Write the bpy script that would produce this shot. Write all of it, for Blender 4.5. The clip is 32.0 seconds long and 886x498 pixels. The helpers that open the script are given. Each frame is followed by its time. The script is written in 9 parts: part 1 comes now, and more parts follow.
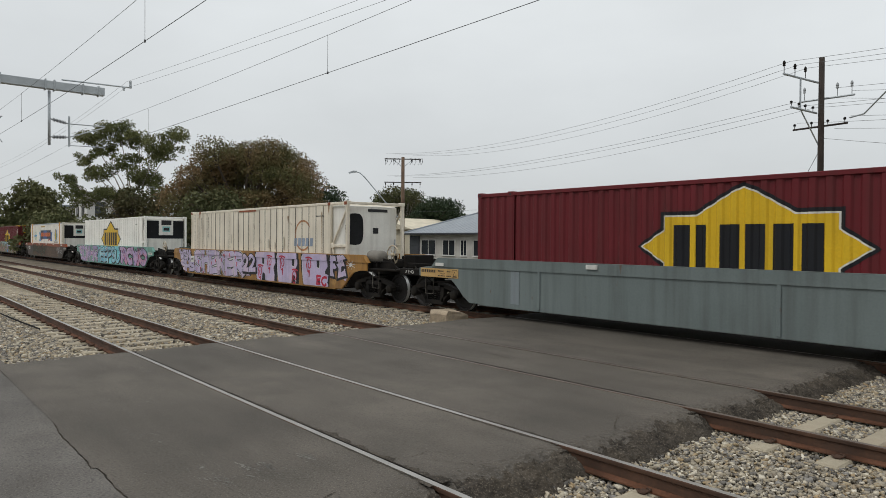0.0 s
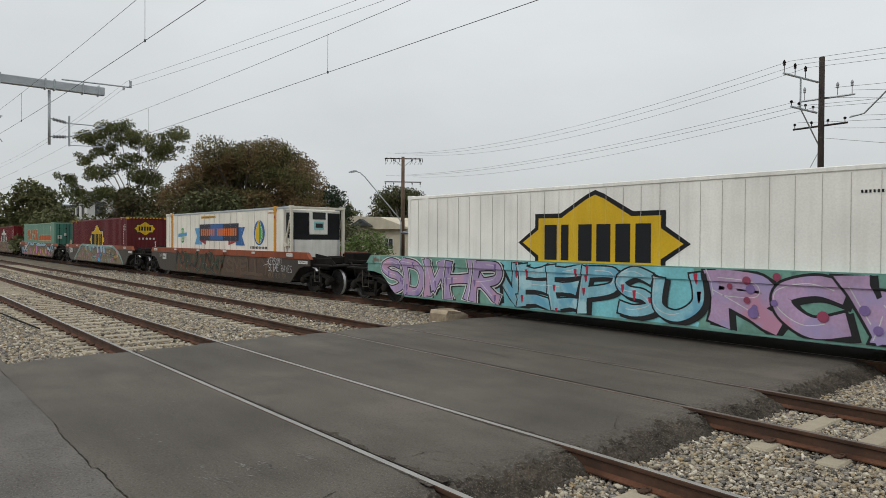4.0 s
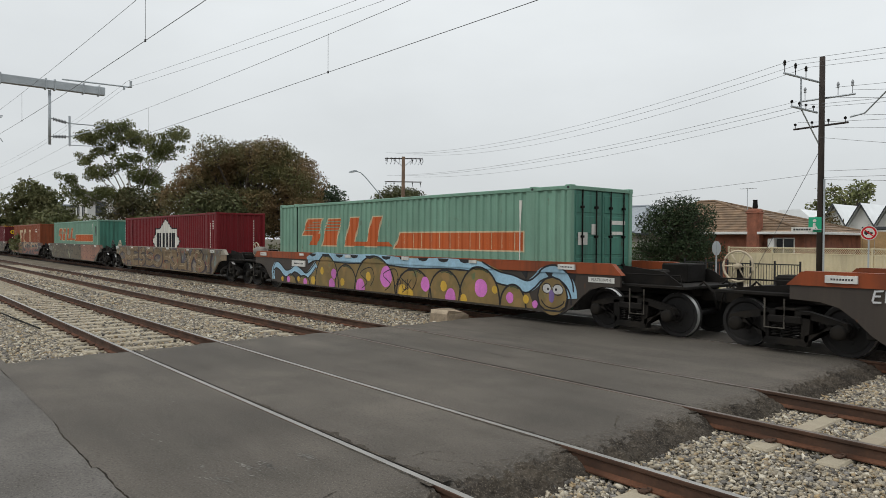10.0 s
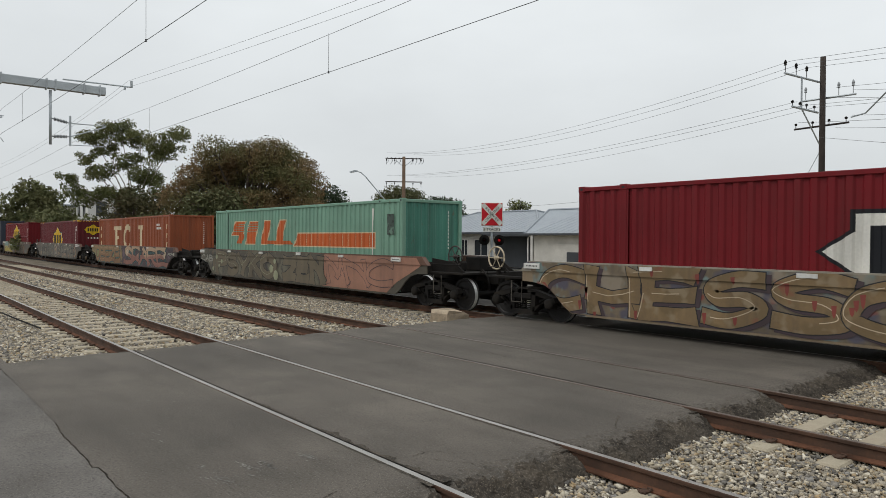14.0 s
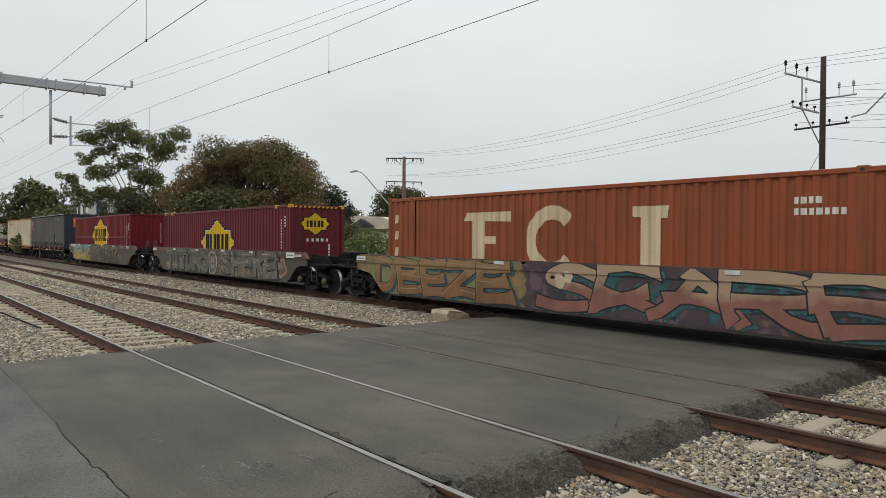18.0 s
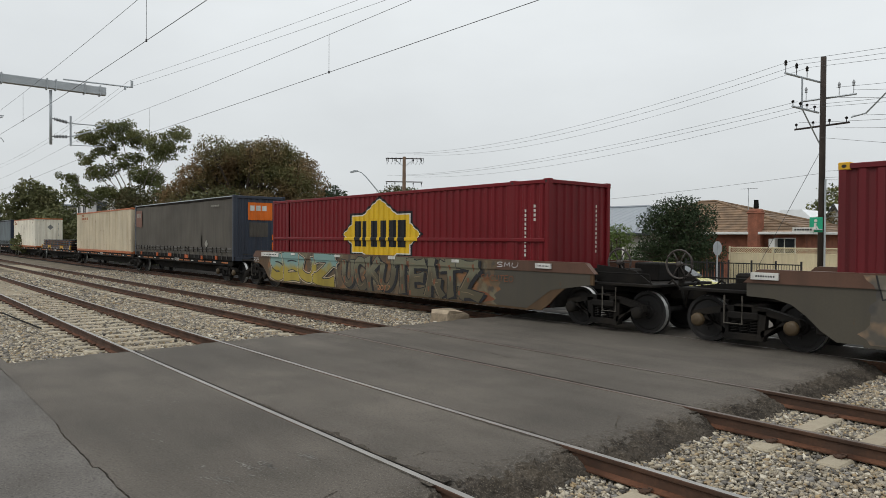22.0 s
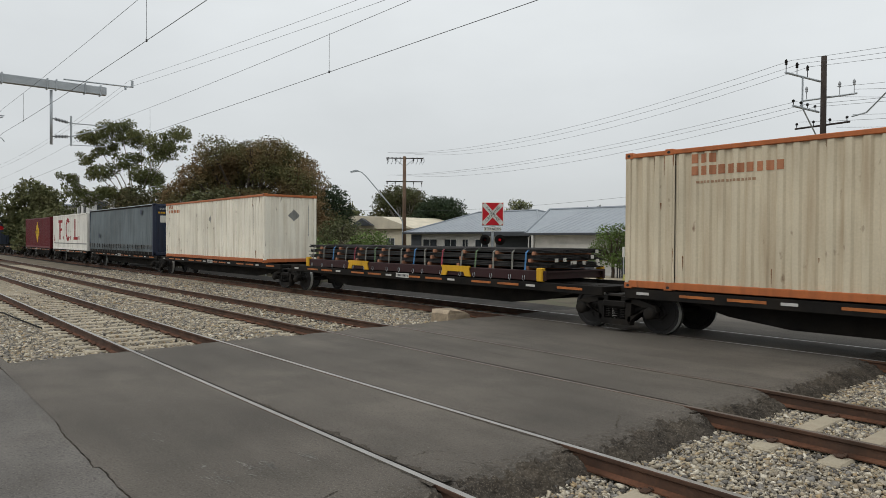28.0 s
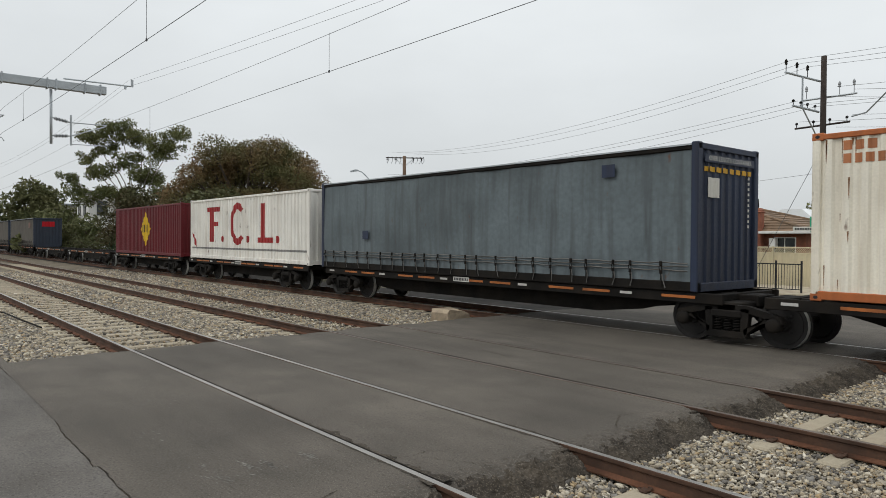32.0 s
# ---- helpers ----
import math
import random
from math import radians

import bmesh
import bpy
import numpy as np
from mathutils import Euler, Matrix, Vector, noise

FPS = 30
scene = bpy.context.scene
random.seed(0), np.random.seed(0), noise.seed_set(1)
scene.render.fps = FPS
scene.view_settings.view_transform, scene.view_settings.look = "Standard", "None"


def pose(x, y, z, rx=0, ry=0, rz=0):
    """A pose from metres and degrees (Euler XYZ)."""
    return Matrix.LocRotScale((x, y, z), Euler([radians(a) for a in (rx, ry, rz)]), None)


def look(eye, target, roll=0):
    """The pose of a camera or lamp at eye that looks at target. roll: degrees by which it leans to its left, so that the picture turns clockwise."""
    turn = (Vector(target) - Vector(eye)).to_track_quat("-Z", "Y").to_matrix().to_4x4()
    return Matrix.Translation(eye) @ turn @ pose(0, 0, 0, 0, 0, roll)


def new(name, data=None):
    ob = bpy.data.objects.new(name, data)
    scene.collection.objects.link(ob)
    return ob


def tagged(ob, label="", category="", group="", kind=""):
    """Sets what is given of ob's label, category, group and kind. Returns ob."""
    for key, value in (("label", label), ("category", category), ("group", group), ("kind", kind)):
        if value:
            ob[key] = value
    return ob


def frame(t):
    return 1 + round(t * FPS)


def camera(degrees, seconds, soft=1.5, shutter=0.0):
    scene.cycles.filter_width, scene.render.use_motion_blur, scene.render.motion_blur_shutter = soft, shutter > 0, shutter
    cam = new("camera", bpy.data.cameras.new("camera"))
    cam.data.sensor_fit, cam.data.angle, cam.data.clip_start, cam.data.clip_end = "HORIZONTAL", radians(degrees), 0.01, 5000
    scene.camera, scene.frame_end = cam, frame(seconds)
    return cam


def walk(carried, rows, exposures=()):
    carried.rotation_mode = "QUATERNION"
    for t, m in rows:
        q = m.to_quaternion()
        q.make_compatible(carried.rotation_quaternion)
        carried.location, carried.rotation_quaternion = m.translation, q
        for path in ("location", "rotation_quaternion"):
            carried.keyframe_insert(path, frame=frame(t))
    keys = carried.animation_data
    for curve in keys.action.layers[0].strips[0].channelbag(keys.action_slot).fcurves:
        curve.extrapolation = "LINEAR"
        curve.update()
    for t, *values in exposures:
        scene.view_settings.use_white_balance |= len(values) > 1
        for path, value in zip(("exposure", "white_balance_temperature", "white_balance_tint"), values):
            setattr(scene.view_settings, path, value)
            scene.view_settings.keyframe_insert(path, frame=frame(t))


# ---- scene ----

# ---- camera ----
cam = camera(65.6, 32.0, soft=.72, shutter=0.04)
EYE = (0.0, 0.0, 2.0)


def gaze(yaw, pitch, roll):
    a, b = radians(yaw), radians(pitch)
    way = Vector((-math.sin(a) * math.cos(b), math.cos(a) * math.cos(b), math.sin(b)))
    return look(EYE, Vector(EYE) + way * 10, roll)


PATH = [(0.0, 49.91, -.722, .373), (5.5, 49.92, -.760, .367), (11.0, 49.953, -.765, .370), (17.0, 50.002, -.766, .396),
        (23.0, 50.016, -.765, .381), (28.0, 50.043, -.791, .351), (32.0, 50.031, -.822, .385)]
walk(cam, [(t, gaze(a, b, c)) for t, a, b, c in PATH], exposures=[(0.0, -.1), (2.0, -.14), (6.0, -.12), (8.5, 0.0), (24.0, 0.0), (25.2, .04), (28.0, -.07), (30.0, -.08), (32.0, 0.0)])

# ---- sky and sun: overcast ----
SUN_EL, SUN_AZ = radians(48), radians(215)
world = bpy.data.worlds.new("overcast_sky")
scene.world = world
world.use_nodes = True
wn, wl = world.node_tree.nodes, world.node_tree.links
wn.clear()
w_out = wn.new("ShaderNodeOutputWorld")
w_bg = wn.new("ShaderNodeBackground")
w_sky = wn.new("ShaderNodeTexSky")
w_sky.sky_type, w_sky.sun_disc, w_sky.sun_elevation, w_sky.sun_rotation = "NISHITA", False, SUN_EL, SUN_AZ
w_dim = wn.new("ShaderNodeMix")
w_dim.data_type, w_dim.blend_type = "RGBA", "MULTIPLY"
w_dim.inputs[0].default_value = 1.0
w_dim.inputs[7].default_value = (.1, .1, .1, 1)
w_tc = wn.new("ShaderNodeTexCoord")
w_sep = wn.new("ShaderNodeSeparateXYZ")
w_grad = wn.new("ShaderNodeMapRange")
w_grad.inputs[1].default_value, w_grad.inputs[2].default_value = 0.0, 1.0
w_grad.inputs[3].default_value, w_grad.inputs[4].default_value = .66, 1.25
w_map = wn.new("ShaderNodeMapping")
w_map.inputs["Scale"].default_value = (1, 1, 2.6)
w_noise = wn.new("ShaderNodeTexNoise")
w_noise.inputs["Scale"].default_value, w_noise.inputs["Detail"].default_value = 1.7, 5
w_cl = wn.new("ShaderNodeMapRange")
w_cl.inputs[1].default_value, w_cl.inputs[2].default_value = .3, .7
w_cl.inputs[3].default_value, w_cl.inputs[4].default_value = .9, 1.08
w_mul = wn.new("ShaderNodeMath")
w_mul.operation = "MULTIPLY"
w_tint = wn.new("ShaderNodeMix")
w_tint.data_type, w_tint.blend_type = "RGBA", "MULTIPLY"
w_tint.inputs[0].default_value = 1.0
w_tint.inputs[6].default_value = (.958, 1.0, 1.018, 1)
w_mix = wn.new("ShaderNodeMix")
w_mix.data_type = "RGBA"
w_mix.inputs[0].default_value = .96
wl.new(w_sky.outputs[0], w_dim.inputs[6])
wl.new(w_tc.outputs["Generated"], w_sep.inputs[0])
wl.new(w_sep.outputs["Z"], w_grad.inputs[0])
wl.new(w_tc.outputs["Generated"], w_map.inputs["Vector"])
wl.new(w_map.outputs[0], w_noise.inputs["Vector"])
wl.new(w_noise.outputs[0], w_cl.inputs[0])
wl.new(w_grad.outputs[0], w_mul.inputs[0])
wl.new(w_cl.outputs[0], w_mul.inputs[1])
wl.new(w_mul.outputs[0], w_tint.inputs[7])
wl.new(w_dim.outputs[2], w_mix.inputs[6])
wl.new(w_tint.outputs[2], w_mix.inputs[7])
wl.new(w_mix.outputs[2], w_bg.inputs["Color"])
w_bg.inputs["Strength"].default_value = 1.0
wl.new(w_bg.outputs[0], w_out.inputs["Surface"])

sun = new("sun", bpy.data.lights.new("sun", "SUN"))
sun.data.energy, sun.data.angle, sun.data.color = .9, radians(25), (1, .97, .93)
sun.matrix_basis = look((-6, -14, 20), (0, 0, 0))
scene.view_settings.exposure = 0.0
# ---- building helpers ----
class Shape:
    """Collects faces of one mesh."""

    def __init__(self):
        self.v, self.f, self.m = [], [], []

    def add(self, verts, faces, m=0):
        n = len(self.v)
        self.v.extend(verts)
        self.f.extend([tuple(i + n for i in fc) for fc in faces])
        self.m.extend([m] * len(faces))
        return self

    def box(self, x0, x1, y0, y1, z0, z1, c=0.0, m=0):
        if c <= 0:
            vs = [(x, y, z) for z in (z0, z1) for y in (y0, y1) for x in (x0, x1)]
            return self.add(vs, [(0, 2, 3, 1), (4, 5, 7, 6), (0, 1, 5, 4), (2, 6, 7, 3), (0, 4, 6, 2), (1, 3, 7, 5)], m)
        c = min(c, abs(x1 - x0) * .45, abs(y1 - y0) * .45, abs(z1 - z0) * .45)
        xs, ys, zs = (x0, x1), (y0, y1), (z0, z1)
        vs, ix = [], {}
        for i in (0, 1):
            for j in (0, 1):
                for k in (0, 1):
                    dx, dy, dz = c * (1 - 2 * i), c * (1 - 2 * j), c * (1 - 2 * k)
                    for a, d in enumerate(((0, dy, dz), (dx, 0, dz), (dx, dy, 0))):
                        ix[i, j, k, a] = len(vs)
                        vs.append((xs[i] + d[0], ys[j] + d[1], zs[k] + d[2]))
        fs = []
        for i in (0, 1):
            fs.append([ix[i, j, k, 0] for j, k in ((0, 0), (1, 0), (1, 1), (0, 1))])
            fs.append([ix[j, i, k, 1] for j, k in ((0, 0), (1, 0), (1, 1), (0, 1))])
            fs.append([ix[j, k, i, 2] for j, k in ((0, 0), (1, 0), (1, 1), (0, 1))])
            for j in (0, 1):
                fs.append([ix[i, j, 0, 0], ix[i, j, 1, 0], ix[i, j, 1, 1], ix[i, j, 0, 1]])
                fs.append([ix[i, 0, j, 0], ix[i, 1, j, 0], ix[i, 1, j, 2], ix[i, 0, j, 2]])
                fs.append([ix[0, i, j, 1], ix[1, i, j, 1], ix[1, i, j, 2], ix[0, i, j, 2]])
                for k in (0, 1):
                    fs.append([ix[i, j, k, 0], ix[i, j, k, 1], ix[i, j, k, 2]])
        return self.add(vs, fs, m)

    def prism(self, poly, a0, a1, axis="y", m=0):
        n = len(poly)
        put = {"y": lambda u, w, a: (u, a, w), "x": lambda u, w, a: (a, u, w), "z": lambda u, w, a: (u, w, a)}[axis]
        vs = [put(u, w, a0) for u, w in poly] + [put(u, w, a1) for u, w in poly]
        fs = [tuple(range(n)), tuple(range(2 * n - 1, n - 1, -1))]
        fs += [(i, n + i, n + (i + 1) % n, (i + 1) % n) for i in range(n)]
        return self.add(vs, fs, m)

    def tube(self, pts, r, n=6, m=0, r2=None, cap=True):
        pts = [Vector(p) for p in pts]
        vs, fs = [], []
        last = len(pts) - 1
        for i, p in enumerate(pts):
            d = (pts[min(i + 1, last)] - pts[max(i - 1, 0)]).normalized()
            up = Vector((0, 0, 1)) if abs(d.z) < .9 else Vector((1, 0, 0))
            a = d.cross(up).normalized()
            b = a.cross(d)
            rr = r if r2 is None else r + (r2 - r) * i / last
            for k in range(n):
                g = 2 * math.pi * k / n
                vs.append(tuple(p + a * rr * math.cos(g) + b * rr * math.sin(g)))
        for i in range(last):
            for k in range(n):
                fs.append((i * n + k, i * n + (k + 1) % n, (i + 1) * n + (k + 1) % n, (i + 1) * n + k))
        if cap:
            fs.append(tuple(range(n - 1, -1, -1)))
            fs.append(tuple(last * n + k for k in range(n)))
        return self.add(vs, fs, m)

    def lathe(self, prof, c, axis="y", n=24, m=0):
        """prof: (radius, place along the axis)."""
        vs, fs = [], []
        for r, a in prof:
            for k in range(n):
                g = 2 * math.pi * k / n
                u, w = r * math.cos(g), r * math.sin(g)
                vs.append({"y": (c[0] + u, c[1] + a, c[2] + w), "x": (c[0] + a, c[1] + u, c[2] + w), "z": (c[0] + u, c[1] + w, c[2] + a)}[axis])
        for i in range(len(prof) - 1):
            for k in range(n):
                fs.append((i * n + k, i * n + (k + 1) % n, (i + 1) * n + (k + 1) % n, (i + 1) * n + k))
        return self.add(vs, fs, m)

    def mesh(self, name, mats, smooth=False):
        me = bpy.data.meshes.new(name)
        me.from_pydata(self.v, [], self.f)
        for mt in (mats if isinstance(mats, (list, tuple)) else [mats]):
            me.materials.append(mt)
        me.polygons.foreach_set("material_index", self.m)
        if smooth:
            me.polygons.foreach_set("use_smooth", [True] * len(self.f))
        me.update()
        bm = bmesh.new()
        bm.from_mesh(me)
        bmesh.ops.remove_doubles(bm, verts=bm.verts, dist=2e-4)
        bmesh.ops.recalc_face_normals(bm, faces=bm.faces)
        bm.to_mesh(me)
        bm.free()
        return me

    def part(self, name, mats, parent=None, label="", smooth=False):
        ob = new(name, self.mesh(name, mats, smooth))
        ob.parent = parent
        if label:
            tagged(ob, label)
        return ob


def shared(name, me, parent, m, label=""):
    ob = new(name, me)
    ob.parent = parent
    ob.matrix_basis = m
    if label:
        tagged(ob, label)
    return ob


def thing(name, m, label, category, group="", kind=""):
    ob = new(name)
    ob.matrix_basis = m
    ob.empty_display_size = .3
    return tagged(ob, label, category, group, kind)


def fast_mesh(name, verts, faces, mats):
    """A mesh from numpy arrays: verts (n, 3), faces (m, k)."""
    me = bpy.data.meshes.new(name)
    verts, faces = np.asarray(verts, np.float32), np.asarray(faces, np.int32)
    k = faces.shape[1]
    me.vertices.add(len(verts))
    me.vertices.foreach_set("co", verts.ravel())
    me.loops.add(faces.size)
    me.loops.foreach_set("vertex_index", faces.ravel())
    me.polygons.add(len(faces))
    me.polygons.foreach_set("loop_start", np.arange(0, faces.size, k, dtype=np.int32))
    for mt in (mats if isinstance(mats, (list, tuple)) else [mats]):
        me.materials.append(mt)
    me.update(calc_edges=True)
    return me


def lettering(words, size=1.0, offset=0.0, shear=0.0, spacing=1.0):
    """Flat letters of the built-in font as (verts (x, z), faces)."""
    cu = bpy.data.curves.new("letters", "FONT")
    cu.body, cu.size, cu.offset, cu.shear, cu.space_character = words, size, offset, shear, spacing
    cu.align_x, cu.align_y = "CENTER", "CENTER"
    cu.resolution_u = 3
    ob = new("letters", cu)
    me = ob.evaluated_get(bpy.context.evaluated_depsgraph_get()).to_mesh()
    vs = [(v.co.x, v.co.y) for v in me.vertices]
    fs = [tuple(p.vertices) for p in me.polygons]
    bpy.data.objects.remove(ob)
    bpy.data.curves.remove(cu)
    return vs, fs


def laid_on(flat, surf, xs=(), zs=(), m=0, shape=None, upper=None):
    """Lays flat (x, z) faces on the surface y = surf(x, z), cut at the breaks xs and zs."""
    vs, fs = flat
    bm = bmesh.new()
    bv = [bm.verts.new((x, 0, z)) for x, z in vs]
    for fc in fs:
        try:
            bm.faces.new([bv[i] for i in fc])
        except ValueError:
            pass
    if not vs:
        return shape or Shape()
    x0, x1 = min(v[0] for v in vs), max(v[0] for v in vs)
    z0, z1 = min(v[1] for v in vs), max(v[1] for v in vs)
    for x in xs:
        if x0 < x < x1:
            bmesh.ops.bisect_plane(bm, geom=bm.verts[:] + bm.edges[:] + bm.faces[:], plane_co=(x, 0, 0), plane_no=(1, 0, 0))
    for z in zs:
        if z0 < z < z1:
            bmesh.ops.bisect_plane(bm, geom=bm.verts[:] + bm.edges[:] + bm.faces[:], plane_co=(0, 0, z), plane_no=(0, 0, 1))
    bm.verts.index_update()
    shape = shape or Shape()
    out = []
    for v in bm.verts:
        out.append((v.co.x, 0, v.co.z))
    faces = []
    for fc in bm.faces:
        c = fc.calc_center_median()
        n = len(out)
        for v in fc.verts:
            e = 1e-4
            x, z = v.co.x + (c.x - v.co.x) * e, v.co.z + (c.z - v.co.z) * e
            out.append((v.co.x, surf(x, z), v.co.z))
        faces.append(tuple(range(n, len(out))))
    bm.free()
    tone = [m + (upper is not None and sum(out[i][2] for i in fc) / len(fc) > upper) for fc in faces]
    used = sorted({i for fc in faces for i in fc})
    back = {i: k for k, i in enumerate(used)}
    shape.add([out[i] for i in used], [tuple(back[i] for i in fc) for fc in faces], m)
    shape.m[-len(faces):] = [int(t) for t in tone]
    return shape


def poly(*pts):
    return list(pts), [tuple(range(len(pts)))]


def rect(x0, x1, z0, z1):
    return poly((x0, z0), (x1, z0), (x1, z1), (x0, z1))


def disc(x, z, r, n=18, sx=1.0):
    return poly(*[(x + sx * r * math.cos(2 * math.pi * k / n), z + r * math.sin(2 * math.pi * k / n)) for k in range(n)])


def ribbon(pts, w):
    """A painted line of width w along (x, z) points."""
    vs, fs = [], []
    n = len(pts)
    for i, (x, z) in enumerate(pts):
        ax, az = pts[max(i - 1, 0)]
        bx, bz = pts[min(i + 1, n - 1)]
        d = math.hypot(bx - ax, bz - az) or 1
        nx, nz = -(bz - az) / d, (bx - ax) / d
        vs += [(x + nx * w / 2, z + nz * w / 2), (x - nx * w / 2, z - nz * w / 2)]
    fs = [(2 * i, 2 * i + 1, 2 * i + 3, 2 * i + 2) for i in range(n - 1)]
    return vs, fs


def moved(flat, dx=0.0, dz=0.0, sx=1.0, sz=1.0):
    return [(x * sx + dx, z * sz + dz) for x, z in flat[0]], flat[1]


def joined(*flats):
    vs, fs = [], []
    for a, b in flats:
        n = len(vs)
        vs += a
        fs += [tuple(i + n for i in fc) for fc in b]
    return vs, fs


# letters are set once, while the scene is still empty
LETTERS = {}
for k in "12345":
    LETTERS["PLATFORM " + k] = lettering("PLATFORM " + k, .13)
LETTERS["OVER LENGTH CONTAINER"] = lettering("OVER LENGTH CONTAINER", .14)
LETTERS["DO NOT STACK CONTAINERS ON ROOF"] = lettering("DO NOT STACK CONTAINERS ON ROOF", .088)
LETTERS["CAPACITY"] = lettering("CAPACITY", .06)
LETTERS["A END"] = lettering("A END", .14)
LETTERS["RAILWAY"] = lettering("RAILWAY", .15, spacing=1.15)
LETTERS["CROSSING"] = lettering("CROSSING", .14, spacing=1.15)
LETTERS["3 TRACKS"] = lettering("3 TRACKS", .14)


# ---- materials ----
def stuff(name, color, rough=.6, metal=0.0, vary=.25, grain=40.0, blot=1.2, bump=.15, dirt=None, dirt_amt=0.0, streak=False,
          rust=0.0, each=0.0, spec=.4, fleck=None):
    """Painted, worn surface: grain and blotches, optional grime (running down if streak) and rust specks, in metres."""
    mt = bpy.data.materials.new(name)
    mt.use_nodes = True
    n, l = mt.node_tree.nodes, mt.node_tree.links
    b = n["Principled BSDF"]
    b.inputs["Roughness"].default_value, b.inputs["Metallic"].default_value = rough, metal
    b.inputs["Specular IOR Level"].default_value = spec
    tc = n.new("ShaderNodeTexCoord")

    def noise_at(scale, detail, stretch=None):
        t = n.new("ShaderNodeTexNoise")
        t.inputs["Scale"].default_value, t.inputs["Detail"].default_value = scale, detail
        if stretch:
            mp = n.new("ShaderNodeMapping")
            mp.inputs["Scale"].default_value = stretch
            l.new(tc.outputs["Object"], mp.inputs["Vector"])
            l.new(mp.outputs[0], t.inputs["Vector"])
        else:
            l.new(tc.outputs["Object"], t.inputs["Vector"])
        return t.outputs[0]

    def span(src, a, z, lo, hi):
        r = n.new("ShaderNodeMapRange")
        for i, x in enumerate((a, z, lo, hi)):
            r.inputs[i + 1].default_value = x
        l.new(src, r.inputs[0])
        return r.outputs[0]

    def mix(fac, c1, c2, mode="MIX"):
        x = n.new("ShaderNodeMix")
        x.data_type, x.blend_type = "RGBA", mode
        for sock, val in ((x.inputs[0], fac), (x.inputs[6], c1), (x.inputs[7], c2)):
            if isinstance(val, tuple):
                sock.default_value = (*val, 1)
            elif isinstance(val, float):
                sock.default_value = val
            else:
                l.new(val, sock)
        return x.outputs[2]

    fine = noise_at(grain, 4)
    big = noise_at(blot, 4)
    col = mix(1.0, color, span(big, .3, .7, 1 - vary, 1 + vary * .7), "MULTIPLY")
    col = mix(1.0, col, span(fine, .25, .75, 1 - vary * .6, 1 + vary * .5), "MULTIPLY")
    if each:
        oi = n.new("ShaderNodeObjectInfo")
        col = mix(1.0, col, span(oi.outputs["Random"], 0, 1, 1 - each, 1 + each), "MULTIPLY")
    if dirt:
        d = noise_at(1.0, 5, (5, 5, .35) if streak else (1.6, 1.6, 1.6))
        col = mix(span(d, .45, .75, 0.0, dirt_amt), col, dirt)
    if rust:
        r = noise_at(1.0, 9, (5.5, 5.5, 2.2))
        e = 1.0 - rust
        col = mix(span(r, .46 + .25 * e, .56 + .25 * e, 0.0, .85), col, (.12, .05, .022))
    if fleck:
        f = noise_at(grain * 1.7, 2)
        col = mix(span(f, .57, .64, 0.0, .5), col, fleck)
        g = noise_at(grain * .9, 1)
        col = mix(span(g, .57, .65, 0.0, .45), col, (.03, .027, .023))
        h = noise_at(1.0, 6, (.55, 2.2, 1))
        col = mix(1.0, col, span(h, .35, .65, .88, 1.08), "MULTIPLY")
    l.new(col, b.inputs["Base Color"])
    l.new(span(fine, .3, .7, max(rough - .12, .05), min(rough + .12, 1)), b.inputs["Roughness"])
    bp = n.new("ShaderNodeBump")
    bp.inputs["Strength"].default_value, bp.inputs["Distance"].default_value = bump, .01
    l.new(fine, bp.inputs["Height"])
    l.new(bp.outputs[0], b.inputs["Normal"])
    return mt


GRIME = (.035, .028, .022)


def paint(name, color, dirt_amt=.35, rust=.0, rough=.5, vary=.12, dirt=GRIME):
    return stuff(name, color, rough, 0, vary, 25, .7, .05, dirt, dirt_amt, True, rust, spec=.22)


asphalt = stuff("asphalt", (.1, .086, .071), .85, 0, .4, 42, .35, .9, (.066, .058, .047), .7, spec=.3, fleck=(.19, .17, .145))
asphalt_old = stuff("asphalt_pale", (.112, .102, .092), .88, 0, .38, 42, .6, .8, (.076, .067, .057), .5, spec=.3, fleck=(.2, .18, .155))
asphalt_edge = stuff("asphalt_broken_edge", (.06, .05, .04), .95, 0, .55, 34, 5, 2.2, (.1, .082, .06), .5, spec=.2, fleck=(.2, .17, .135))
ballast = stuff("ballast_bed", (.15, .125, .09), .95, 0, .45, 28, 1.5, 1.0, (.12, .1, .08), .5, spec=.2)
dirt_m = stuff("earth_verge", (.1, .085, .06), .95, 0, .4, 9, .6, .8, (.07, .09, .04), .6, spec=.2)
conc = stuff("concrete_sleeper", (.4, .345, .255), .9, 0, .22, 45, 2.2, .35, (.16, .12, .09), .6, each=.12, spec=.25)
rail_side = stuff("rail_rust", (.082, .044, .028), .85, .0, .45, 30, 2.5, .5, (.035, .025, .02), .6, spec=.3)
rail_foot = stuff("orange_rail_rust", (.115, .052, .03), .9, .0, .5, 30, 3.0, .5, (.05, .03, .022), .75, spec=.2)
rail_top = stuff("rail_polished", (.37, .35, .325), .38, .8, .15, 60, 3, .05)
rail_dull = stuff("rail_dull_top", (.16, .13, .11), .5, .5, .2, 60, 3, .1)
black_steel = stuff("black_running_gear", (.011, .0097, .0085), .88, .0, .45, 14, 2, .3, (.03, .023, .016), .5, spec=.18)
wheel_steel = stuff("wheel_steel", (.02, .018, .017), .6, .3, .3, 20, 2, .15)
tread = stuff("wheel_tread_polished", (.62, .62, .6), .5, .5, .1, 30, 3, .03)
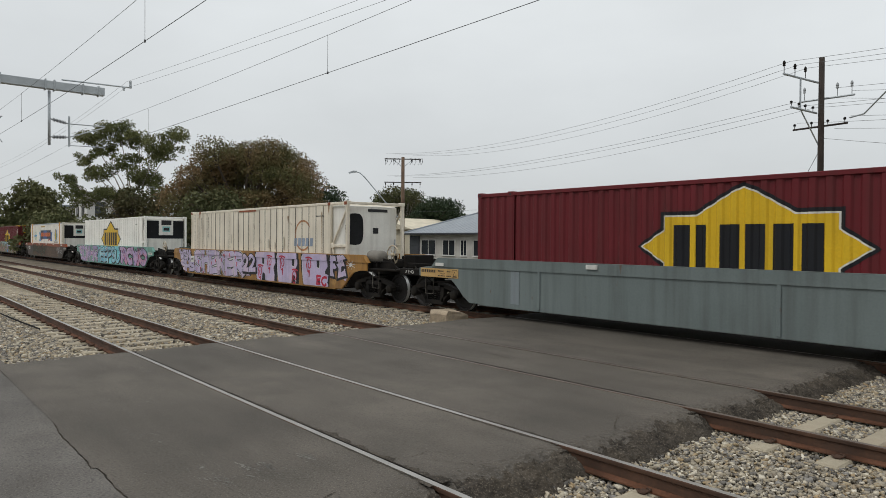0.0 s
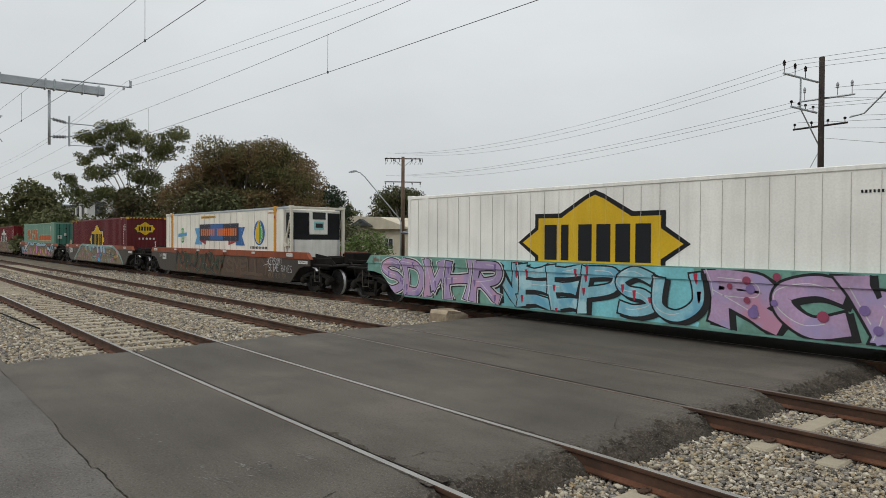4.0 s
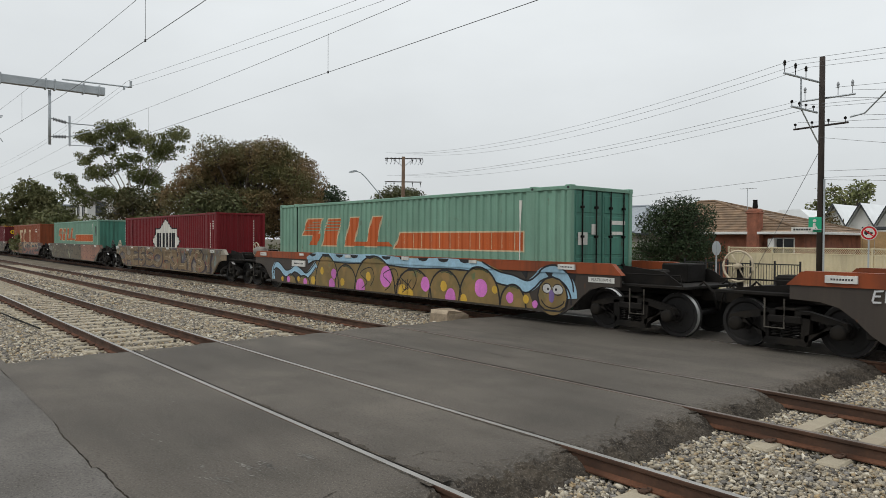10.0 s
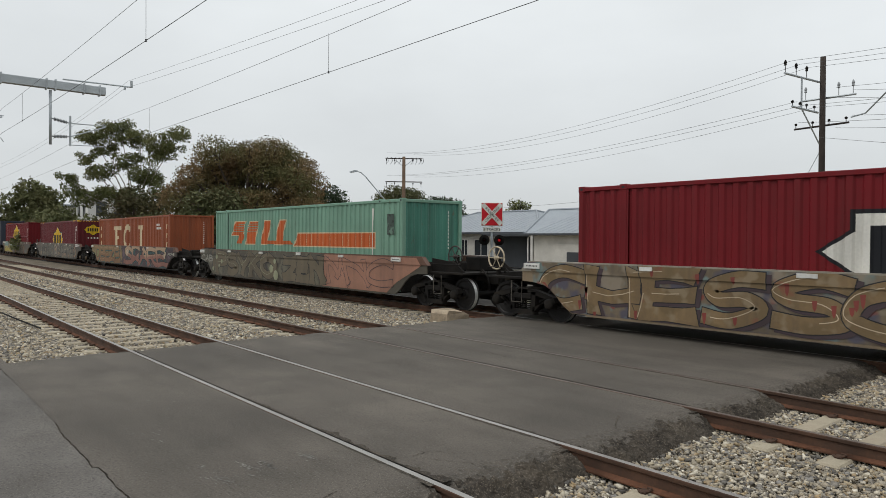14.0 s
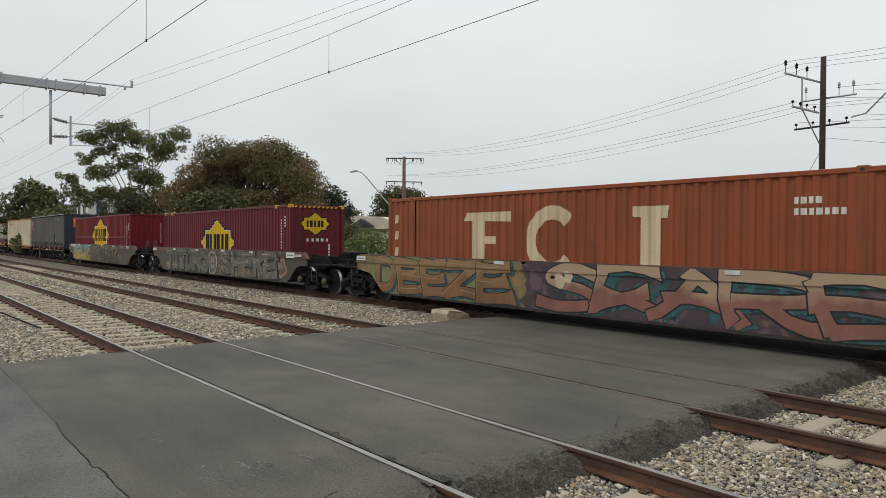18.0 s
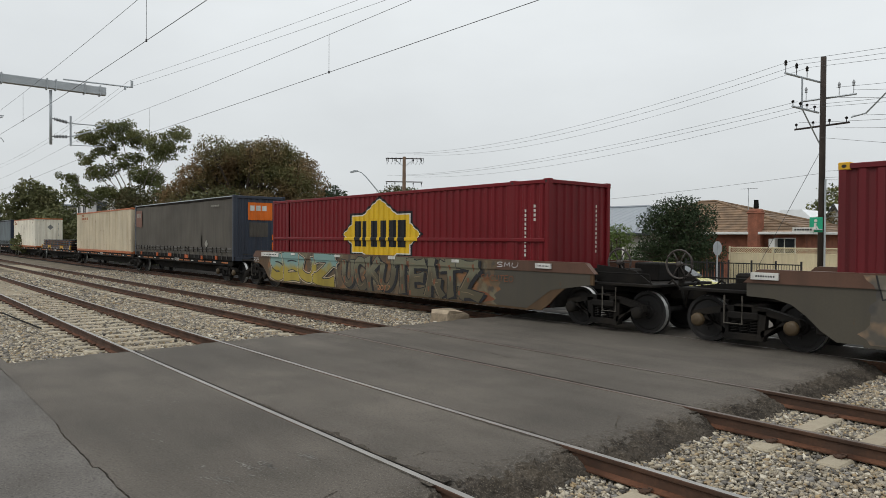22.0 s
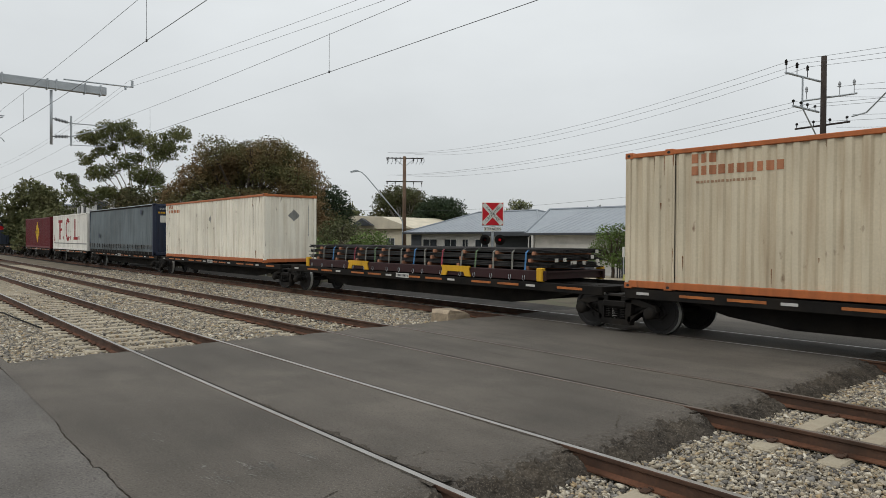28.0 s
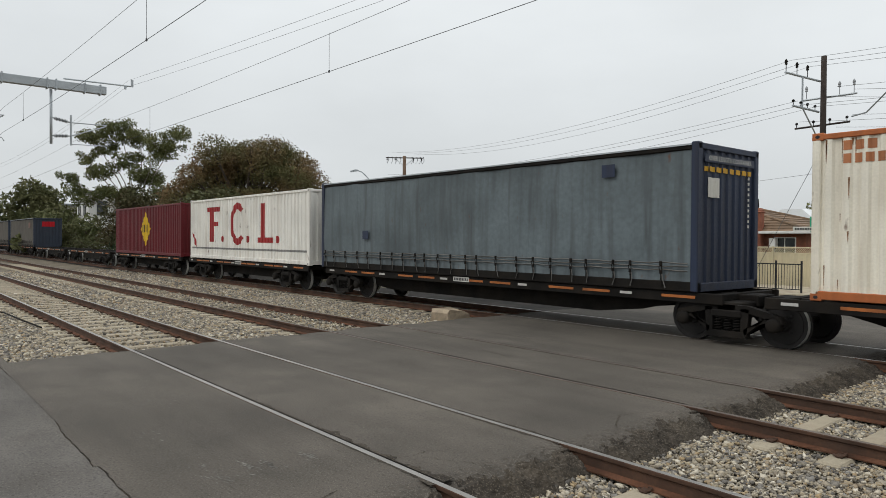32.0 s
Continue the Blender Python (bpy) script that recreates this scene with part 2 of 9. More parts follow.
galv = stuff("galvanised_steel", (.42, .45, .47), .5, .35, .12, 20, 1.5, .08, (.25, .26, .27), .4)
grey_ins = stuff("grey_insulator", (.3, .31, .32), .45, 0, .1, 20, 3, .05)
wire_m = stuff("dark_wire", (.085, .085, .088), .6, .3, .1, 20, 3, .02)
wood_pole = stuff("weathered_pole", (.042, .031, .025), .95, 0, .4, 18, 1.2, .5, (.02, .016, .014), .6, True)
white_plate = stuff("white_plate", (.62, .61, .57), .6, 0, .15, 20, 2, .05, GRIME, .35, True)
black_ink = stuff("black_ink", (.015, .015, .016), .6, 0, .2, 20, 2, .03)
# oil stains plus the train's shade, both put into this dark colour
shaded_oily_bed = stuff("shaded_oily_ballast", (.035, .03, .026), .95, 0, .5, 26, 1.5, 1.0, (.015, .018, .016), .7, spec=.2)


# ---- ground, road, tracks ----
X_L, X_R = -13.2, -3.85          # sides of the crossing road
RAILS = {1: (3.58, 5.25), 2: (7.62, 9.29), 3: (13.05, 14.52)}
YT = 13.785                      # middle of the goods track

g = Shape()
far = 2500
g.add([(-far, -far, -.41), (far, -far, -.41), (far, far, -.42), (-far, far, -.42)], [(0, 1, 2, 3)])
tagged(g.part("ground", dirt_m), "dry brown earth verge with sparse grass", "ground", kind="structure")

g = Shape()
for x0, x1 in ((-400.0, X_L - .05), (X_R - .5, 120.0)):
    n = 60
    for i in range(n):
        a, b = x0 + (x1 - x0) * i / n, x0 + (x1 - x0) * (i + 1) / n
        for y0, y1, z0, z1 in ((.3, 2.4, -.4, -.235), (2.4, 15.7, -.235, -.235), (15.7, 17.6, -.235, -.4)):
            g.add([(a, y0, z0), (b, y0, z0), (b, y1, z1), (a, y1, z1)], [(0, 1, 2, 3)])
tagged(g.part("ballast_bed", ballast), "pale crushed stone ballast around the tracks", "ballast", kind="structure")

# dark strip under and behind the train: oily ballast with painted-in shade
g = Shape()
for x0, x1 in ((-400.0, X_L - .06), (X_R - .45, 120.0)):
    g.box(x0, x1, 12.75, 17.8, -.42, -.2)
tagged(g.part("goods_track_bed", shaded_oily_bed), "oil-stained ballast under the goods track, darkened with the train's shade", "ballast", kind="structure")


def strips(y_list):
    """The gaps of the road between flange ways along the rails."""
    out, y = [], y_list[0]
    for r in sorted(r for k in RAILS for r in RAILS[k]):
        out.append((y, r - .045))
        y = r + .055 if r in (RAILS[1][0], RAILS[2][0], RAILS[3][0]) else r + .045
        if r not in (RAILS[1][0], RAILS[2][0], RAILS[3][0]):
            out[-1] = (out[-1][0], r - .055)
    out.append((y, y_list[1]))
    return out


road = thing("road", pose(0, 0, 0), "dark patched asphalt road across three tracks", "road", kind="structure")
random.seed(4)


def edge_x(side, y):
    """The ragged side of the asphalt."""
    if side < 0:
        return X_L + .06 * max(0, 5 - y) + .06 * math.sin(y * 2.1 - 1) + .04 * math.sin(y * 5.7) + .03 * math.sin(y * 13.3 + 1) + .02 * math.sin(y * 31)
    return X_R - .16 + .1 * noise.noise((y * .8, 3.3, 0)) + .07 * noise.noise((y * 2.7, 1.7, 0)) + .05 * noise.noise((y * 9, 7.1, 0))


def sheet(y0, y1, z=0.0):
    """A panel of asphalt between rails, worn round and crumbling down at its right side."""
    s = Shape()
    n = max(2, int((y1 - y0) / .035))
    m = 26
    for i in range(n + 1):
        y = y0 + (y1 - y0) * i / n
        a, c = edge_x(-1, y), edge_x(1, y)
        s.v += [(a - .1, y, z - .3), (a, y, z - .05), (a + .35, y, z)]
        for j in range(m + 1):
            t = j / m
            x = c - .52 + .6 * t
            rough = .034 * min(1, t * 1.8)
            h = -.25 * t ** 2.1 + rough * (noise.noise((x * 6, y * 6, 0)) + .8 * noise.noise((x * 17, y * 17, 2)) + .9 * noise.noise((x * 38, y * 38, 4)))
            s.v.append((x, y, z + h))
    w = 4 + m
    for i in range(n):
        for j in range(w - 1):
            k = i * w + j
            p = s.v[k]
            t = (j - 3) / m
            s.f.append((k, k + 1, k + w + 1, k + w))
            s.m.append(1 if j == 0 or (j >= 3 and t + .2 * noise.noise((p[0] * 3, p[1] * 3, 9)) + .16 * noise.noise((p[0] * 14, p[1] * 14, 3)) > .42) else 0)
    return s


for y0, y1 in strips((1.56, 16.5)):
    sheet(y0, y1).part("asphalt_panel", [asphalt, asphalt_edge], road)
s = Shape()
for r in (r for k in RAILS for r in RAILS[k]):
    s.box(X_L + .2, X_R - .45, r - .16, r + .16, -.3, -.028)
s.part("flangeway_bed", asphalt_edge, road)
# older apron on this side, parted by a wandering crack
s = Shape()
n = 800
crack = []
for i in range(n + 1):
    x = -14.5 + 26.5 * i / n
    crack.append((x, 1.535 + .045 * math.sin((x + 12.2) * .75) * (x < -6.5) + .03 * noise.noise((x * 1.1, 5, 0)) + .016 * noise.noise((x * 4.2, 8, 0)) + .008 * noise.noise((x * 17, 2, 0))))
for (a, ya), (b, yb) in zip(crack, crack[1:]):
    s.add([(a, -30, -.004), (b, -30, -.004), (b, yb + .002, -.004), (a, ya + .002, -.004)], [(0, 1, 2, 3)])
s.part("old_apron", asphalt_old, road, "paler worn asphalt apron")
s = Shape()
for (a, ya), (b, yb) in zip(crack, crack[1:]):
    s.add([(a, ya - .05, -.012), (b, yb - .05, -.012), (b, yb + .12, -.012), (a, ya + .12, -.012)], [(0, 1, 2, 3)])
s.part("crack", asphalt_edge, road)
s = Shape()
for (a, ya), (b, yb) in zip(crack, crack[1:]):
    s.add([(a, ya + .014 + .01 * noise.noise((a * 6, 0, 4)), -.001), (b, yb + .014 + .01 * noise.noise((b * 6, 0, 4)), -.001), (b, 1.7, -.001), (a, 1.7, -.001)], [(0, 1, 2, 3)])
s.part("seam_strip", asphalt, road)
s = Shape().add([(X_L, 16.5, 0), (X_R, 16.5, 0), (X_R + 1, 23.0, -.36), (X_L - 1, 23.0, -.36)], [(0, 1, 2, 3)])
s.part("approach_ramp", asphalt, road)
scuff = stuff("pale_scuff", (.17, .16, .145), .9, 0, .5, 50, 3, .3)
rng = random.Random(9)


def stain(x, y, rx, ry, mt, name, z=.004, n=26, ang=0.0):
    ph = [rng.uniform(0, 6) for _ in range(4)]
    vs = []
    for k in range(n):
        a = 2 * math.pi * k / n
        q = 1 + .25 * math.sin(2 * a + ph[0]) + .18 * math.sin(3 * a + ph[1]) + .14 * math.sin(7 * a + ph[2]) + .1 * math.sin(11 * a + ph[3])
        u, w = rx * q * math.cos(a), ry * q * math.sin(a)
        vs.append((x + u * math.cos(ang) - w * math.sin(ang), y + u * math.sin(ang) + w * math.cos(ang), z))
    Shape().add(vs, [tuple(range(n))]).part(name, mt, road)


for x, y, sx, sy, k in ((-5.56, 2.25, .16, .05, 26), (-5.68, 2.55, .12, .05, 22), (-5.6, 2.72, .1, .035, 30), (-5.62, 3.1, .08, .03, 26), (-7.2, 2.2, .2, .1, 10), (-12.2, 7.9, .2, .05, 14), (-9.0, 2.9, .5, .2, 12)):
    for i in range(k):
        stain(rng.gauss(x, sx), rng.gauss(y, sy), rng.uniform(.008, .04), rng.uniform(.003, .008), scuff, "pale_scuff", .003 + .0002 * (i % 5), 7, rng.uniform(.1, .5))
for i in range(150):
    y = rng.choice((rng.uniform(1.8, 3.3), rng.uniform(1.8, 3.3), rng.uniform(3.9, 4.9), rng.uniform(5.6, 7.3), rng.uniform(9.8, 12.5)))
    stain(rng.uniform(-12.6, -4.6), y, rng.uniform(.004, .016), rng.uniform(.003, .008), scuff, "pale_speck", .004, 6)


def crack_line(pts, w):
    vs, fs = [], []
    pts2 = []
    for (a, b), (c, d) in zip(pts, pts[1:]):
        for k in range(8):
            t = k / 8
            pts2.append((a + (c - a) * t + rng.uniform(-.02, .02), b + (d - b) * t + rng.uniform(-.02, .02)))
    for x, y in pts2:
        q = w * rng.uniform(.3, 1.2)
        vs += [(x - q * .5, y - q * .6, .004), (x + q * .5, y + q * .6, .004)]
    fs = [(2 * i, 2 * i + 1, 2 * i + 3, 2 * i + 2) for i in range(len(pts2) - 1)]
    Shape().add(vs, fs).part("hairline_crack", asphalt_edge, road)


crack_line([(-4.9, 3.9), (-4.6, 4.1), (-4.3, 4.25)], .012)
crack_line([(-5.0, 3.85), (-5.05, 4.05), (-4.7, 4.35)], .01)
crack_line([(-10.0, 8.05), (-9.4, 8.4), (-8.9, 8.5), (-8.0, 8.35)], .012)
crack_line([(-12.9, 10.0), (-11.0, 10.3), (-9.0, 10.25), (-6.0, 10.5)], .012)
crack_line([(-4.6, 1.9), (-4.5, 2.4), (-4.7, 2.9)], .01)
crack_line([(-4.4, 6.1), (-4.7, 6.6), (-4.5, 7.2)], .012)
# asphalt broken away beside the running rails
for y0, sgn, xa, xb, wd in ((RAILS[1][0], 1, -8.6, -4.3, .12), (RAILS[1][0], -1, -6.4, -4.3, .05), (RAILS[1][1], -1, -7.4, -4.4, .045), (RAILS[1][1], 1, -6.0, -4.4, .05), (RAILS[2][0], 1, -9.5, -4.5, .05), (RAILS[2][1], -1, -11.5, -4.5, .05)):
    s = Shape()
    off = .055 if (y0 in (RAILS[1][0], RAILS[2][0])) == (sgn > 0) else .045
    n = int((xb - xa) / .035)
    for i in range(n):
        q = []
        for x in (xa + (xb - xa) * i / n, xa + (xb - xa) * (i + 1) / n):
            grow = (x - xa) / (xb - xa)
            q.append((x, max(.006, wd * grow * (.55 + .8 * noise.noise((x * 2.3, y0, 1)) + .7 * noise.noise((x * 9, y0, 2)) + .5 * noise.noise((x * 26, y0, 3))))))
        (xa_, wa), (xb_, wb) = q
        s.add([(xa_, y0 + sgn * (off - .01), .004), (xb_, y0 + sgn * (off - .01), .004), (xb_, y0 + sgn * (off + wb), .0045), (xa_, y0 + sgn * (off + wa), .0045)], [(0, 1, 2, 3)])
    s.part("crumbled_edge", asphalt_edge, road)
s = Shape().box(-38, 60, 22.9, 30.5, -.6, -.364)
tagged(s.part("street", asphalt), "asphalt street along the railway", "street", kind="structure")
s = Shape().box(-38, 60, 30.5, 36.0, -.6, -.25, .02)
tagged(s.part("footpath", conc), "concrete footpath with kerb beside the street", "footpath", kind="structure")

PROFILE = [(-.07, -.172), (.07, -.172), (.07, -.158), (.016, -.135), (.01, -.05), (.034, -.036), (.036, -.008), (.034, -.002), (.03, .001), (-.03, .001), (-.034, -.002), (-.036, -.008), (-.034, -.036), (-.01, -.05), (-.016, -.135), (-.07, -.158)]


def rail(y, parent, polished):
    s = Shape()
    n = len(PROFILE)
    for a, b in ((-400.0, X_L), (X_L, X_R), (X_R, 120.0)):
        vs = [(a, y + u, w) for u, w in PROFILE] + [(b, y + u, w) for u, w in PROFILE]
        for i in range(n):
            top = PROFILE[i][1] > .0005 and PROFILE[(i + 1) % n][1] > .0005
            s.add([vs[i], vs[n + i], vs[n + (i + 1) % n], vs[(i + 1) % n]], [(0, 1, 2, 3)], 1 if top else (2 if PROFILE[i][1] < -.1 and PROFILE[(i + 1) % n][1] < -.1 else 0))
    return s.part("rail", [rail_side, polished, rail_foot], parent)


SLEEPER = Shape().box(-.12, .12, -1.25, 1.25, -.26, -.174, .02).mesh("sleeper", conc)
ci = Shape()
for k in (-1, 1):
    ci.tube([(-.06, .075 * k, -.165), (-.05, .13 * k, -.15), (.0, .15 * k, -.16), (.05, .12 * k, -.145), (.05, .07 * k, -.14), (.0, .05 * k, -.145)], .011, 5)
for k in (-1, 1):
    ci.box(-.04, .04, min(.06 * k, .15 * k), max(.06 * k, .15 * k), -.178, -.145, .012)
CLIP = ci.mesh("rail_clip", rail_side)
for k in (1, 2, 3):
    near, off = RAILS[k]
    tr = thing("railway_track" if k != 3 else "goods_track", pose(0, 0, 0), "steel rails on concrete sleepers in stone ballast", "railway track", kind="structure")
    rail(near, tr, rail_top if k == 1 else (rail_dull if k == 2 else rail_top))
    rail(off, tr, rail_top if k != 2 else rail_dull)
    x = X_R + .45
    while x < 9:
        o = shared("sleeper", SLEEPER, tr, pose(x, (near + off) / 2, 0))
        if k < 3:
            for y in (near, off):
                shared("rail_clip", CLIP, o, pose(0, y - (near + off) / 2, 0))
        x += .69
    x = X_L - .5
    i = 0
    while x > (-62 if k < 3 else -40):
        o = shared("sleeper", SLEEPER, tr, pose(x, (near + off) / 2, 0))
        if k < 3 and x > -30:
            for y in (near, off):
                shared("rail_clip", CLIP, o, pose(0, y - (near + off) / 2, 0))
        x -= .69


def stones(x0, x1, y0, y1, count, size, z, seed):
    """Crushed stones scattered over a bed: deformed boxes, numpy arrays."""
    rng = np.random.default_rng(seed)
    px, py = rng.uniform(x0, x1, count), rng.uniform(y0, y1, count)
    sz = size * np.clip(rng.lognormal(-.1, .32, (count, 1, 1)), .5, 1.6) * rng.uniform(.6, 1.25, (count, 1, 3)) * np.array([1.1, 1.1, .75])
    cube = np.array([[x, y, w] for w in (-1, 1) for y in (-1, 1) for x in (-1, 1)], float) * .5
    v = cube[None] * sz * rng.uniform(.4, 1.25, (count, 8, 1))
    a = rng.uniform(0, 6.28, count)
    b = rng.uniform(-.6, .6, count)
    ca, sa, cb, sb = np.cos(a)[:, None], np.sin(a)[:, None], np.cos(b)[:, None], np.sin(b)[:, None]
    x, y, w = v[..., 0], v[..., 1] * cb - v[..., 2] * sb, v[..., 1] * sb + v[..., 2] * cb
    v = np.stack([x * ca - y * sa + px[:, None], x * sa + y * ca + py[:, None], w + z + rng.uniform(-.02, .02, (count, 1))], -1)
    q = np.array([(0, 2, 3, 1), (4, 5, 7, 6), (0, 1, 5, 4), (2, 6, 7, 3), (0, 4, 6, 2), (1, 3, 7, 5)])
    f = (q[None] + 8 * np.arange(count)[:, None, None]).reshape(-1, 4)
    return v.reshape(-1, 3), f


def stone_paint():
    mt = bpy.data.materials.new("mixed_ballast_stone")
    mt.use_nodes = True
    n, l = mt.node_tree.nodes, mt.node_tree.links
    b = n["Principled BSDF"]
    b.inputs["Roughness"].default_value = .9
    b.inputs["Specular IOR Level"].default_value = .25
    ge = n.new("ShaderNodeNewGeometry")
    rp = n.new("ShaderNodeValToRGB")
    e = rp.color_ramp.elements
    e[0].color, e[1].color = (.12, .11, .1, 1), (.82, .75, .62, 1)
    for p, c in ((.14, (.24, .22, .195, 1)), (.28, (.45, .385, .28, 1)), (.4, (.31, .29, .265, 1)), (.5, (.58, .49, .345, 1)), (.6, (.46, .335, .19, 1)), (.68, (.25, .23, .205, 1)), (.8, (.54, .455, .33, 1)), (.9, (.66, .59, .465, 1))):
        e.new(p).color = c
    t = n.new("ShaderNodeTexNoise")
    t.inputs["Scale"].default_value = 35
    tc = n.new("ShaderNodeTexCoord")
    l.new(tc.outputs["Object"], t.inputs["Vector"])
    mx = n.new("ShaderNodeMix")
    mx.data_type, mx.blend_type = "RGBA", "MULTIPLY"
    mx.inputs[0].default_value = .5
    l.new(ge.outputs["Random Per Island"], rp.inputs[0])
    l.new(rp.outputs[0], mx.inputs[6])
    l.new(t.outputs[0], mx.inputs[7])
    l.new(mx.outputs[2], b.inputs["Base Color"])
    return mt


mixed = stone_paint()
beds = [(X_R - .2, 3.0, 1.75, 13.0, 118000, .034, -.218, 1), (-24, X_L - .1, 1.2, 13.0, 76000, .046, -.225, 2), (-50, -24, 1.5, 13.0, 44000, .066, -.23, 3),
        (-30, X_L - .15, 7.72, 9.2, 3600, .042, -.165, 4), (-50, -30, 7.72, 9.2, 1800, .06, -.165, 5), (-30, X_L - .15, 3.7, 5.15, 500, .04, -.168, 6)]
parts = [stones(*b) for b in beds]
vs, fs, k = [], [], 0
for v, f in parts:
    vs.append(v)
    fs.append(f + k)
    k += len(v)
ob = new("ballast_stones", fast_mesh("ballast_stones", np.concatenate(vs), np.concatenate(fs), mixed))
tagged(ob, "loose grey and tan crushed stones between rails", "ballast", kind="stuff")


# ---- goods train ----
MOVING = []                      # things of the train: (object, place at the start)
SPIN = []                        # wheelsets
WHEEL_R = .46


def on_train(name, x, z, label, category, group=""):
    ob = thing(name, pose(x, YT, z), label, category, group)
    MOVING.append((ob, x, YT, z))
    return ob


def wheelset_mesh():
    s = Shape()
    s.lathe([(.075, -.9), (.075, .9)], (0, 0, 0), n=12)
    for k in (-1, 1):
        c = .735 * k
        prof = [(.0, c + .07 * k), (.13, c + .07 * k), (.15, c + .03 * k), (.36, c + .02 * k), (.39, c + .05 * k), (.455, c + .05 * k)]
        s.lathe(prof, (0, 0, 0), n=28)
        s.lathe([(.455, c + .05 * k), (WHEEL_R, c - .02 * k), (WHEEL_R, c - .05 * k)], (0, 0, 0), n=28, m=1)
        s.lathe([(WHEEL_R, c - .05 * k), (.487, c - .06 * k), (.487, c - .085 * k), (.4, c - .09 * k), (.36, c - .03 * k), (.0, c - .03 * k)], (0, 0, 0), n=28, m=1 if k > 5 else 0)
        for j in range(4):
            g = j * math.pi / 2
            s.box(.2 * math.cos(g) - .03, .2 * math.cos(g) + .03, c + .015 * k - .03, c + .015 * k + .03, .2 * math.sin(g) - .03, .2 * math.sin(g) + .03, .01)
    return s.mesh("wheelset", [wheel_steel, tread])


WHEELSET = wheelset_mesh()


def bogie_meshes():
    f = Shape()
    for k in (-1, 1):
        y0, y1 = sorted((1.0 * k, 1.15 * k))
        f.prism([(-1.06, .5), (-1.02, .62), (-.75, .7), (-.4, .78), (.4, .78), (.75, .7), (1.02, .62), (1.06, .5), (1.0, .45), (.7, .58), (.36, .66), (-.36, .66), (-.7, .58), (-1.0, .45)], y0, y1)
        for q in (-1, 1):
            f.prism([(q * .98, .58), (q * .76, .58), (q * .34, .2), (q * .34, .34)], y0, y1)
            f.prism([(q * .28, .2), (q * .4, .2), (q * .44, .72), (q * .28, .72)], y0, y1)
            f.box(min(q * .78, q * 1.02), max(q * .78, q * 1.02), y0 - .02, y1 + .02, .36, .56, .03)
        f.prism([(-.4, .16), (.4, .16), (.34, .28), (-.34, .28)], y0 - .02, y1 + .02)
        f.box(-.3, .3, y0 - .03, y1 + .05, .54, .68, .02)
    f.box(-.2, .2, -1.15, 1.15, .5, .82, .03)
    sp = Shape().tube([(.066 * math.cos(i * .9), .066 * math.sin(i * .9), .285 + i * .0075) for i in range(36)], .016, 5)
    cap = Shape().lathe([(0, -.09), (.09, -.09), (.13, -.06), (.135, 0)], (0, 0, 0), "y", 14)
    return f.mesh("bogie", black_steel), sp.mesh("spring", black_steel, True), cap.mesh("bearing_cap", black_steel, True)


BOGIE, SPRING, CAP = bogie_meshes()
cap_yellow = stuff("yellow_bearing_cap", (.075, .048, .02), .6, 0, .2, 20, 3, .1, GRIME, .6)
CAP_Y = CAP.copy()
CAP_Y.materials.clear()
CAP_Y.materials.append(cap_yellow)


def bogie(parent, x, yellow=False):
    b = shared("bogie", BOGIE, parent, pose(x, 0, 0))
    for k in (-1, 1):
        for x_ in (-.19, 0, .19):
            shared("spring", SPRING, b, pose(x_, 1.075 * k, 0))
    for q in (-1, 1):
        for k in (-1, 1):
            shared("bearing_cap", CAP_Y if yellow else CAP, b, pose(q * .9, 1.15 * k, WHEEL_R, 0, 0, 0 if k < 0 else 180))
        w = shared("wheelset", WHEELSET, b, pose(q * .9, 0, WHEEL_R))
        SPIN.append((w, q * .9))
    return b


def hand_wheel(parent, x, y, z, rim, r=.3):
    s = Shape()
    pts = [(x + .0, y + r * math.cos(a), z + r * math.sin(a)) for a in [2 * math.pi * i / 24 for i in range(25)]]
    pts = [(x + r * math.cos(2 * math.pi * i / 24), y, z + r * math.sin(2 * math.pi * i / 24)) for i in range(25)]
    s.tube(pts, .022, 6)
    for i in range(6):
        a = 2 * math.pi * i / 6
        s.tube([(x, y, z), (x + r * math.cos(a), y, z + r * math.sin(a))], .014, 5)
    s.lathe([(0, -.05), (.06, -.05), (.06, .05), (0, .05)], (x, y, z), "y", 10)
    return s.part("hand_wheel", rim, parent, "spoked hand brake wheel", True)


W_HALF = 1.315                   # half width of the well wagons
Z_SILL, Z_TOP, Z_BOT = 1.25, 1.49, .32
grip_m = stuff("worn_grip_paint", (.09, .08, .065), .7, 0, .3, 20, 3, .1, GRIME, .6)
tank_m = stuff("dusty_tank_paint", (.2, .185, .16), .8, 0, .25, 20, 2, .1, (.1, .085, .07), .6)
wheel_white = paint("cream_wheel_paint", (.5, .42, .3), .3)


ARCH = [(7.5, Z_BOT), (7.75, .48), (8.0, .72), (8.25, .9), (8.55, .98), (9.05, 1.0)]
SHIFT = {}


def within(w, x, z):
    """x kept on the side plate of wagon w at height z."""
    r = 9.0
    for (a, b), (c, d) in zip(ARCH, ARCH[1:]):
        if b <= z < d:
            r = a + (c - a) * (z - b) / (d - b)
    return min(max(x, -r + SHIFT[w.name] + .03), r - .03)


def side_surf(x, z):
    return -W_HALF - (.034 if z > Z_SILL else .006)


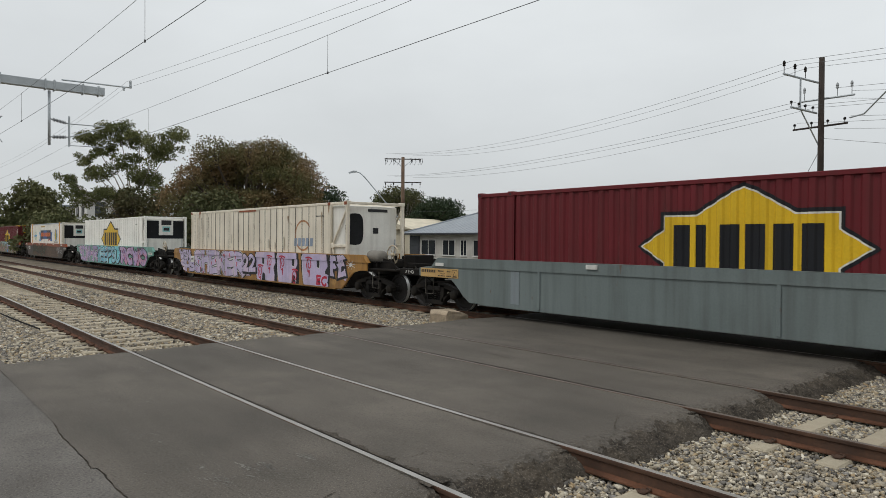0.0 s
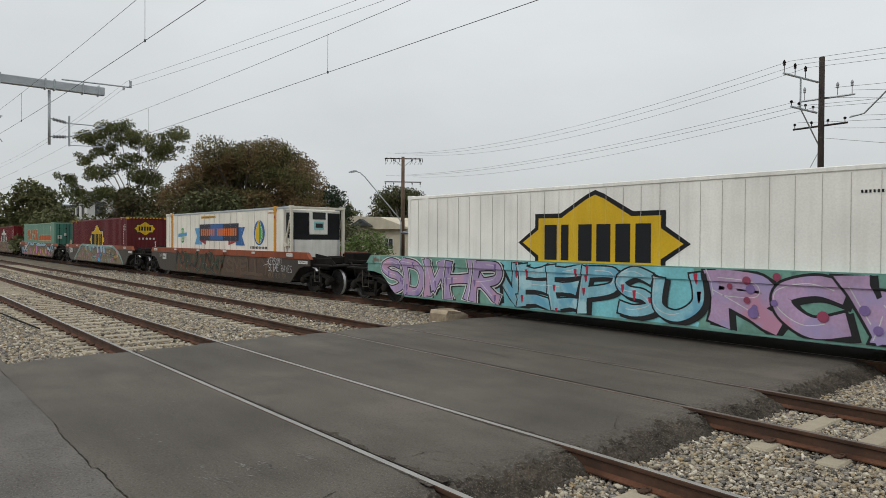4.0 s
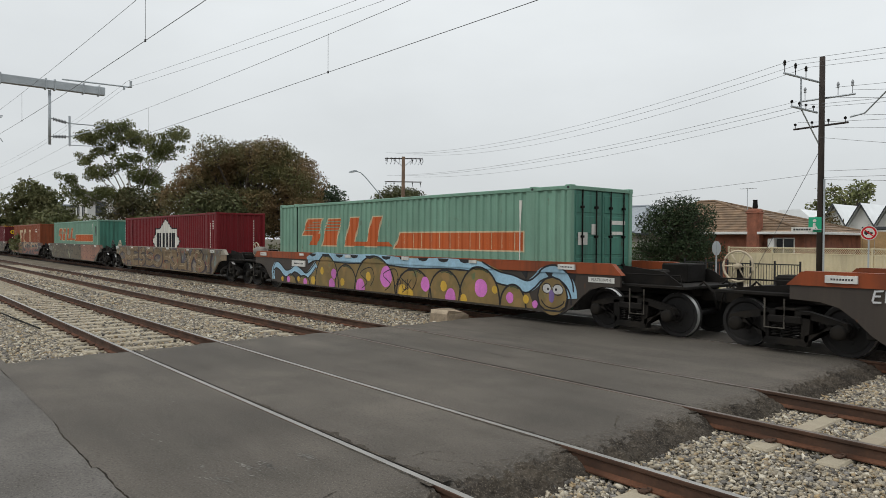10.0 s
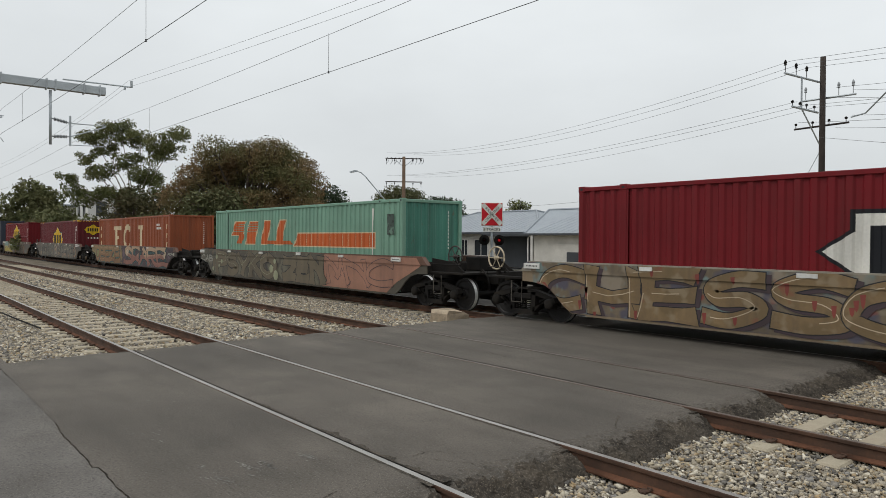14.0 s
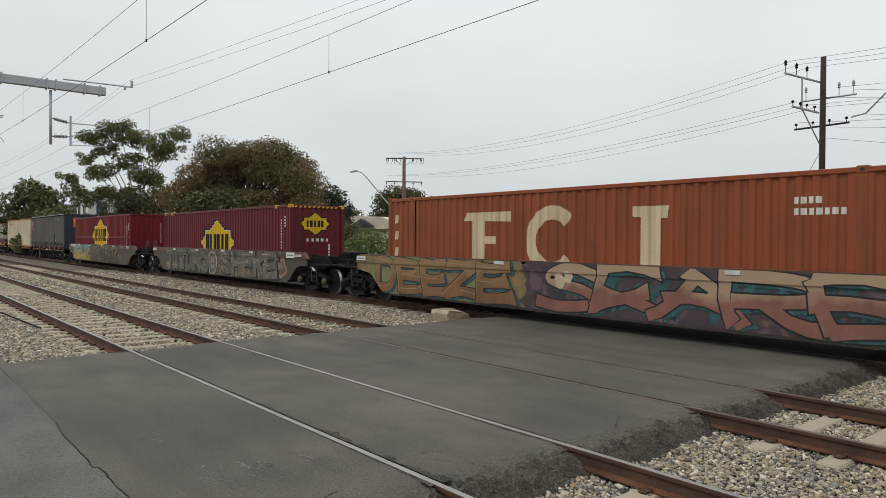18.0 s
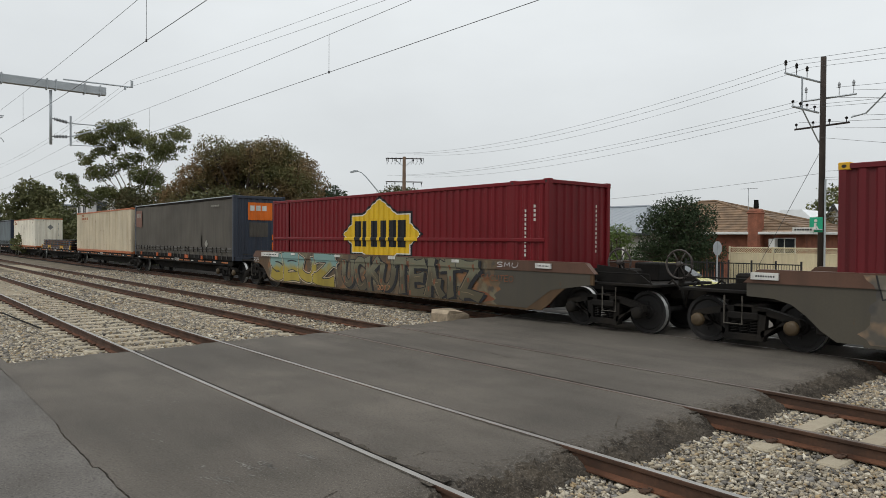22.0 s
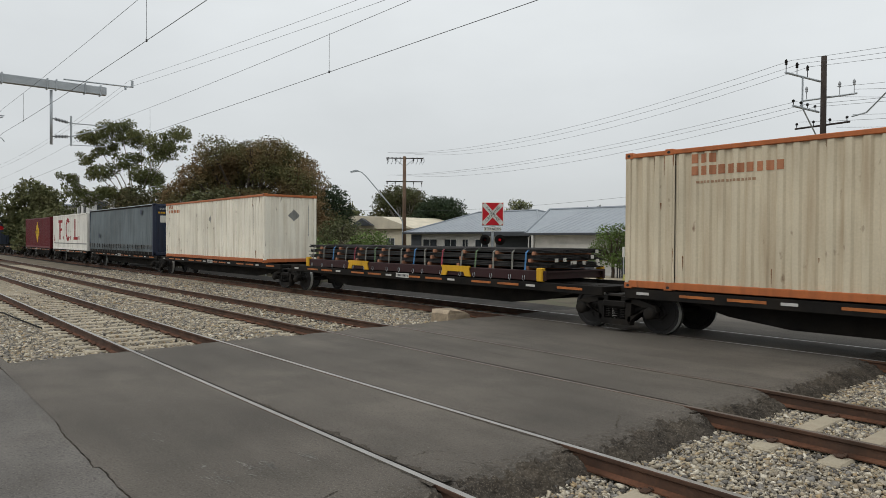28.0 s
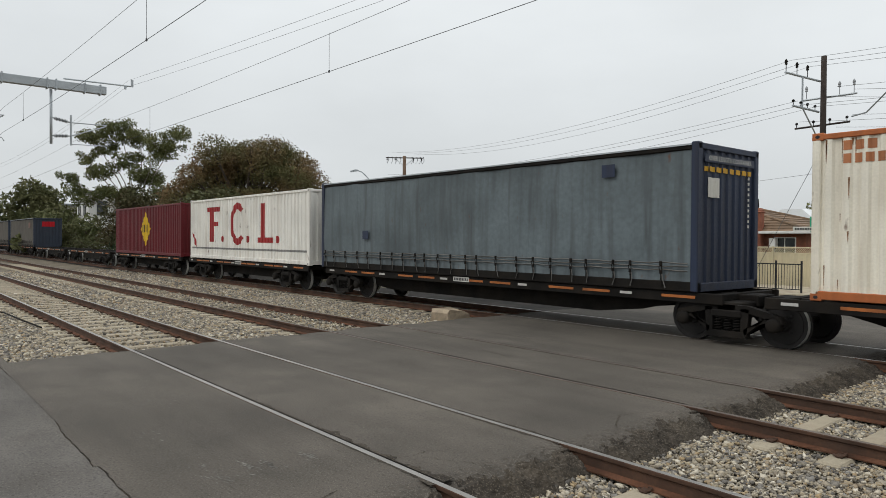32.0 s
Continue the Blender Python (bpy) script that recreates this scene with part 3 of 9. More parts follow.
def well_wagon(x, base, sill, label, wheel=(), left_plain=True, plates=(), ribs=(), rim=None, yellow=False, words="", tanks=(), left=9.05):
    w = on_train("well_wagon", x, 0, label, "freight wagon", "well wagons of the train")
    cut = 9.05 - left
    SHIFT[w.name] = cut
    out = ARCH + [(9.05, Z_SILL), (-left, Z_SILL)] + [(cut - a, b) for a, b in ARCH[::-1]]
    for k in (-1, 1):
        y0, y1 = sorted((k * W_HALF, k * (W_HALF - .05)))
        s = Shape().prism(out, y0, y1)
        s.box(-7.1 + cut, 7.1, min(k * W_HALF, k * (W_HALF - .16)), max(k * W_HALF, k * (W_HALF - .16)), Z_BOT - .04, Z_BOT + .03, .01)
        s.part("side_plate", base, w)
        y0, y1 = sorted((k * (W_HALF + .028), k * (W_HALF - .12)))
        s = Shape().prism([(-left - .05, Z_SILL), (9.1, Z_SILL), (8.85, Z_TOP), (-left + .2, Z_TOP)], y0, y1)
        s.box(-left + .25, 8.8, y0, y1, Z_TOP, Z_TOP + .012, .004)
        s.part("top_sill", sill, w)
    for r in ribs:
        Shape().box(r - .04, r + .04, -W_HALF - .03, -W_HALF, Z_BOT, Z_SILL, .006).part("rib", base, w)
    Shape().box(-7.1 + cut, 7.1, -W_HALF + .05, W_HALF - .05, .3, .37, .01).part("floor_pan", black_steel, w)
    for q in (-1, 1):
        before = set(w.children)
        s = Shape()
        s.box(min(q * 7.75, q * 10.3), max(q * 7.75, q * 10.3), -.5, .5, .84, 1.02, .02)
        s.box(min(q * 7.7, q * 7.85), max(q * 7.7, q * 7.85), -W_HALF + .05, W_HALF - .05, .4, 1.3, .02)
        s.box(min(q * 9.0, q * 10.5), max(q * 9.0, q * 10.5), -1.2, 1.2, 1.02, 1.08, .01)
        s.part("end_platform", black_steel, w)
        for k in (-1, 1):
            s = Shape().prism([(q * 8.9, 1.08), (q * 10.35, 1.08), (q * 9.9, 1.36 if q > 0 else 1.16), (q * 8.9, 1.46 if q > 0 else 1.24)], min(k * .95, k * .99), max(k * .95, k * .99))
            s.part("end_wing", black_steel, w)
        s = Shape().box(min(q * 10.2, q * 10.85), max(q * 10.2, q * 10.85), -.14, .14, .72, .98, .04)
        s.lathe([(0, -.12), (.13, -.12), (.13, .12), (0, .12)], (q * 10.8, 0, .85), "z", 12)
        s.part("coupler", black_steel, w)
        for k in (-.45, .5):
            s = Shape().tube([(q * 10.3, k, 1.0), (q * 10.5, k, 1.16), (q * 10.72, k, .95), (q * 10.8, k, .62)], .025, 6)
            s.part("air_hose", black_steel, w, "black rubber air hose", True)
        for k in (-1, 1):
            s = Shape()
            s.tube([(q * 9.2, k * 1.18, .98), (q * 9.2, k * 1.18, .45), (q * 9.55, k * 1.18, .45), (q * 9.55, k * 1.18, .98)], .018, 5)
            s.part("step_iron", grip_m, w)
        s = Shape()
        s.tube([(q * 9.1, -1.19, 1.3), (q * 10.4, -1.19, 1.3), (q * 10.45, -1.19, 1.08)], .016, 5)
        if q > 0:
            s.box(q * 9.15, q * 9.8, .1, .9, 1.08, 1.5, .03)
        s.box(min(q * 9.2, q * 9.6), max(q * 9.2, q * 9.6), -.7, -.2, 1.08, 1.38, .05)
        s.part("brake_gear", black_steel, w)
        bogie(w, q * 9.2, yellow)
        if q < 0 and cut:
            for o in w.children:
                if o not in before:
                    o.location.x += cut
    for q, y in tanks:
        s = Shape().lathe([(0, -.42), (.12, -.4), (.19, -.33), (.2, -.28), (.2, .28), (.19, .33), (.12, .4), (0, .42)], (q, y, 1.46), "x", 18)
        tk = s.part("air_tank", tank_m, w, "dusty grey air tank", True)
        for d in (-.2, .2):
            Shape().box(q + d - .03, q + d + .03, y - .16, y + .16, 1.08, 1.32, .01).part("tank_bracket", black_steel, tk)
    for hx, hy in wheel:
        hand_wheel(w, hx, hy, 1.52, rim or wheel_white)
        Shape().box(hx - .05, hx + .05, hy + .03, hy + .15, 1.06, 1.56, .02).part("brake_stand", black_steel, w)
    for px, pz, pw, ph in plates:
        s = Shape()
        y = side_surf(px, pz)
        s.box(px - pw / 2, px + pw / 2, y - .034, y + .004, pz - ph / 2, pz + ph / 2, .002)
        pl = s.part("sill_plate", white_plate, w)
        if pw > .35:
            bars = [rect(px + (i - 3.5) * pw * .09, px + (i - 3.5) * pw * .09 + pw * .055, pz - ph * .12, pz + ph * .12) for i in range(8)]
            t = laid_on(joined(*bars), lambda a, b: y - .038)
            tagged(t.part("stencil_marking", black_ink, pl), kind="stuff")
    if words:
        t = laid_on(moved(LETTERS["PLATFORM " + words], 8.55, 1.13, .72, .72), lambda a, b: -W_HALF - .016)
        Shape().box(8.2, 8.9, -W_HALF - .012, -W_HALF + .01, 1.07, 1.19, .002).part("platform_plate", white_plate, w)
        tagged(t.part("platform_lettering", black_ink, w), "black stencilled platform lettering", kind="stuff")
    return w


def flat_wagon(x0, x1, bogies, label, yellow=False, name="flat_wagon"):
    """Platform from x0 to x1 at deck height .98, with bogies at the given places."""
    xc, h = (x0 + x1) / 2, (x1 - x0) / 2
    w = on_train(name, xc, 0, label, "freight wagon", "flat wagons of the train")
    for k in (-1, 1):
        y0, y1 = sorted((k * 1.2, k * 1.12))
        s = Shape().box(-h + .3, h - .3, y0, y1, .76, .97, .012)
        s.part("side_sill", black_steel, w)
        y0, y1 = sorted((k * .7, k * .66))
        s = Shape().prism([(-h + 1.2, .8), (h - 1.2, .8), (h - 2.4, .5), (h - 3.6, .36), (-h + 3.6, .36), (-h + 2.4, .5)], y0, y1)
        s.part("fish_belly", black_steel, w)
    s = Shape()
    s.box(-h, h, -.35, .35, .7, .93, .02)
    for i in range(9):
        q = -h + .5 + (2 * h - 1) * i / 8
        s.box(q - .09, q + .09, -1.15, 1.15, .82, .95, .01)
    s.part("cross_frame", black_steel, w)
    n = 14
    for i in range(n):
        a = -h + .6 + (2 * h - 1.2) * i / n
        mt = (stripe_white, stripe_orange, stripe_orange)[i % 3]
        ln = .3 if i % 3 == 0 else .75
        Shape().box(a, a + ln, -1.208, -1.198, .85, .905, .002).part("reflector_strip", mt, w)
    s = Shape().box(-.45, .2, -1.212, -1.2, .83, .96, .003)
    pl = s.part("number_plate_panel", white_plate, w)
    STB = laid_on(joined(*[rect(-.4 + i * .065, -.36 + i * .065, .86, .93) for i in range(9)]), lambda a, b: -1.216)
    tagged(STB.part("stencil_marking", black_ink, pl), kind="stuff")
    for q in (-1, 1):
        s = Shape()
        s.box(q * (h + .35) - .4, q * (h + .35) + .4, -.13, .13, .66, .9, .04)
        s.part("coupler", black_steel, w)
    for b in bogies:
        bogie(w, b - xc, yellow)
    return w


stripe_white = stuff("white_reflector", (.55, .53, .5), .5, 0, .15, 20, 3, .03, GRIME, .3)
stripe_orange = stuff("orange_reflector", (.42, .13, .03), .5, 0, .25, 20, 3, .03, GRIME, .5)


# ---- containers ----
PITCH, DEPTH = .28, .036


def corr(u):
    """Depth of the pressed steel sheet at u metres along it."""
    q = (u / PITCH) % 1.0
    if q < .36:
        return 0.0
    if q < .5:
        return DEPTH * (q - .36) / .14
    if q < .86:
        return DEPTH
    return DEPTH * (1 - (q - .86) / .14)


def corr_breaks(a, z):
    out = []
    i0 = int(math.floor(a / PITCH)) - 1
    for i in range(i0, int(z / PITCH) + 2):
        for q in (0, .36, .5, .86):
            u = (i + q) * PITCH
            if a < u < z:
                out.append(u)
    return out


def sheet_side(L, z0, z1, y, k, mt, parent, flats=(), name="side_panel"):
    """A pressed side wall at y, facing k."""
    a, z = -L / 2 + .1, L / 2 - .1
    us = sorted(set([a] + corr_breaks(a, z) + [f + d for f in flats for d in (-.13, .13)] + [z]))
    s = Shape()
    for u, v in zip(us, us[1:]):
        mid = (u + v) / 2
        flat = any(abs(mid - f) < .13 for f in flats)
        d0, d1 = (0, 0) if flat else (corr(u + 1e-5), corr(v - 1e-5))
        s.add([(u, y - k * d0, z0), (v, y - k * d1, z0), (v, y - k * d1, z1), (u, y - k * d0, z1)], [(0, 1, 2, 3)])
    return s.part(name, mt, parent)


def sheet_end(W, z0, z1, x, k, mt, parent):
    a, z = -W / 2 + .1, W / 2 - .1
    us = [a] + corr_breaks(a, z) + [z]
    s = Shape()
    for u, v in zip(us, us[1:]):
        d0, d1 = corr(u + 1e-5), corr(v - 1e-5)
        s.add([(x - k * d0, u, z0), (x - k * d1, v, z0), (x - k * d1, v, z1), (x - k * d0, u, z1)], [(0, 1, 2, 3)])
    return s.part("end_panel", mt, parent)


def box_frame(c, L, W, H, mt, cast, posts=(), rail_mt=None, ends=(-1, 1)):
    """Corner posts, rails and castings."""
    rail_mt = rail_mt or mt
    for k in (-1, 1):
        y0, y1 = sorted((k * W / 2, k * (W / 2 - .09)))
        Shape().box(-L / 2 + .08, L / 2 - .08, y0, y1, H - .11, H - .015, .012).part("top_rail", rail_mt, c)
        Shape().box(-L / 2 + .08, L / 2 - .08, y0, y1, .02, .17, .012).part("bottom_rail", rail_mt, c)
    for q in (-1, 1):
        x0, x1 = sorted((q * L / 2, q * (L / 2 - .09)))
        Shape().box(x0, x1, -W / 2 + .08, W / 2 - .08, H - .11, H - .015, .012).part("top_rail", rail_mt, c)
        Shape().box(x0, x1, -W / 2 + .08, W / 2 - .08, .02, .17, .012).part("bottom_rail", rail_mt, c)
        for k in (-1, 1):
            y0, y1 = sorted((k * W / 2, k * (W / 2 - .14)))
            x0, x1 = sorted((q * L / 2, q * (L / 2 - .14)))
            Shape().box(x0, x1, y0, y1, .1, H - .1, .02).part("corner_post", mt, c)
    for px in [-L / 2 + .09, L / 2 - .09] + list(posts):
        for k in (-1, 1):
            for z in (.06, H - .06):
                y0, y1 = sorted((k * (W / 2 + .004), k * (W / 2 - .16)))
                s = Shape().box(px - .095, px + .095, y0, y1, z - .065, z + .067, .012)
                s.prism([(px + .04 * math.cos(a) , z + .03 * math.sin(a)) for a in [i * math.pi / 4 for i in range(8)]], k * (W / 2 + .006), k * (W / 2 - .0), m=1)
                s.part("corner_casting", [cast, black_ink], c)
    for px in posts:
        for k in (-1, 1):
            y0, y1 = sorted((k * (W / 2 - .005), k * (W / 2 - .05)))
            Shape().box(px - .09, px + .09, y0, y1, .1, H - .1, .015).part("lifting_post", mt, c)
    s = Shape()
    n = 40
    for i in range(n):
        a, b = -L / 2 + .09 + (L - .18) * i / n, -L / 2 + .09 + (L - .18) * (i + .5) / n
        d = -L / 2 + .09 + (L - .18) * (i + 1) / n
        s.add([(a, -W / 2 + .09, H - .03), (b, -W / 2 + .09, H - .05), (b, W / 2 - .09, H - .05), (a, W / 2 - .09, H - .03)], [(0, 1, 2, 3)])
        s.add([(b, -W / 2 + .09, H - .05), (d, -W / 2 + .09, H - .03), (d, W / 2 - .09, H - .03), (b, W / 2 - .09, H - .05)], [(0, 1, 2, 3)])
    s.part("roof_panel", rail_mt, c)
    Shape().box(-L / 2 + .1, L / 2 - .1, -W / 2 + .1, W / 2 - .1, .1, .16).part("floor", black_steel, c)


def doors(c, L, W, H, mt, bar_mt):
    """Two steel doors with locking bars at the +x end."""
    x = L / 2
    for q in (-1, 1):
        y0, y1 = sorted((q * .02, q * (W / 2 - .14)))
        s = Shape().box(x - .07, x - .03, y0, y1, .17, H - .12, .01)
        for i in range(5):
            z0 = .26 + i * (H - .4) / 5
            s.box(x - .035, x - .015, y0 + .06, y1 - .06, z0, z0 + (H - .4) / 5 - .08, .015)
        d = s.part("door", mt, c)
        for f in (.25, .75):
            y = y0 + (y1 - y0) * f
            t = Shape()
            t.tube([(x + .02, y, .1), (x + .02, y, H - .1)], .018, 8)
            for z in (.3, 1.0, 1.7, 2.4):
                t.box(x - .02, x + .045, y - .05, y + .05, z - .03, z + .03, .006)
            t.tube([(x + .03, y, 1.0), (x + .05, y + .3 * (1 if f < .5 else -1), .98)], .014, 6)
            t.part("locking_bar", bar_mt, d)


def container(xl, L, z, label, mt, top=None, H=2.896, posts=(), kind="ends", rail_mt=None, cast=None, name="shipping_container", cat="container", end_mt=None):
    """A steel box whose left end stands at xl."""
    W = 2.438
    H = (top - z) if top else H
    c = on_train(name, xl + L / 2, z, label, cat, "containers on the train")
    sheet_side(L, .15, H - .1, -W / 2 + .018, -1, mt, c, posts)
    sheet_side(L, .15, H - .1, W / 2 - .018, 1, mt, c, posts)
    sheet_end(W, .15, H - .1, -L / 2 + .03, -1, mt, c)
    if kind == "doors":
        doors(c, L, W, H, end_mt or mt, black_steel)
    else:
        sheet_end(W, .15, H - .1, L / 2 - .03, 1, end_mt or mt, c)
    box_frame(c, L, W, H, mt, cast or mt, posts, rail_mt)
    return c


SPLIT = {"lettering_bars": "lettering_bar", "faded_lettering_bars": "lettering_bar", "badge_bars": "badge_bar", "globe_gaps": "globe_gap", "emblem_bars": "emblem_bar"}


def pieces(flat):
    """The separate faces of a flat shape."""
    return [([flat[0][i] for i in f], [tuple(range(len(f)))]) for f in flat[1]]


def small(ob, name):
    """Rows of marks too fine to pick apart are stuff."""
    if name in ("code_marking", "small_code_marking", "stencil_marking", "hazard_marking", "panel_marking", "warning_marking", "door_label"):
        tagged(ob, kind="stuff")
    return ob


def on_side(c, L, flat, mt, name, lift=.006, label="", posts=()):
    """Paint laid on the near pressed side."""
    W = 2.438
    x0, x1 = min(v[0] for v in flat[0]), max(v[0] for v in flat[0])

    def surf(x, z):
        d = 0 if any(abs(x - f) < .13 for f in posts) else corr(x)
        return -W / 2 + .018 + d - lift
    if name in SPLIT:
        return [laid_on(f, surf, corr_breaks(x0, x1)).part(SPLIT[name], mt, c, label) for f in pieces(flat)]
    return small(laid_on(flat, surf, corr_breaks(x0, x1)).part(name, mt, c, label), name)


def on_flat(c, flat, mt, name, y, label=""):
    if name in SPLIT:
        return [laid_on(f, lambda x, z: y).part(SPLIT[name], mt, c, label) for f in pieces(flat)]
    return small(laid_on(flat, lambda x, z: y).part(name, mt, c, label), name)


def on_end(c, L, flat, mt, name, lift=.012, pressed=True, label=""):
    """Paint on the +x end; flat is (y, z)."""
    s = laid_on(flat, lambda u, z: (corr(u) if pressed else 0), corr_breaks(-1.2, 1.2) if pressed else ())
    s.v = [(L / 2 - .03 - d + lift, u, z) for u, d, z in s.v]
    return small(s.part(name, mt, c, label), name)


def emblem(scale=1.0, grow=0.0, w=1.0):
    """Star-cornered lozenge shape."""
    half = [(0, 1.02 + grow), (.22, .93 + grow), (.86 + grow * .3, .55 + grow), (1.5 + grow, .55 + grow), (1.5 + grow, .3 + grow * .4), (1.96 + grow * 1.4, 0)]
    right = half + [(x, -z) for x, z in half[-2::-1]]
    pts = right + [(-x, z) for x, z in right[-2:0:-1]]
    return poly(*[(x * scale * w, z * scale) for x, z in pts])


def bars(n, x0, x1, z0, z1, gap=.3, slant=0.0, notch=()):
    """A row of plain upright bars in place of a maker's lettering."""
    out, st = [], (x1 - x0) / n
    for i in range(n):
        a, b = x0 + i * st, x0 + (i + 1 - gap) * st
        d = slant * (z1 - z0)
        out.append(poly((a, z0), (b, z0), (b + d, z1), (a + d, z1)))
    return joined(*out)


def linked_emblem(c, L, x, z, fill, ink, scale=1.0, pressed=True, y=None, w=1.0, posts=()):
    outer, inner = moved(emblem(scale, .1, w), x, z), moved(emblem(scale, 0, w), x, z)
    if pressed:
        on_side(c, L, outer, ink, "emblem_border", .006, posts=posts)
        on_side(c, L, moved(emblem(scale, .032, w), x, z), wht_m, "emblem_edge", .008, posts=posts)
        on_side(c, L, inner, fill, "emblem_field", .010, posts=posts)
        for i in range(6):
            a = x + (-1.32 + .455 * i) * scale * w
            on_side(c, L, rect(a, a + (.2 if i == 1 else .34) * scale * w, z - .38 * scale, z + .4 * scale), ink, "emblem_bar", .014, posts=posts)
    else:
        on_flat(c, outer, ink, "emblem_border", y - .004)
        on_flat(c, inner, fill, "emblem_field", y - .008)
        for i in range(6):
            a = x + (-1.32 + .455 * i) * scale * w
            on_flat(c, rect(a, a + (.2 if i == 1 else .34) * scale * w, z - .38 * scale, z + .4 * scale), ink, "emblem_bar", y - .012)


red_m = paint("maroon_container_paint", (.125, .014, .018), .35, .0)
red_b = paint("red_container_paint", (.15, .007, .011), .22, .0)
rust_m = paint("rust_orange_container_paint", (.265, .07, .028), .35, .18)
teal_m = paint("teal_container_paint", (.175, .315, .235), .4, .12, dirt=(.1, .15, .11))
teal_end = paint("teal_green_end_paint", (.07, .215, .16), .5, .2)
beige_m = paint("cream_container_paint", (.6, .52, .38), .55, .16, dirt=(.27, .17, .085))
beige_w = paint("off_white_container_paint", (.84, .79, .67), .5, .16, dirt=(.33, .24, .14))
reefer_m = paint("beige_reefer_paint", (.72, .655, .54), .3, .15, dirt=(.17, .12, .07))
white_m = paint("white_reefer_paint", (.86, .84, .78), .16, .0, dirt=(.25, .2, .14))
lind_m = paint("white_insulated_paint", (.8, .76, .67), .2, .0, dirt=(.25, .2, .15))
yel_m = paint("yellow_emblem_paint", (.68, .43, .02), .12)
ink_m = paint("black_emblem_paint", (.012, .013, .016), .1)
wht_m = paint("white_emblem_paint", (.68, .66, .6), .3)
org_m = paint("orange_stripe_paint", (.5, .11, .03), .25)
crm_m = paint("cream_lettering_paint", (.6, .48, .31), .28)
redl_m = paint("red_lettering_paint", (.33, .03, .03), .3)
gry_m = stuff("grey_curtain", (.098, .088, .074), .85, 0, .22, 6, .5, .1, (.055, .05, .043), .45, True, spec=.25)
blu_m = stuff("blue_grey_curtain", (.115, .14, .15), .65, 0, .35, 9, .45, .15, (.05, .055, .056), .7, True, .1)
navy_m = paint("dark_navy_steel", (.03, .04, .07), .4)
slate_m = paint("dark_slate_steel", (.045, .055, .075), .35)
haz_y = paint("yellow_casting", (.6, .34, .03), .2)
unit_w = stuff("white_cooling_unit", (.74, .72, .66), .4, 0, .08, 20, 2, .03, (.3, .26, .2), .25, True)
badge_m = stuff("teal_badge", (.25, .5, .5), .5, 0, .1, 20, 2, .02)
grille = stuff("black_grille", (.008, .0085, .01), .85, 0, .3, 60, 4, .3)
orange_rail = paint("orange_container_rail", (.42, .13, .045), .35, .2)
steel_grey = paint("grey_cargo_frame", (.24, .235, .22), .4, .2)


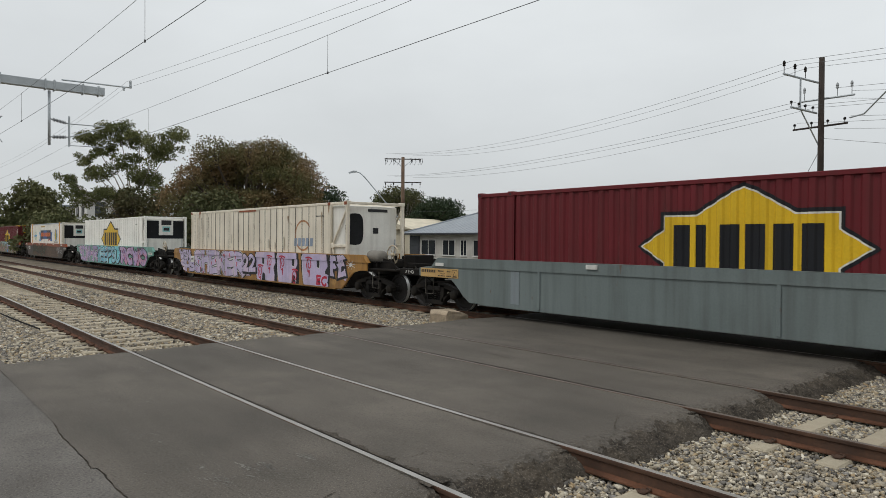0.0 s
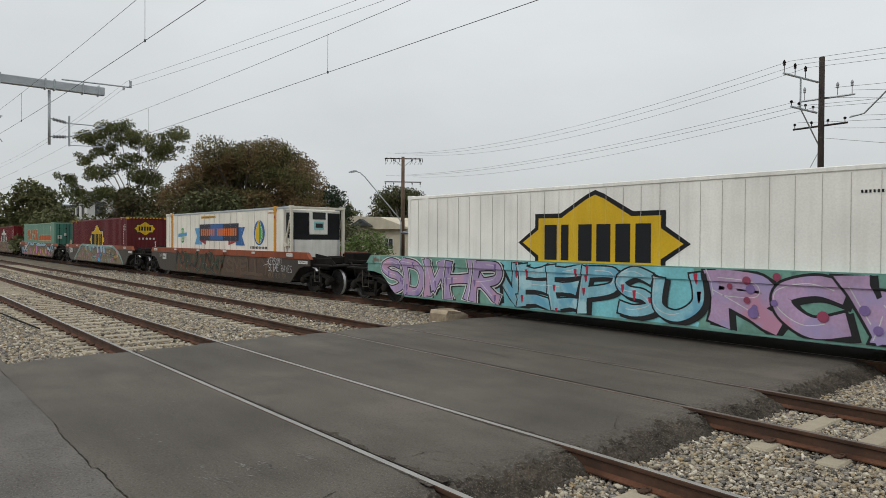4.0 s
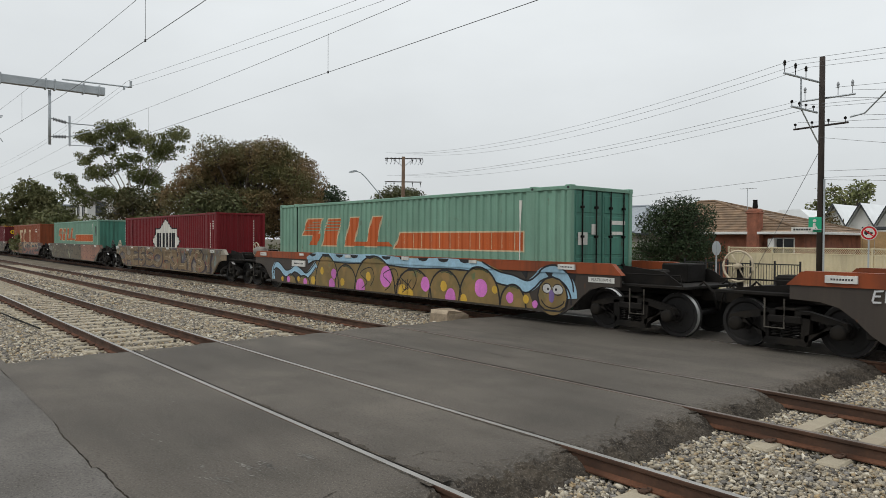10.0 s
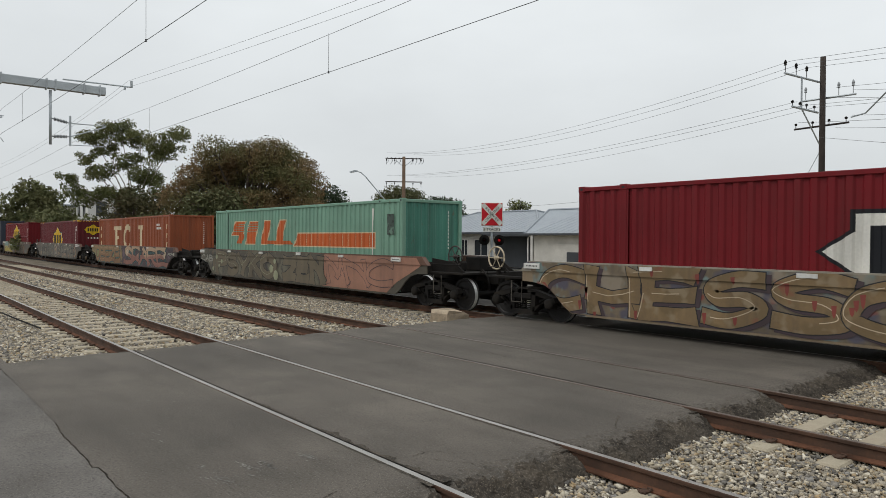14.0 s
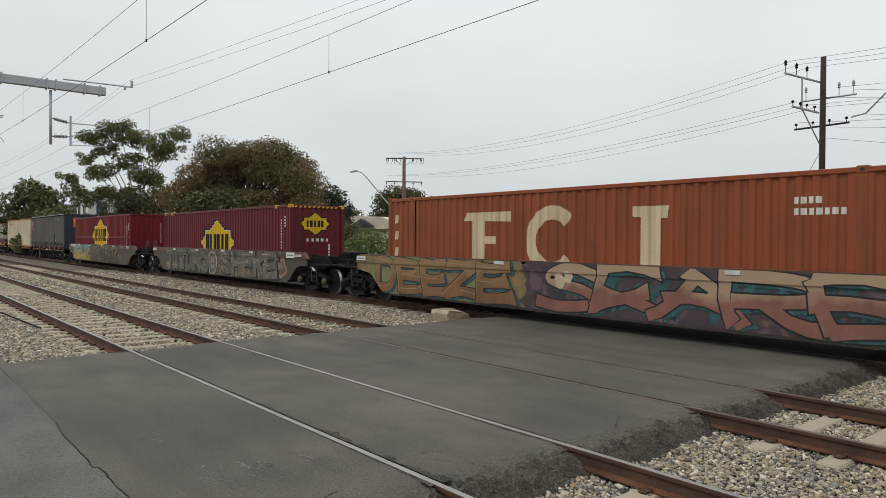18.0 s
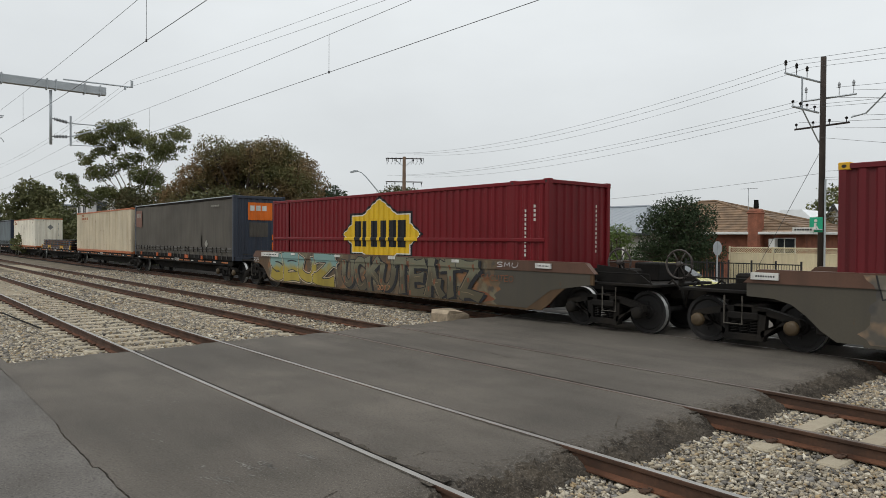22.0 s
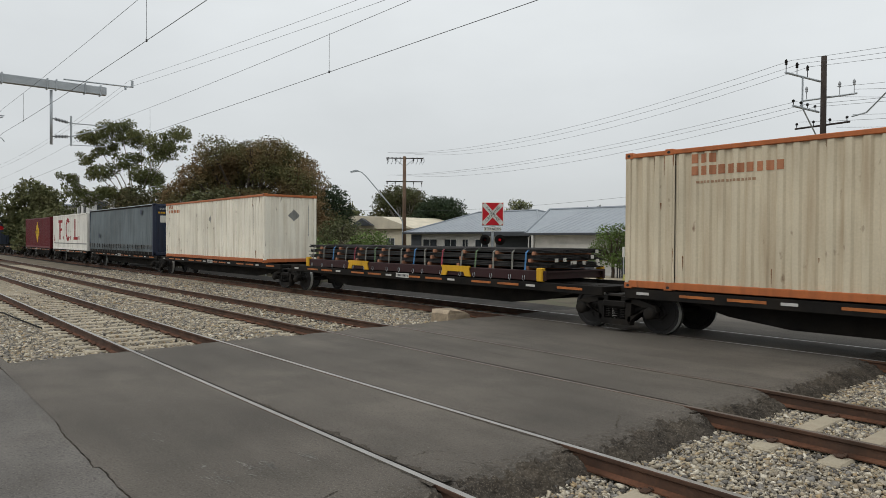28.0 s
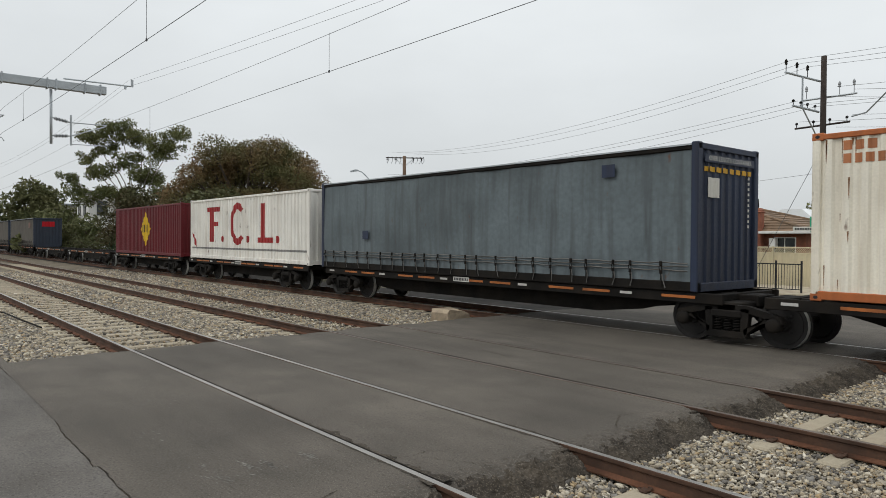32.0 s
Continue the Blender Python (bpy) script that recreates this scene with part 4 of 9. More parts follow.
def reefer(xl, L, z, top, label, mt, frame_mt, seam, seam_mt, plain=False, post_mt=None, seam_w=.012, bay=1.15, posts=(-6.1, 6.1), rail_mt=None):
    """Smooth-sided refrigerated box with the machine in an open frame at its +x end."""
    W, H = 2.438, top - z
    c = on_train("refrigerated_container", xl + L / 2, z, label, "container", "containers on the train")
    xe = L / 2 - bay             # end wall of the insulated body
    Shape().box(-L / 2 + .05, xe, -W / 2 + .02, W / 2 - .02, .1, H - .03, .03).part("body", mt, c)
    u = -L / 2 + .5
    s = Shape()
    while u < xe - .2:
        s.box(u - seam_w, u + seam_w, -W / 2 + .008, -W / 2 + .03, .2, H - .12, .002)
        u += seam
    s.part("panel_seams", seam_mt, c)
    for k in (-1, 1):
        y0, y1 = sorted((k * W / 2, k * (W / 2 - .07)))
        Shape().box(-L / 2, L / 2, y0, y1, H - .1, H - .01, .012).part("top_rail", rail_mt or frame_mt, c)
        Shape().box(-L / 2, L / 2, y0, y1, .0, .16, .012).part("bottom_rail", frame_mt, c)
        for q in (-1, 1):
            x0, x1 = sorted((q * L / 2, q * (L / 2 - .12)))
            y0, y1 = sorted((k * W / 2, k * (W / 2 - .12)))
            Shape().box(x0, x1, y0, y1, .05, H - .05, .02).part("corner_post", frame_mt, c)
        for px in posts:
            y0, y1 = sorted((k * (W / 2 + .004), k * (W / 2 - .1)))
            Shape().box(px - .1, px + .1, y0, y1, .05, H - .04, .02).part("lifting_post", post_mt or frame_mt, c)
    for q in (-1, 1):
        for k in (-1, 1):
            for zz in (.06, H - .05):
                y0, y1 = sorted((k * (W / 2 + .005), k * (W / 2 - .16)))
                Shape().box(q * (L / 2 - .09) - .1, q * (L / 2 - .09) + .1, y0, y1, zz - .06, zz + .065, .012).part("corner_casting", frame_mt, c)
    Shape().box(L / 2 - .1, L / 2, -W / 2, W / 2, H - .1, H - .01, .012).part("top_rail", frame_mt, c)
    for k in (-1, 1):
        yb = k * (W / 2 - .06)
        Shape().box(xe, L / 2 - .1, yb - .03, yb + .03, H * .46, H * .46 + .09, .01).part("frame_brace", frame_mt, c)
        Shape().tube([(xe + .1, yb, H * .48), (L / 2 - .08, yb, H - .22)], .038, 8).part("frame_brace", frame_mt, c)
        Shape().tube([(xe + .1, yb, H * .48), (xe + .34, yb, .5), (L / 2 - .1, yb, .2)], .034, 8).part("frame_brace", frame_mt, c)
        Shape().box(xe + .02, xe + .2, yb - .045, yb + .045, H * .46 - .05, H * .46 + .13, .02).part("brace_gusset", frame_mt, c)
    # cooling machine, bowed outwards
    def bow(y):
        return xe + bay * .7 + min(.26, bay * .3) * (1 - (y / 1.1) ** 2)

    def plate(y0, y1, z0, z1, off, name, mt, label=""):
        q, n = Shape(), 6
        p = [(bow(y0 + (y1 - y0) * i / n) + off, y0 + (y1 - y0) * i / n) for i in range(n + 1)]
        return q.prism(p + [(x - .03, y) for x, y in p[::-1]], z0, z1, "z").part(name, mt, un, label)
    p = [(bow(-1.1 + .22 * i), -1.1 + .22 * i) for i in range(11)]
    un = Shape().prism(p + [(xe, 1.1), (xe, -1.1)], .25, H - .16, "z").part("cooling_unit", unit_w, c, "white bowed cooling machine with black grilles")
    Shape().box(xe, xe + bay * .65, -1.12, 1.12, H - .2, H - .12, .02).part("unit_cap", unit_w, un)
    if plain:                    # white all over but for one dark rounded grille and a badge strip
        n = 20
        ring_ = [(-.78 + .3 * math.copysign(abs(math.cos(k * 6.283 / n)) ** .6, math.cos(k * 6.283 / n)), H - .95 + .55 * math.copysign(abs(math.sin(k * 6.283 / n)) ** .6, math.sin(k * 6.283 / n))) for k in range(n)]
        Shape().add([(bow(y) + .015, y, z) for y, z in ring_] + [(bow(y) - .02, y, z) for y, z in ring_], [tuple(range(n))] + [(k, (k + 1) % n, n + (k + 1) % n, n + k) for k in range(n)]).part("grille_panel", grille, un)
        plate(-.3, .55, H - .34, H - .24, .02, "badge_bar", black_ink)
        plate(-.1, .12, H - 1.1, H - .9, .012, "label", black_ink)
    else:
        for y0, y1 in ((-1.07, -.42), (.42, 1.07)):
            plate(y0, y1, H - 1.12, H - .24, .012, "grille_panel", grille)
            for i in range(9):
                z0_ = H - 1.06 + i * .09
                plate(y0 + .03, y1 - .03, z0_, z0_ + .035, .026, "grille_slat", grille)
        for k in (-1, 1):
            Shape().box(xe + .06, bow(1.1) + .01, k * 1.105 - .012, k * 1.105 + .012, H - 1.24, H - .24, .01).part("grille_panel", grille, un)
        plate(-1.07, 1.07, H - 1.3, H - 1.1, .014, "grille_band", grille)
        plate(-.4, .4, H - 1.08, H - .24, .03, "front_panel", unit_w)
        plate(-.28, .3, H - .5, H - .22, .045, "display_panel", black_ink)
        plate(-.22, .22, H - .9, H - .58, .045, "badge", badge_m)
        plate(-.16, .16, H - .83, H - .66, .052, "badge_bar", black_ink)
    plate(-1.06, 1.06, H - 1.62, H - 1.27, .008, "lower_panel", unit_w)
    for y in (-1.0, .98):
        s = Shape().tube([(bow(y) + .02, y, .3), (bow(y) + .02, y, H - 1.3)], .02, 6)
        s.part("unit_pipe", galv, un)
    for i in range(3):
        zz = .5 + i * .2
        Shape().prism([(L / 2 + .002, zz), (L / 2 + .002, zz + .12), (L / 2 + .004, zz + .12), (L / 2 + .004, zz)], W / 2 - .11, W / 2 - .02).part("hazard_stripe", ink_m, c)
    Shape().box(-L / 2 + .1, L / 2 - .1, -W / 2 + .2, W / 2 - .2, .02, .1).part("floor_frame", black_steel, c)
    return c


def curtain_box(xl, L, z, top, label, curtain, steel):
    """Soft-sided container: curtain with straps between steel ends."""
    W, H = 2.5, top - z
    c = on_train("curtain_sided_container", xl + L / 2, z, label, "container", "containers on the train")
    for k in (-1, 1):
        s = Shape()
        n, m = 96, 8
        for i in range(n + 1):
            x = -L / 2 + .15 + (L - .3) * i / n
            for j in range(m + 1):
                t = j / m
                wob = .012 * math.sin(i * 1.9) * (1 - t) ** 2 + .035 * noise.noise((i * .13, j * .35, k)) + .02 * noise.noise((i * .45, j * .2, k + 5)) + .02 * math.sin(math.pi * t)
                s.v.append((x, k * (W / 2 - .03 + wob), .42 + (H - .55) * t))
        for i in range(n):
            for j in range(m):
                a = i * (m + 1) + j
                s.f.append((a, a + m + 1, a + m + 2, a + 1))
                s.m.append(0)
        s.part("curtain", curtain, c, "", True)
        s = Shape()
        for i in range(n + 1):
            x = -L / 2 + .15 + (L - .3) * i / n
            for j, zz in enumerate((.2, .45)):
                s.v.append((x, k * (W / 2 - .02 + .02 * math.sin(i * 1.3)), zz))
        for i in range(n):
            s.f.append((2 * i, 2 * i + 2, 2 * i + 3, 2 * i + 1))
            s.m.append(0)
        s.part("valance", curtain, c, "", True)
        y0, y1 = sorted((k * W / 2, k * (W / 2 - .1)))
        Shape().box(-L / 2, L / 2, y0, y1, H - .14, H - .02, .02).part("top_rail", black_steel, c)
        Shape().box(-L / 2, L / 2, y0, y1, .0, .2, .015).part("bottom_rail", black_steel, c)
    rng = random.Random(int(L * 100) + len(label))
    y = -W / 2 - .03
    x = -L / 2 + .35
    while x < L / 2 - .3:
        s = Shape().box(x - .016, x + .016, y - .012, y + .004, .1, .34, .004)
        s.part("strap", black_steel, c)
        s = Shape().box(x - .034, x + .034, y - .03, y, .34, .42, .01).box(x - .034, x + .034, y - .03, y, .5, .6, .01)
        s.tube([(x - .03, y - .02, .42), (x - .03, y - .03, .5)], .009, 5).tube([(x + .03, y - .02, .42), (x + .03, y - .03, .5)], .009, 5)
        s.part("buckle", black_steel, c)
        Shape().tube([(x + .02, y - .01, .36), (x + .05, y - .015, .22), (x + .03 + rng.uniform(-.05, .08), y - .01, .05)], .012, 4).part("strap_tail", strap_m, c)
        x += rng.choice((.44, .5, .56, .62, .74))
    for zz in (.42, .5, .57):
        pts = [(-L / 2 + .2 + (L - .4) * i / 60, y + .002 - .012 * math.sin(i * 2.1 + zz * 20), zz + .012 * math.sin(i * 1.7 + zz * 40)) for i in range(61)]
        Shape().tube(pts, .013, 4).part("strap_webbing", strap_m, c)
    Shape().box(-L / 2 + .15, L / 2 - .15, -W / 2 - .012, -W / 2 + .02, H - .05, H - .012, .004).part("gutter_strip", galv, c)
    Shape().box(-L / 2 + .1, L / 2 - .1, -W / 2 + .05, W / 2 - .05, H - .06, H - .01, .01).part("roof_panel", steel, c)
    Shape().box(-L / 2 + .1, L / 2 - .1, -W / 2 + .1, W / 2 - .1, .08, .16).part("floor", black_steel, c)
    for q in (-1, 1):
        sheet_end(W, .15, H - .1, q * (L / 2 - .04), q, steel, c)
        for k in (-1, 1):
            y0, y1 = sorted((k * (W / 2 + .01), k * (W / 2 - .16)))
            x0, x1 = sorted((q * L / 2, q * (L / 2 - .16)))
            Shape().box(x0, x1, y0, y1, 0, H + .02, .02).part("corner_post", steel, c)
        x0, x1 = sorted((q * L / 2, q * (L / 2 - .1)))
        Shape().box(x0, x1, -W / 2, W / 2, H - .12, H, .012).part("top_rail", steel, c)
        Shape().box(x0, x1, -W / 2, W / 2, 0, .18, .012).part("bottom_rail", steel, c)
    return c


strap_m = stuff("grey_strap", (.12, .115, .105), .7, 0, .2, 20, 3, .1)


# ---- the train, from its head backwards ----
L48, L40 = 14.63, 12.19
P48 = (-6.1, 6.1)
grey_w = paint("blue_grey_wagon_paint", (.15, .177, .172), .35, .1)
dark_w = paint("dark_brown_wagon_paint", (.055, .045, .038), .3, .15, dirt=(.1, .08, .06))
ochre_w = paint("ochre_wagon_paint", (.33, .17, .045), .35, .1)
tealg_w = paint("sea_green_wagon_paint", (.16, .33, .28), .3)
tan_w = paint("dusty_tan_wagon_paint", (.24, .18, .115), .35, .1, dirt=(.1, .08, .06))
oliveg_w = paint("grey_olive_wagon_paint", (.078, .069, .053), .35, .1, dirt=(.06, .055, .05))
brown_w = paint("rusty_brown_wagon_paint", (.1, .06, .032), .35, .2)
osill = paint("orange_sill_paint", (.26, .062, .022), .5, .3)
bsill = paint("brown_sill_paint", (.12, .065, .045), .35, .2)
gsill = paint("dusty_sill_paint", (.3, .27, .22), .35, .15)

dark_rim = paint("dark_wheel_paint", (.06, .05, .045), .3)
STD = ((-8.2, 1.38, .5, .13), (-5.0, 1.42, .3, .08), (-1.8, 1.42, .35, .08), (1.4, 1.44, .35, .1), (4.4, 1.42, .3, .08), (7.6, 1.39, .5, .12))
w0 = well_wagon(-4.9, grey_w, grey_w, "blue-grey steel well wagon carrying a maroon container", plates=((-4.7, 1.42, .3, .1), (3.0, 1.42, .4, .1), (-10.0, 1.32, .34, .09)), ribs=(-6.3, -.6, 5.1), left=10.35)
for k in (-1, 1):
    y0, y1 = sorted((k * (W_HALF - .002), k * (W_HALF - .05)))
    Shape().prism([(-10.35, .99), (-10.35, Z_SILL), (-10.6, Z_SILL), (-10.98, 1.2), (-10.98, .97)], y0, y1).part("end_plate", grey_w, w0)
    Shape().box(-11.95, -10.98, y0, y1, .96, 1.14, .01).part("end_plate", black_steel, w0)
Shape().box(-7.25, -6.95, -W_HALF - .012, -W_HALF, .4, Z_SILL - .02, .004).part("patch_plate", paint("bluish_patch_paint", (.19, .215, .225), .3), w0)
tan_plate = paint("tan_data_plate_paint", (.52, .33, .13), .35)
dp = Shape().box(-10.9, -9.25, -W_HALF - .014, -W_HALF - .002, .95, 1.2, .003).part("data_plate", tan_plate, w0, "tan data plate with dark bars")
tagged(laid_on(joined(bars(8, -10.86, -10.2, 1.08, 1.16, .35), bars(5, -10.1, -9.85, 1.11, 1.15, .3), bars(4, -9.72, -9.56, 1.11, 1.15, .3), bars(5, -10.1, -9.8, .985, 1.015, .3), bars(5, -9.74, -9.54, .985, 1.015, .3)), lambda a, b: -W_HALF - .018).part("stencil_marking", black_ink, dp), kind="stuff")
laid_on(moved(LETTERS["CAPACITY"], -9.93, 1.06), lambda a, b: -W_HALF - .018).part("plate_lettering", black_ink, dp)
laid_on(joined(ribbon([(-9.5, .98), (-9.29, .98), (-9.29, 1.17), (-9.5, 1.17), (-9.5, .98)], .012), ribbon([(-9.46, 1.01), (-9.33, 1.01), (-9.395, 1.12), (-9.46, 1.01)], .02)), lambda a, b: -W_HALF - .018).part("warning_symbol", black_ink, dp)
tagged(laid_on(moved(LETTERS["A END"], -11.45, 1.05), lambda a, b: -W_HALF - .006).part("end_lettering", white_plate, w0), "white lettering on the dark end plate", kind="stuff")
w1 = well_wagon(-27.7, ochre_w, ochre_w, "ochre well wagon covered in lilac graffiti", wheel=((9.7, -.75),), tanks=((9.1, -.95),), plates=((-6.38, 1.0, .4, .3),))
w2 = well_wagon(-49.3, tealg_w, tealg_w, "sea-green well wagon with cyan and pink graffiti", wheel=((9.3, -.75), (10.6, .8)), words="1")
w3 = well_wagon(-71.2, dark_w, osill, "dark brown well wagon with an orange top sill", plates=STD + ((-6.8, 1.02, .5, .3),), words="2")
w4 = well_wagon(-92.95, dark_w, osill, "dark well wagon painted with drips and dots", wheel=((-10.3, -.7),), plates=STD + ((-6.9, 1.02, .6, .3),), words="3")
w5 = well_wagon(-114.6, dark_w, osill, "olive well wagon painted with pink circles and blue arches", tanks=((-9.45, -.9),), wheel=((-10.3, -.7),), plates=STD + ((-5.3, 1.08, 1.0, .22),), words="4")
w6 = well_wagon(-135.8, tan_w, gsill, "dusty tan well wagon with faded grey graffiti", wheel=((-10.1, -.7),), plates=STD, left=8.55)
w7 = well_wagon(-157.2, oliveg_w, bsill, "grey-olive well wagon with a salmon patch", wheel=((9.6, -.7),), rim=dark_rim, plates=STD, left=8.55)
w8 = well_wagon(-178.2, dark_w, bsill, "dark well wagon with peach and teal graffiti", plates=STD[::2], left=8.55)
w9 = well_wagon(-199.2, oliveg_w, bsill, "grey-brown well wagon with outlined graffiti", wheel=((-10.3, -.7),), rim=dark_rim, plates=STD[:5] + ((7.89, 1.37, .63, .2), (8.53, 1.36, .44, .09)), yellow=True, left=8.55)
w10 = well_wagon(-220.3, brown_w, bsill, "brown well wagon with yellow and teal graffiti", wheel=((9.3, -.7),), rim=dark_rim, plates=((-6.95, 1.37, 1.5, .16),) + STD[1:], left=8.55)

c0 = container(-13.5, L48, .38, "maroon corrugated container with a yellow lozenge emblem", red_m, 3.25, posts=P48)
linked_emblem(c0, L48, -.05, 1.52, yel_m, ink_m, 1.1, posts=P48)
greyish = paint("pale_grey_seam", (.56, .54, .48), .2)
c1 = reefer(-34.6, 14.6, .4, 3.32, "weathered beige refrigerated container with dark seams", reefer_m, reefer_m, .52, black_ink, True)
c2 = reefer(-56.35, 14.3, .4, 3.3, "white refrigerated container with a yellow lozenge", white_m, white_m, .45, greyish, seam_w=.004, bay=.65, posts=(-6.25, 5.8))
linked_emblem(c2, 14.3, -.2, 1.55, yel_m, ink_m, 1.07, False, -1.2, 1.05)
cream_f = paint("cream_frame_paint", (.66, .62, .52), .4, .1, dirt=(.22, .16, .1))
amber_m = paint("amber_post_paint", (.62, .27, .015), .2)
c3 = reefer(-78.1, 14.3, .4, 3.28, "white refrigerated container with blue banner and round emblem", lind_m, cream_f, .62, greyish, post_mt=amber_m, seam_w=.004, bay=.65, posts=(-6.25, 5.8), rail_mt=galv)
c4 = container(-100.1, L48, .4, "maroon corrugated container with a yellow lozenge emblem", red_m, 3.31, posts=(), cast=haz_y)
linked_emblem(c4, L48, 0, 1.46, yel_m, ink_m)
c5 = container(-121.63, L48, .4, "teal corrugated container with orange striped lettering", teal_m, 3.31, posts=P48, kind="doors", end_mt=teal_end)
c6 = container(-142.7, L48, .36, "red corrugated container with a white lozenge emblem", red_b, 3.23, posts=P48)
linked_emblem(c6, L48, .15, 1.48, wht_m, ink_m, 1.1, posts=P48)
c7 = container(-164.1, L48, .4, "weathered teal container with orange striped lettering", teal_m, 3.27, posts=P48, end_mt=teal_end)
c8 = container(-185.1, L48, .4, "rust-orange corrugated container with cream lettering bars", rust_m, 3.27, posts=P48)
c9 = container(-206.25, L48, .4, "maroon corrugated container with a yellow lozenge emblem", red_m, 3.34, posts=(), cast=haz_y)
linked_emblem(c9, L48, 0, 1.4, yel_m, ink_m)
c10 = container(-227.3, L48, .4, "tall red corrugated container with a waist rail and yellow emblem", red_b, 3.5, posts=P48)
linked_emblem(c10, L48, .15, 1.77, yel_m, ink_m, 1.08, posts=P48)
Shape().box(-7.2, 7.2, -1.235, -1.19, 1.56, 1.66, .015).part("waist_rail", red_b, c10)
Shape().box(-1.9, 2.2, -1.239, -1.2, 1.557, 1.663, .015).part("waist_rail_emblem", yel_m, c10)
for i in range(6):
    a = .15 + (-1.32 + .455 * i) * 1.08
    Shape().box(a, a + (.2 if i == 1 else .34) * 1.08, -1.243, -1.2, 1.555, 1.665, .015).part("waist_rail_bar", ink_m, c10)

flat_wagon(-245.8, -231.0, (-232.15,), "black articulated flat wagon under a grey curtain-sided container", True)
flat_wagon(-261.3, -246.0, (-245.95,), "black articulated flat wagon under a cream container")
flat_wagon(-276.6, -261.3, (-261.3,), "black articulated flat wagon under a rack of steel bars")
flat_wagon(-291.9, -276.9, (-276.85,), "black articulated flat wagon under an off-white container")
flat_wagon(-307.6, -292.1, (-292.35, -306.2), "black articulated flat wagon under a blue curtain-sided container")
flat_wagon(-321.25, -308.25, (-310.45, -319.15), "black flat wagon under a white container")
flat_wagon(-334.85, -321.75, (-323.75, -332.85), "black flat wagon under a maroon container")
flat_wagon(-348.85, -335.45, (-337.45, -346.85), "empty black flat wagon")
flat_wagon(-362.85, -349.45, (-351.45, -360.85), "empty black flat wagon")
flat_wagon(-377.85, -363.45, (-365.45, -375.85), "black flat wagon under a dark grey container")
flat_wagon(-393.85, -378.45, (-380.45, -391.85), "black flat wagon under a dark grey container")

DECK = .98
c11 = curtain_box(-245.73, 14.63, DECK, 3.93, "dark grey curtain-sided container with an orange end panel", gry_m, slate_m)
for x, w_, z in ((-6.0, .16, .02), (-3.1, .2, .0), (-1.0, .46, .02), (1.5, .44, -.02), (3.6, .22, -.03), (5.4, .2, .0)):
    Shape().box(x - w_ / 2, x + w_ / 2, -1.3, -1.25, z + .02, z + .2, .01).part("orange_block", paint("orange_block_paint", (.5, .1, .02), .3) if x == -6.0 else bpy.data.materials["orange_block_paint"], c11)
c12 = container(-261.0, 14.3, DECK, "cream corrugated container streaked with rust", beige_m, 3.87, posts=P48, rail_mt=orange_rail, cast=orange_rail)
L14 = 12.19
c14 = container(-290.8, L14, DECK, "off-white corrugated container with orange rails", beige_w, 3.86, rail_mt=orange_rail, cast=orange_rail)
c15 = curtain_box(-307.5, 14.6, DECK, 3.95, "blue-grey curtain-sided container with a navy steel end", blu_m, navy_m)
c16 = container(-320.65, L40, DECK, "white corrugated container with red lettering bars", paint("white_container_paint", (.8, .775, .71), .4, .18, dirt=(.3, .2, .12)), 3.85)
c17 = container(-334.25, L40, DECK, "maroon corrugated container with a yellow emblem", red_m, 3.82)
c18 = curtain_box(-377.35, 14.0, DECK, 3.82, "dark grey curtain-sided container with a red badge", gry_m, slate_m)
c19 = curtain_box(-393.35, 14.4, DECK, 3.82, "dark grey curtain-sided container", gry_m, slate_m)


# ---- overhead line ----
GX = -34.5
gan = thing("overhead_line_gantry", pose(GX, 0, 0), "galvanised steel boom with drop tube and insulators over the tracks", "gantry")
Shape().box(-.14, .14, .9, 8.5, 8.55, 8.92, .02).part("boom", galv, gan)
s = Shape()
for y in (4.4, 6.1, 6.45, 7.6, 8.25):
    s.box(-.17, .17, y - .03, y + .03, 8.5, 8.98, .01)
s.part("boom_clamp", galv, gan)
Shape().box(-.2, .2, .8, 1.2, -.4, 9.3, .03).part("mast", galv, gan)
for y0, y1, t in ((6.26, 7.05, 1), (2.2, 3.0, 2)):
    Shape().tube([(0, y0, 8.5), (0, y0, 6.1)], .058, 10).part("drop_tube", galv, gan, "", True)
    s = Shape()
    for z0, z1 in ((7.27, 7.12), (6.46, 6.52)):
        n = 9
        for i in range(n):
            a = .2 + .6 * i / (n - 1)
            y, z = y0 + (y1 - y0) * a, z0 + (z1 - z0) * a
            s.lathe([(.03, -.03), (.085, -.005), (.085, .005), (.03, .03)], (0, y, z), "y", 10)
        s.tube([(0, y0, z0), (0, y1, z1)], .028, 6)
    s.part("insulator", grey_ins, gan)
    Shape().tube([(0, y1, 7.45), (0, y1, 6.1)], .045, 8).part("register_tube", galv, gan)
    s = Shape()
    s.tube([(0, y1, 7.12), (0, y1 + 1.5, 7.15)], .026, 6)
    s.tube([(0, y1, 6.52), (0, y1 + 1.45, 7.1)], .03, 6)
    s.tube([(0, y1, 6.15), (0, y1 + 1.4, 6.2), (0, y1 + 1.5, 6.05)], .02, 6)
    s.part("register_arm", galv, gan)
s = Shape().tube([(0, 6.75, 9.05), (0, 9.7, 9.12)], .035, 6)
s.tube([(0, 9.65, 9.1), (0, 9.65, 9.42)], .06, 8)
s.tube([(0, 9.35, 9.1), (0, 9.35, 8.95)], .05, 8)
s.part("feeder_bracket", galv, gan)


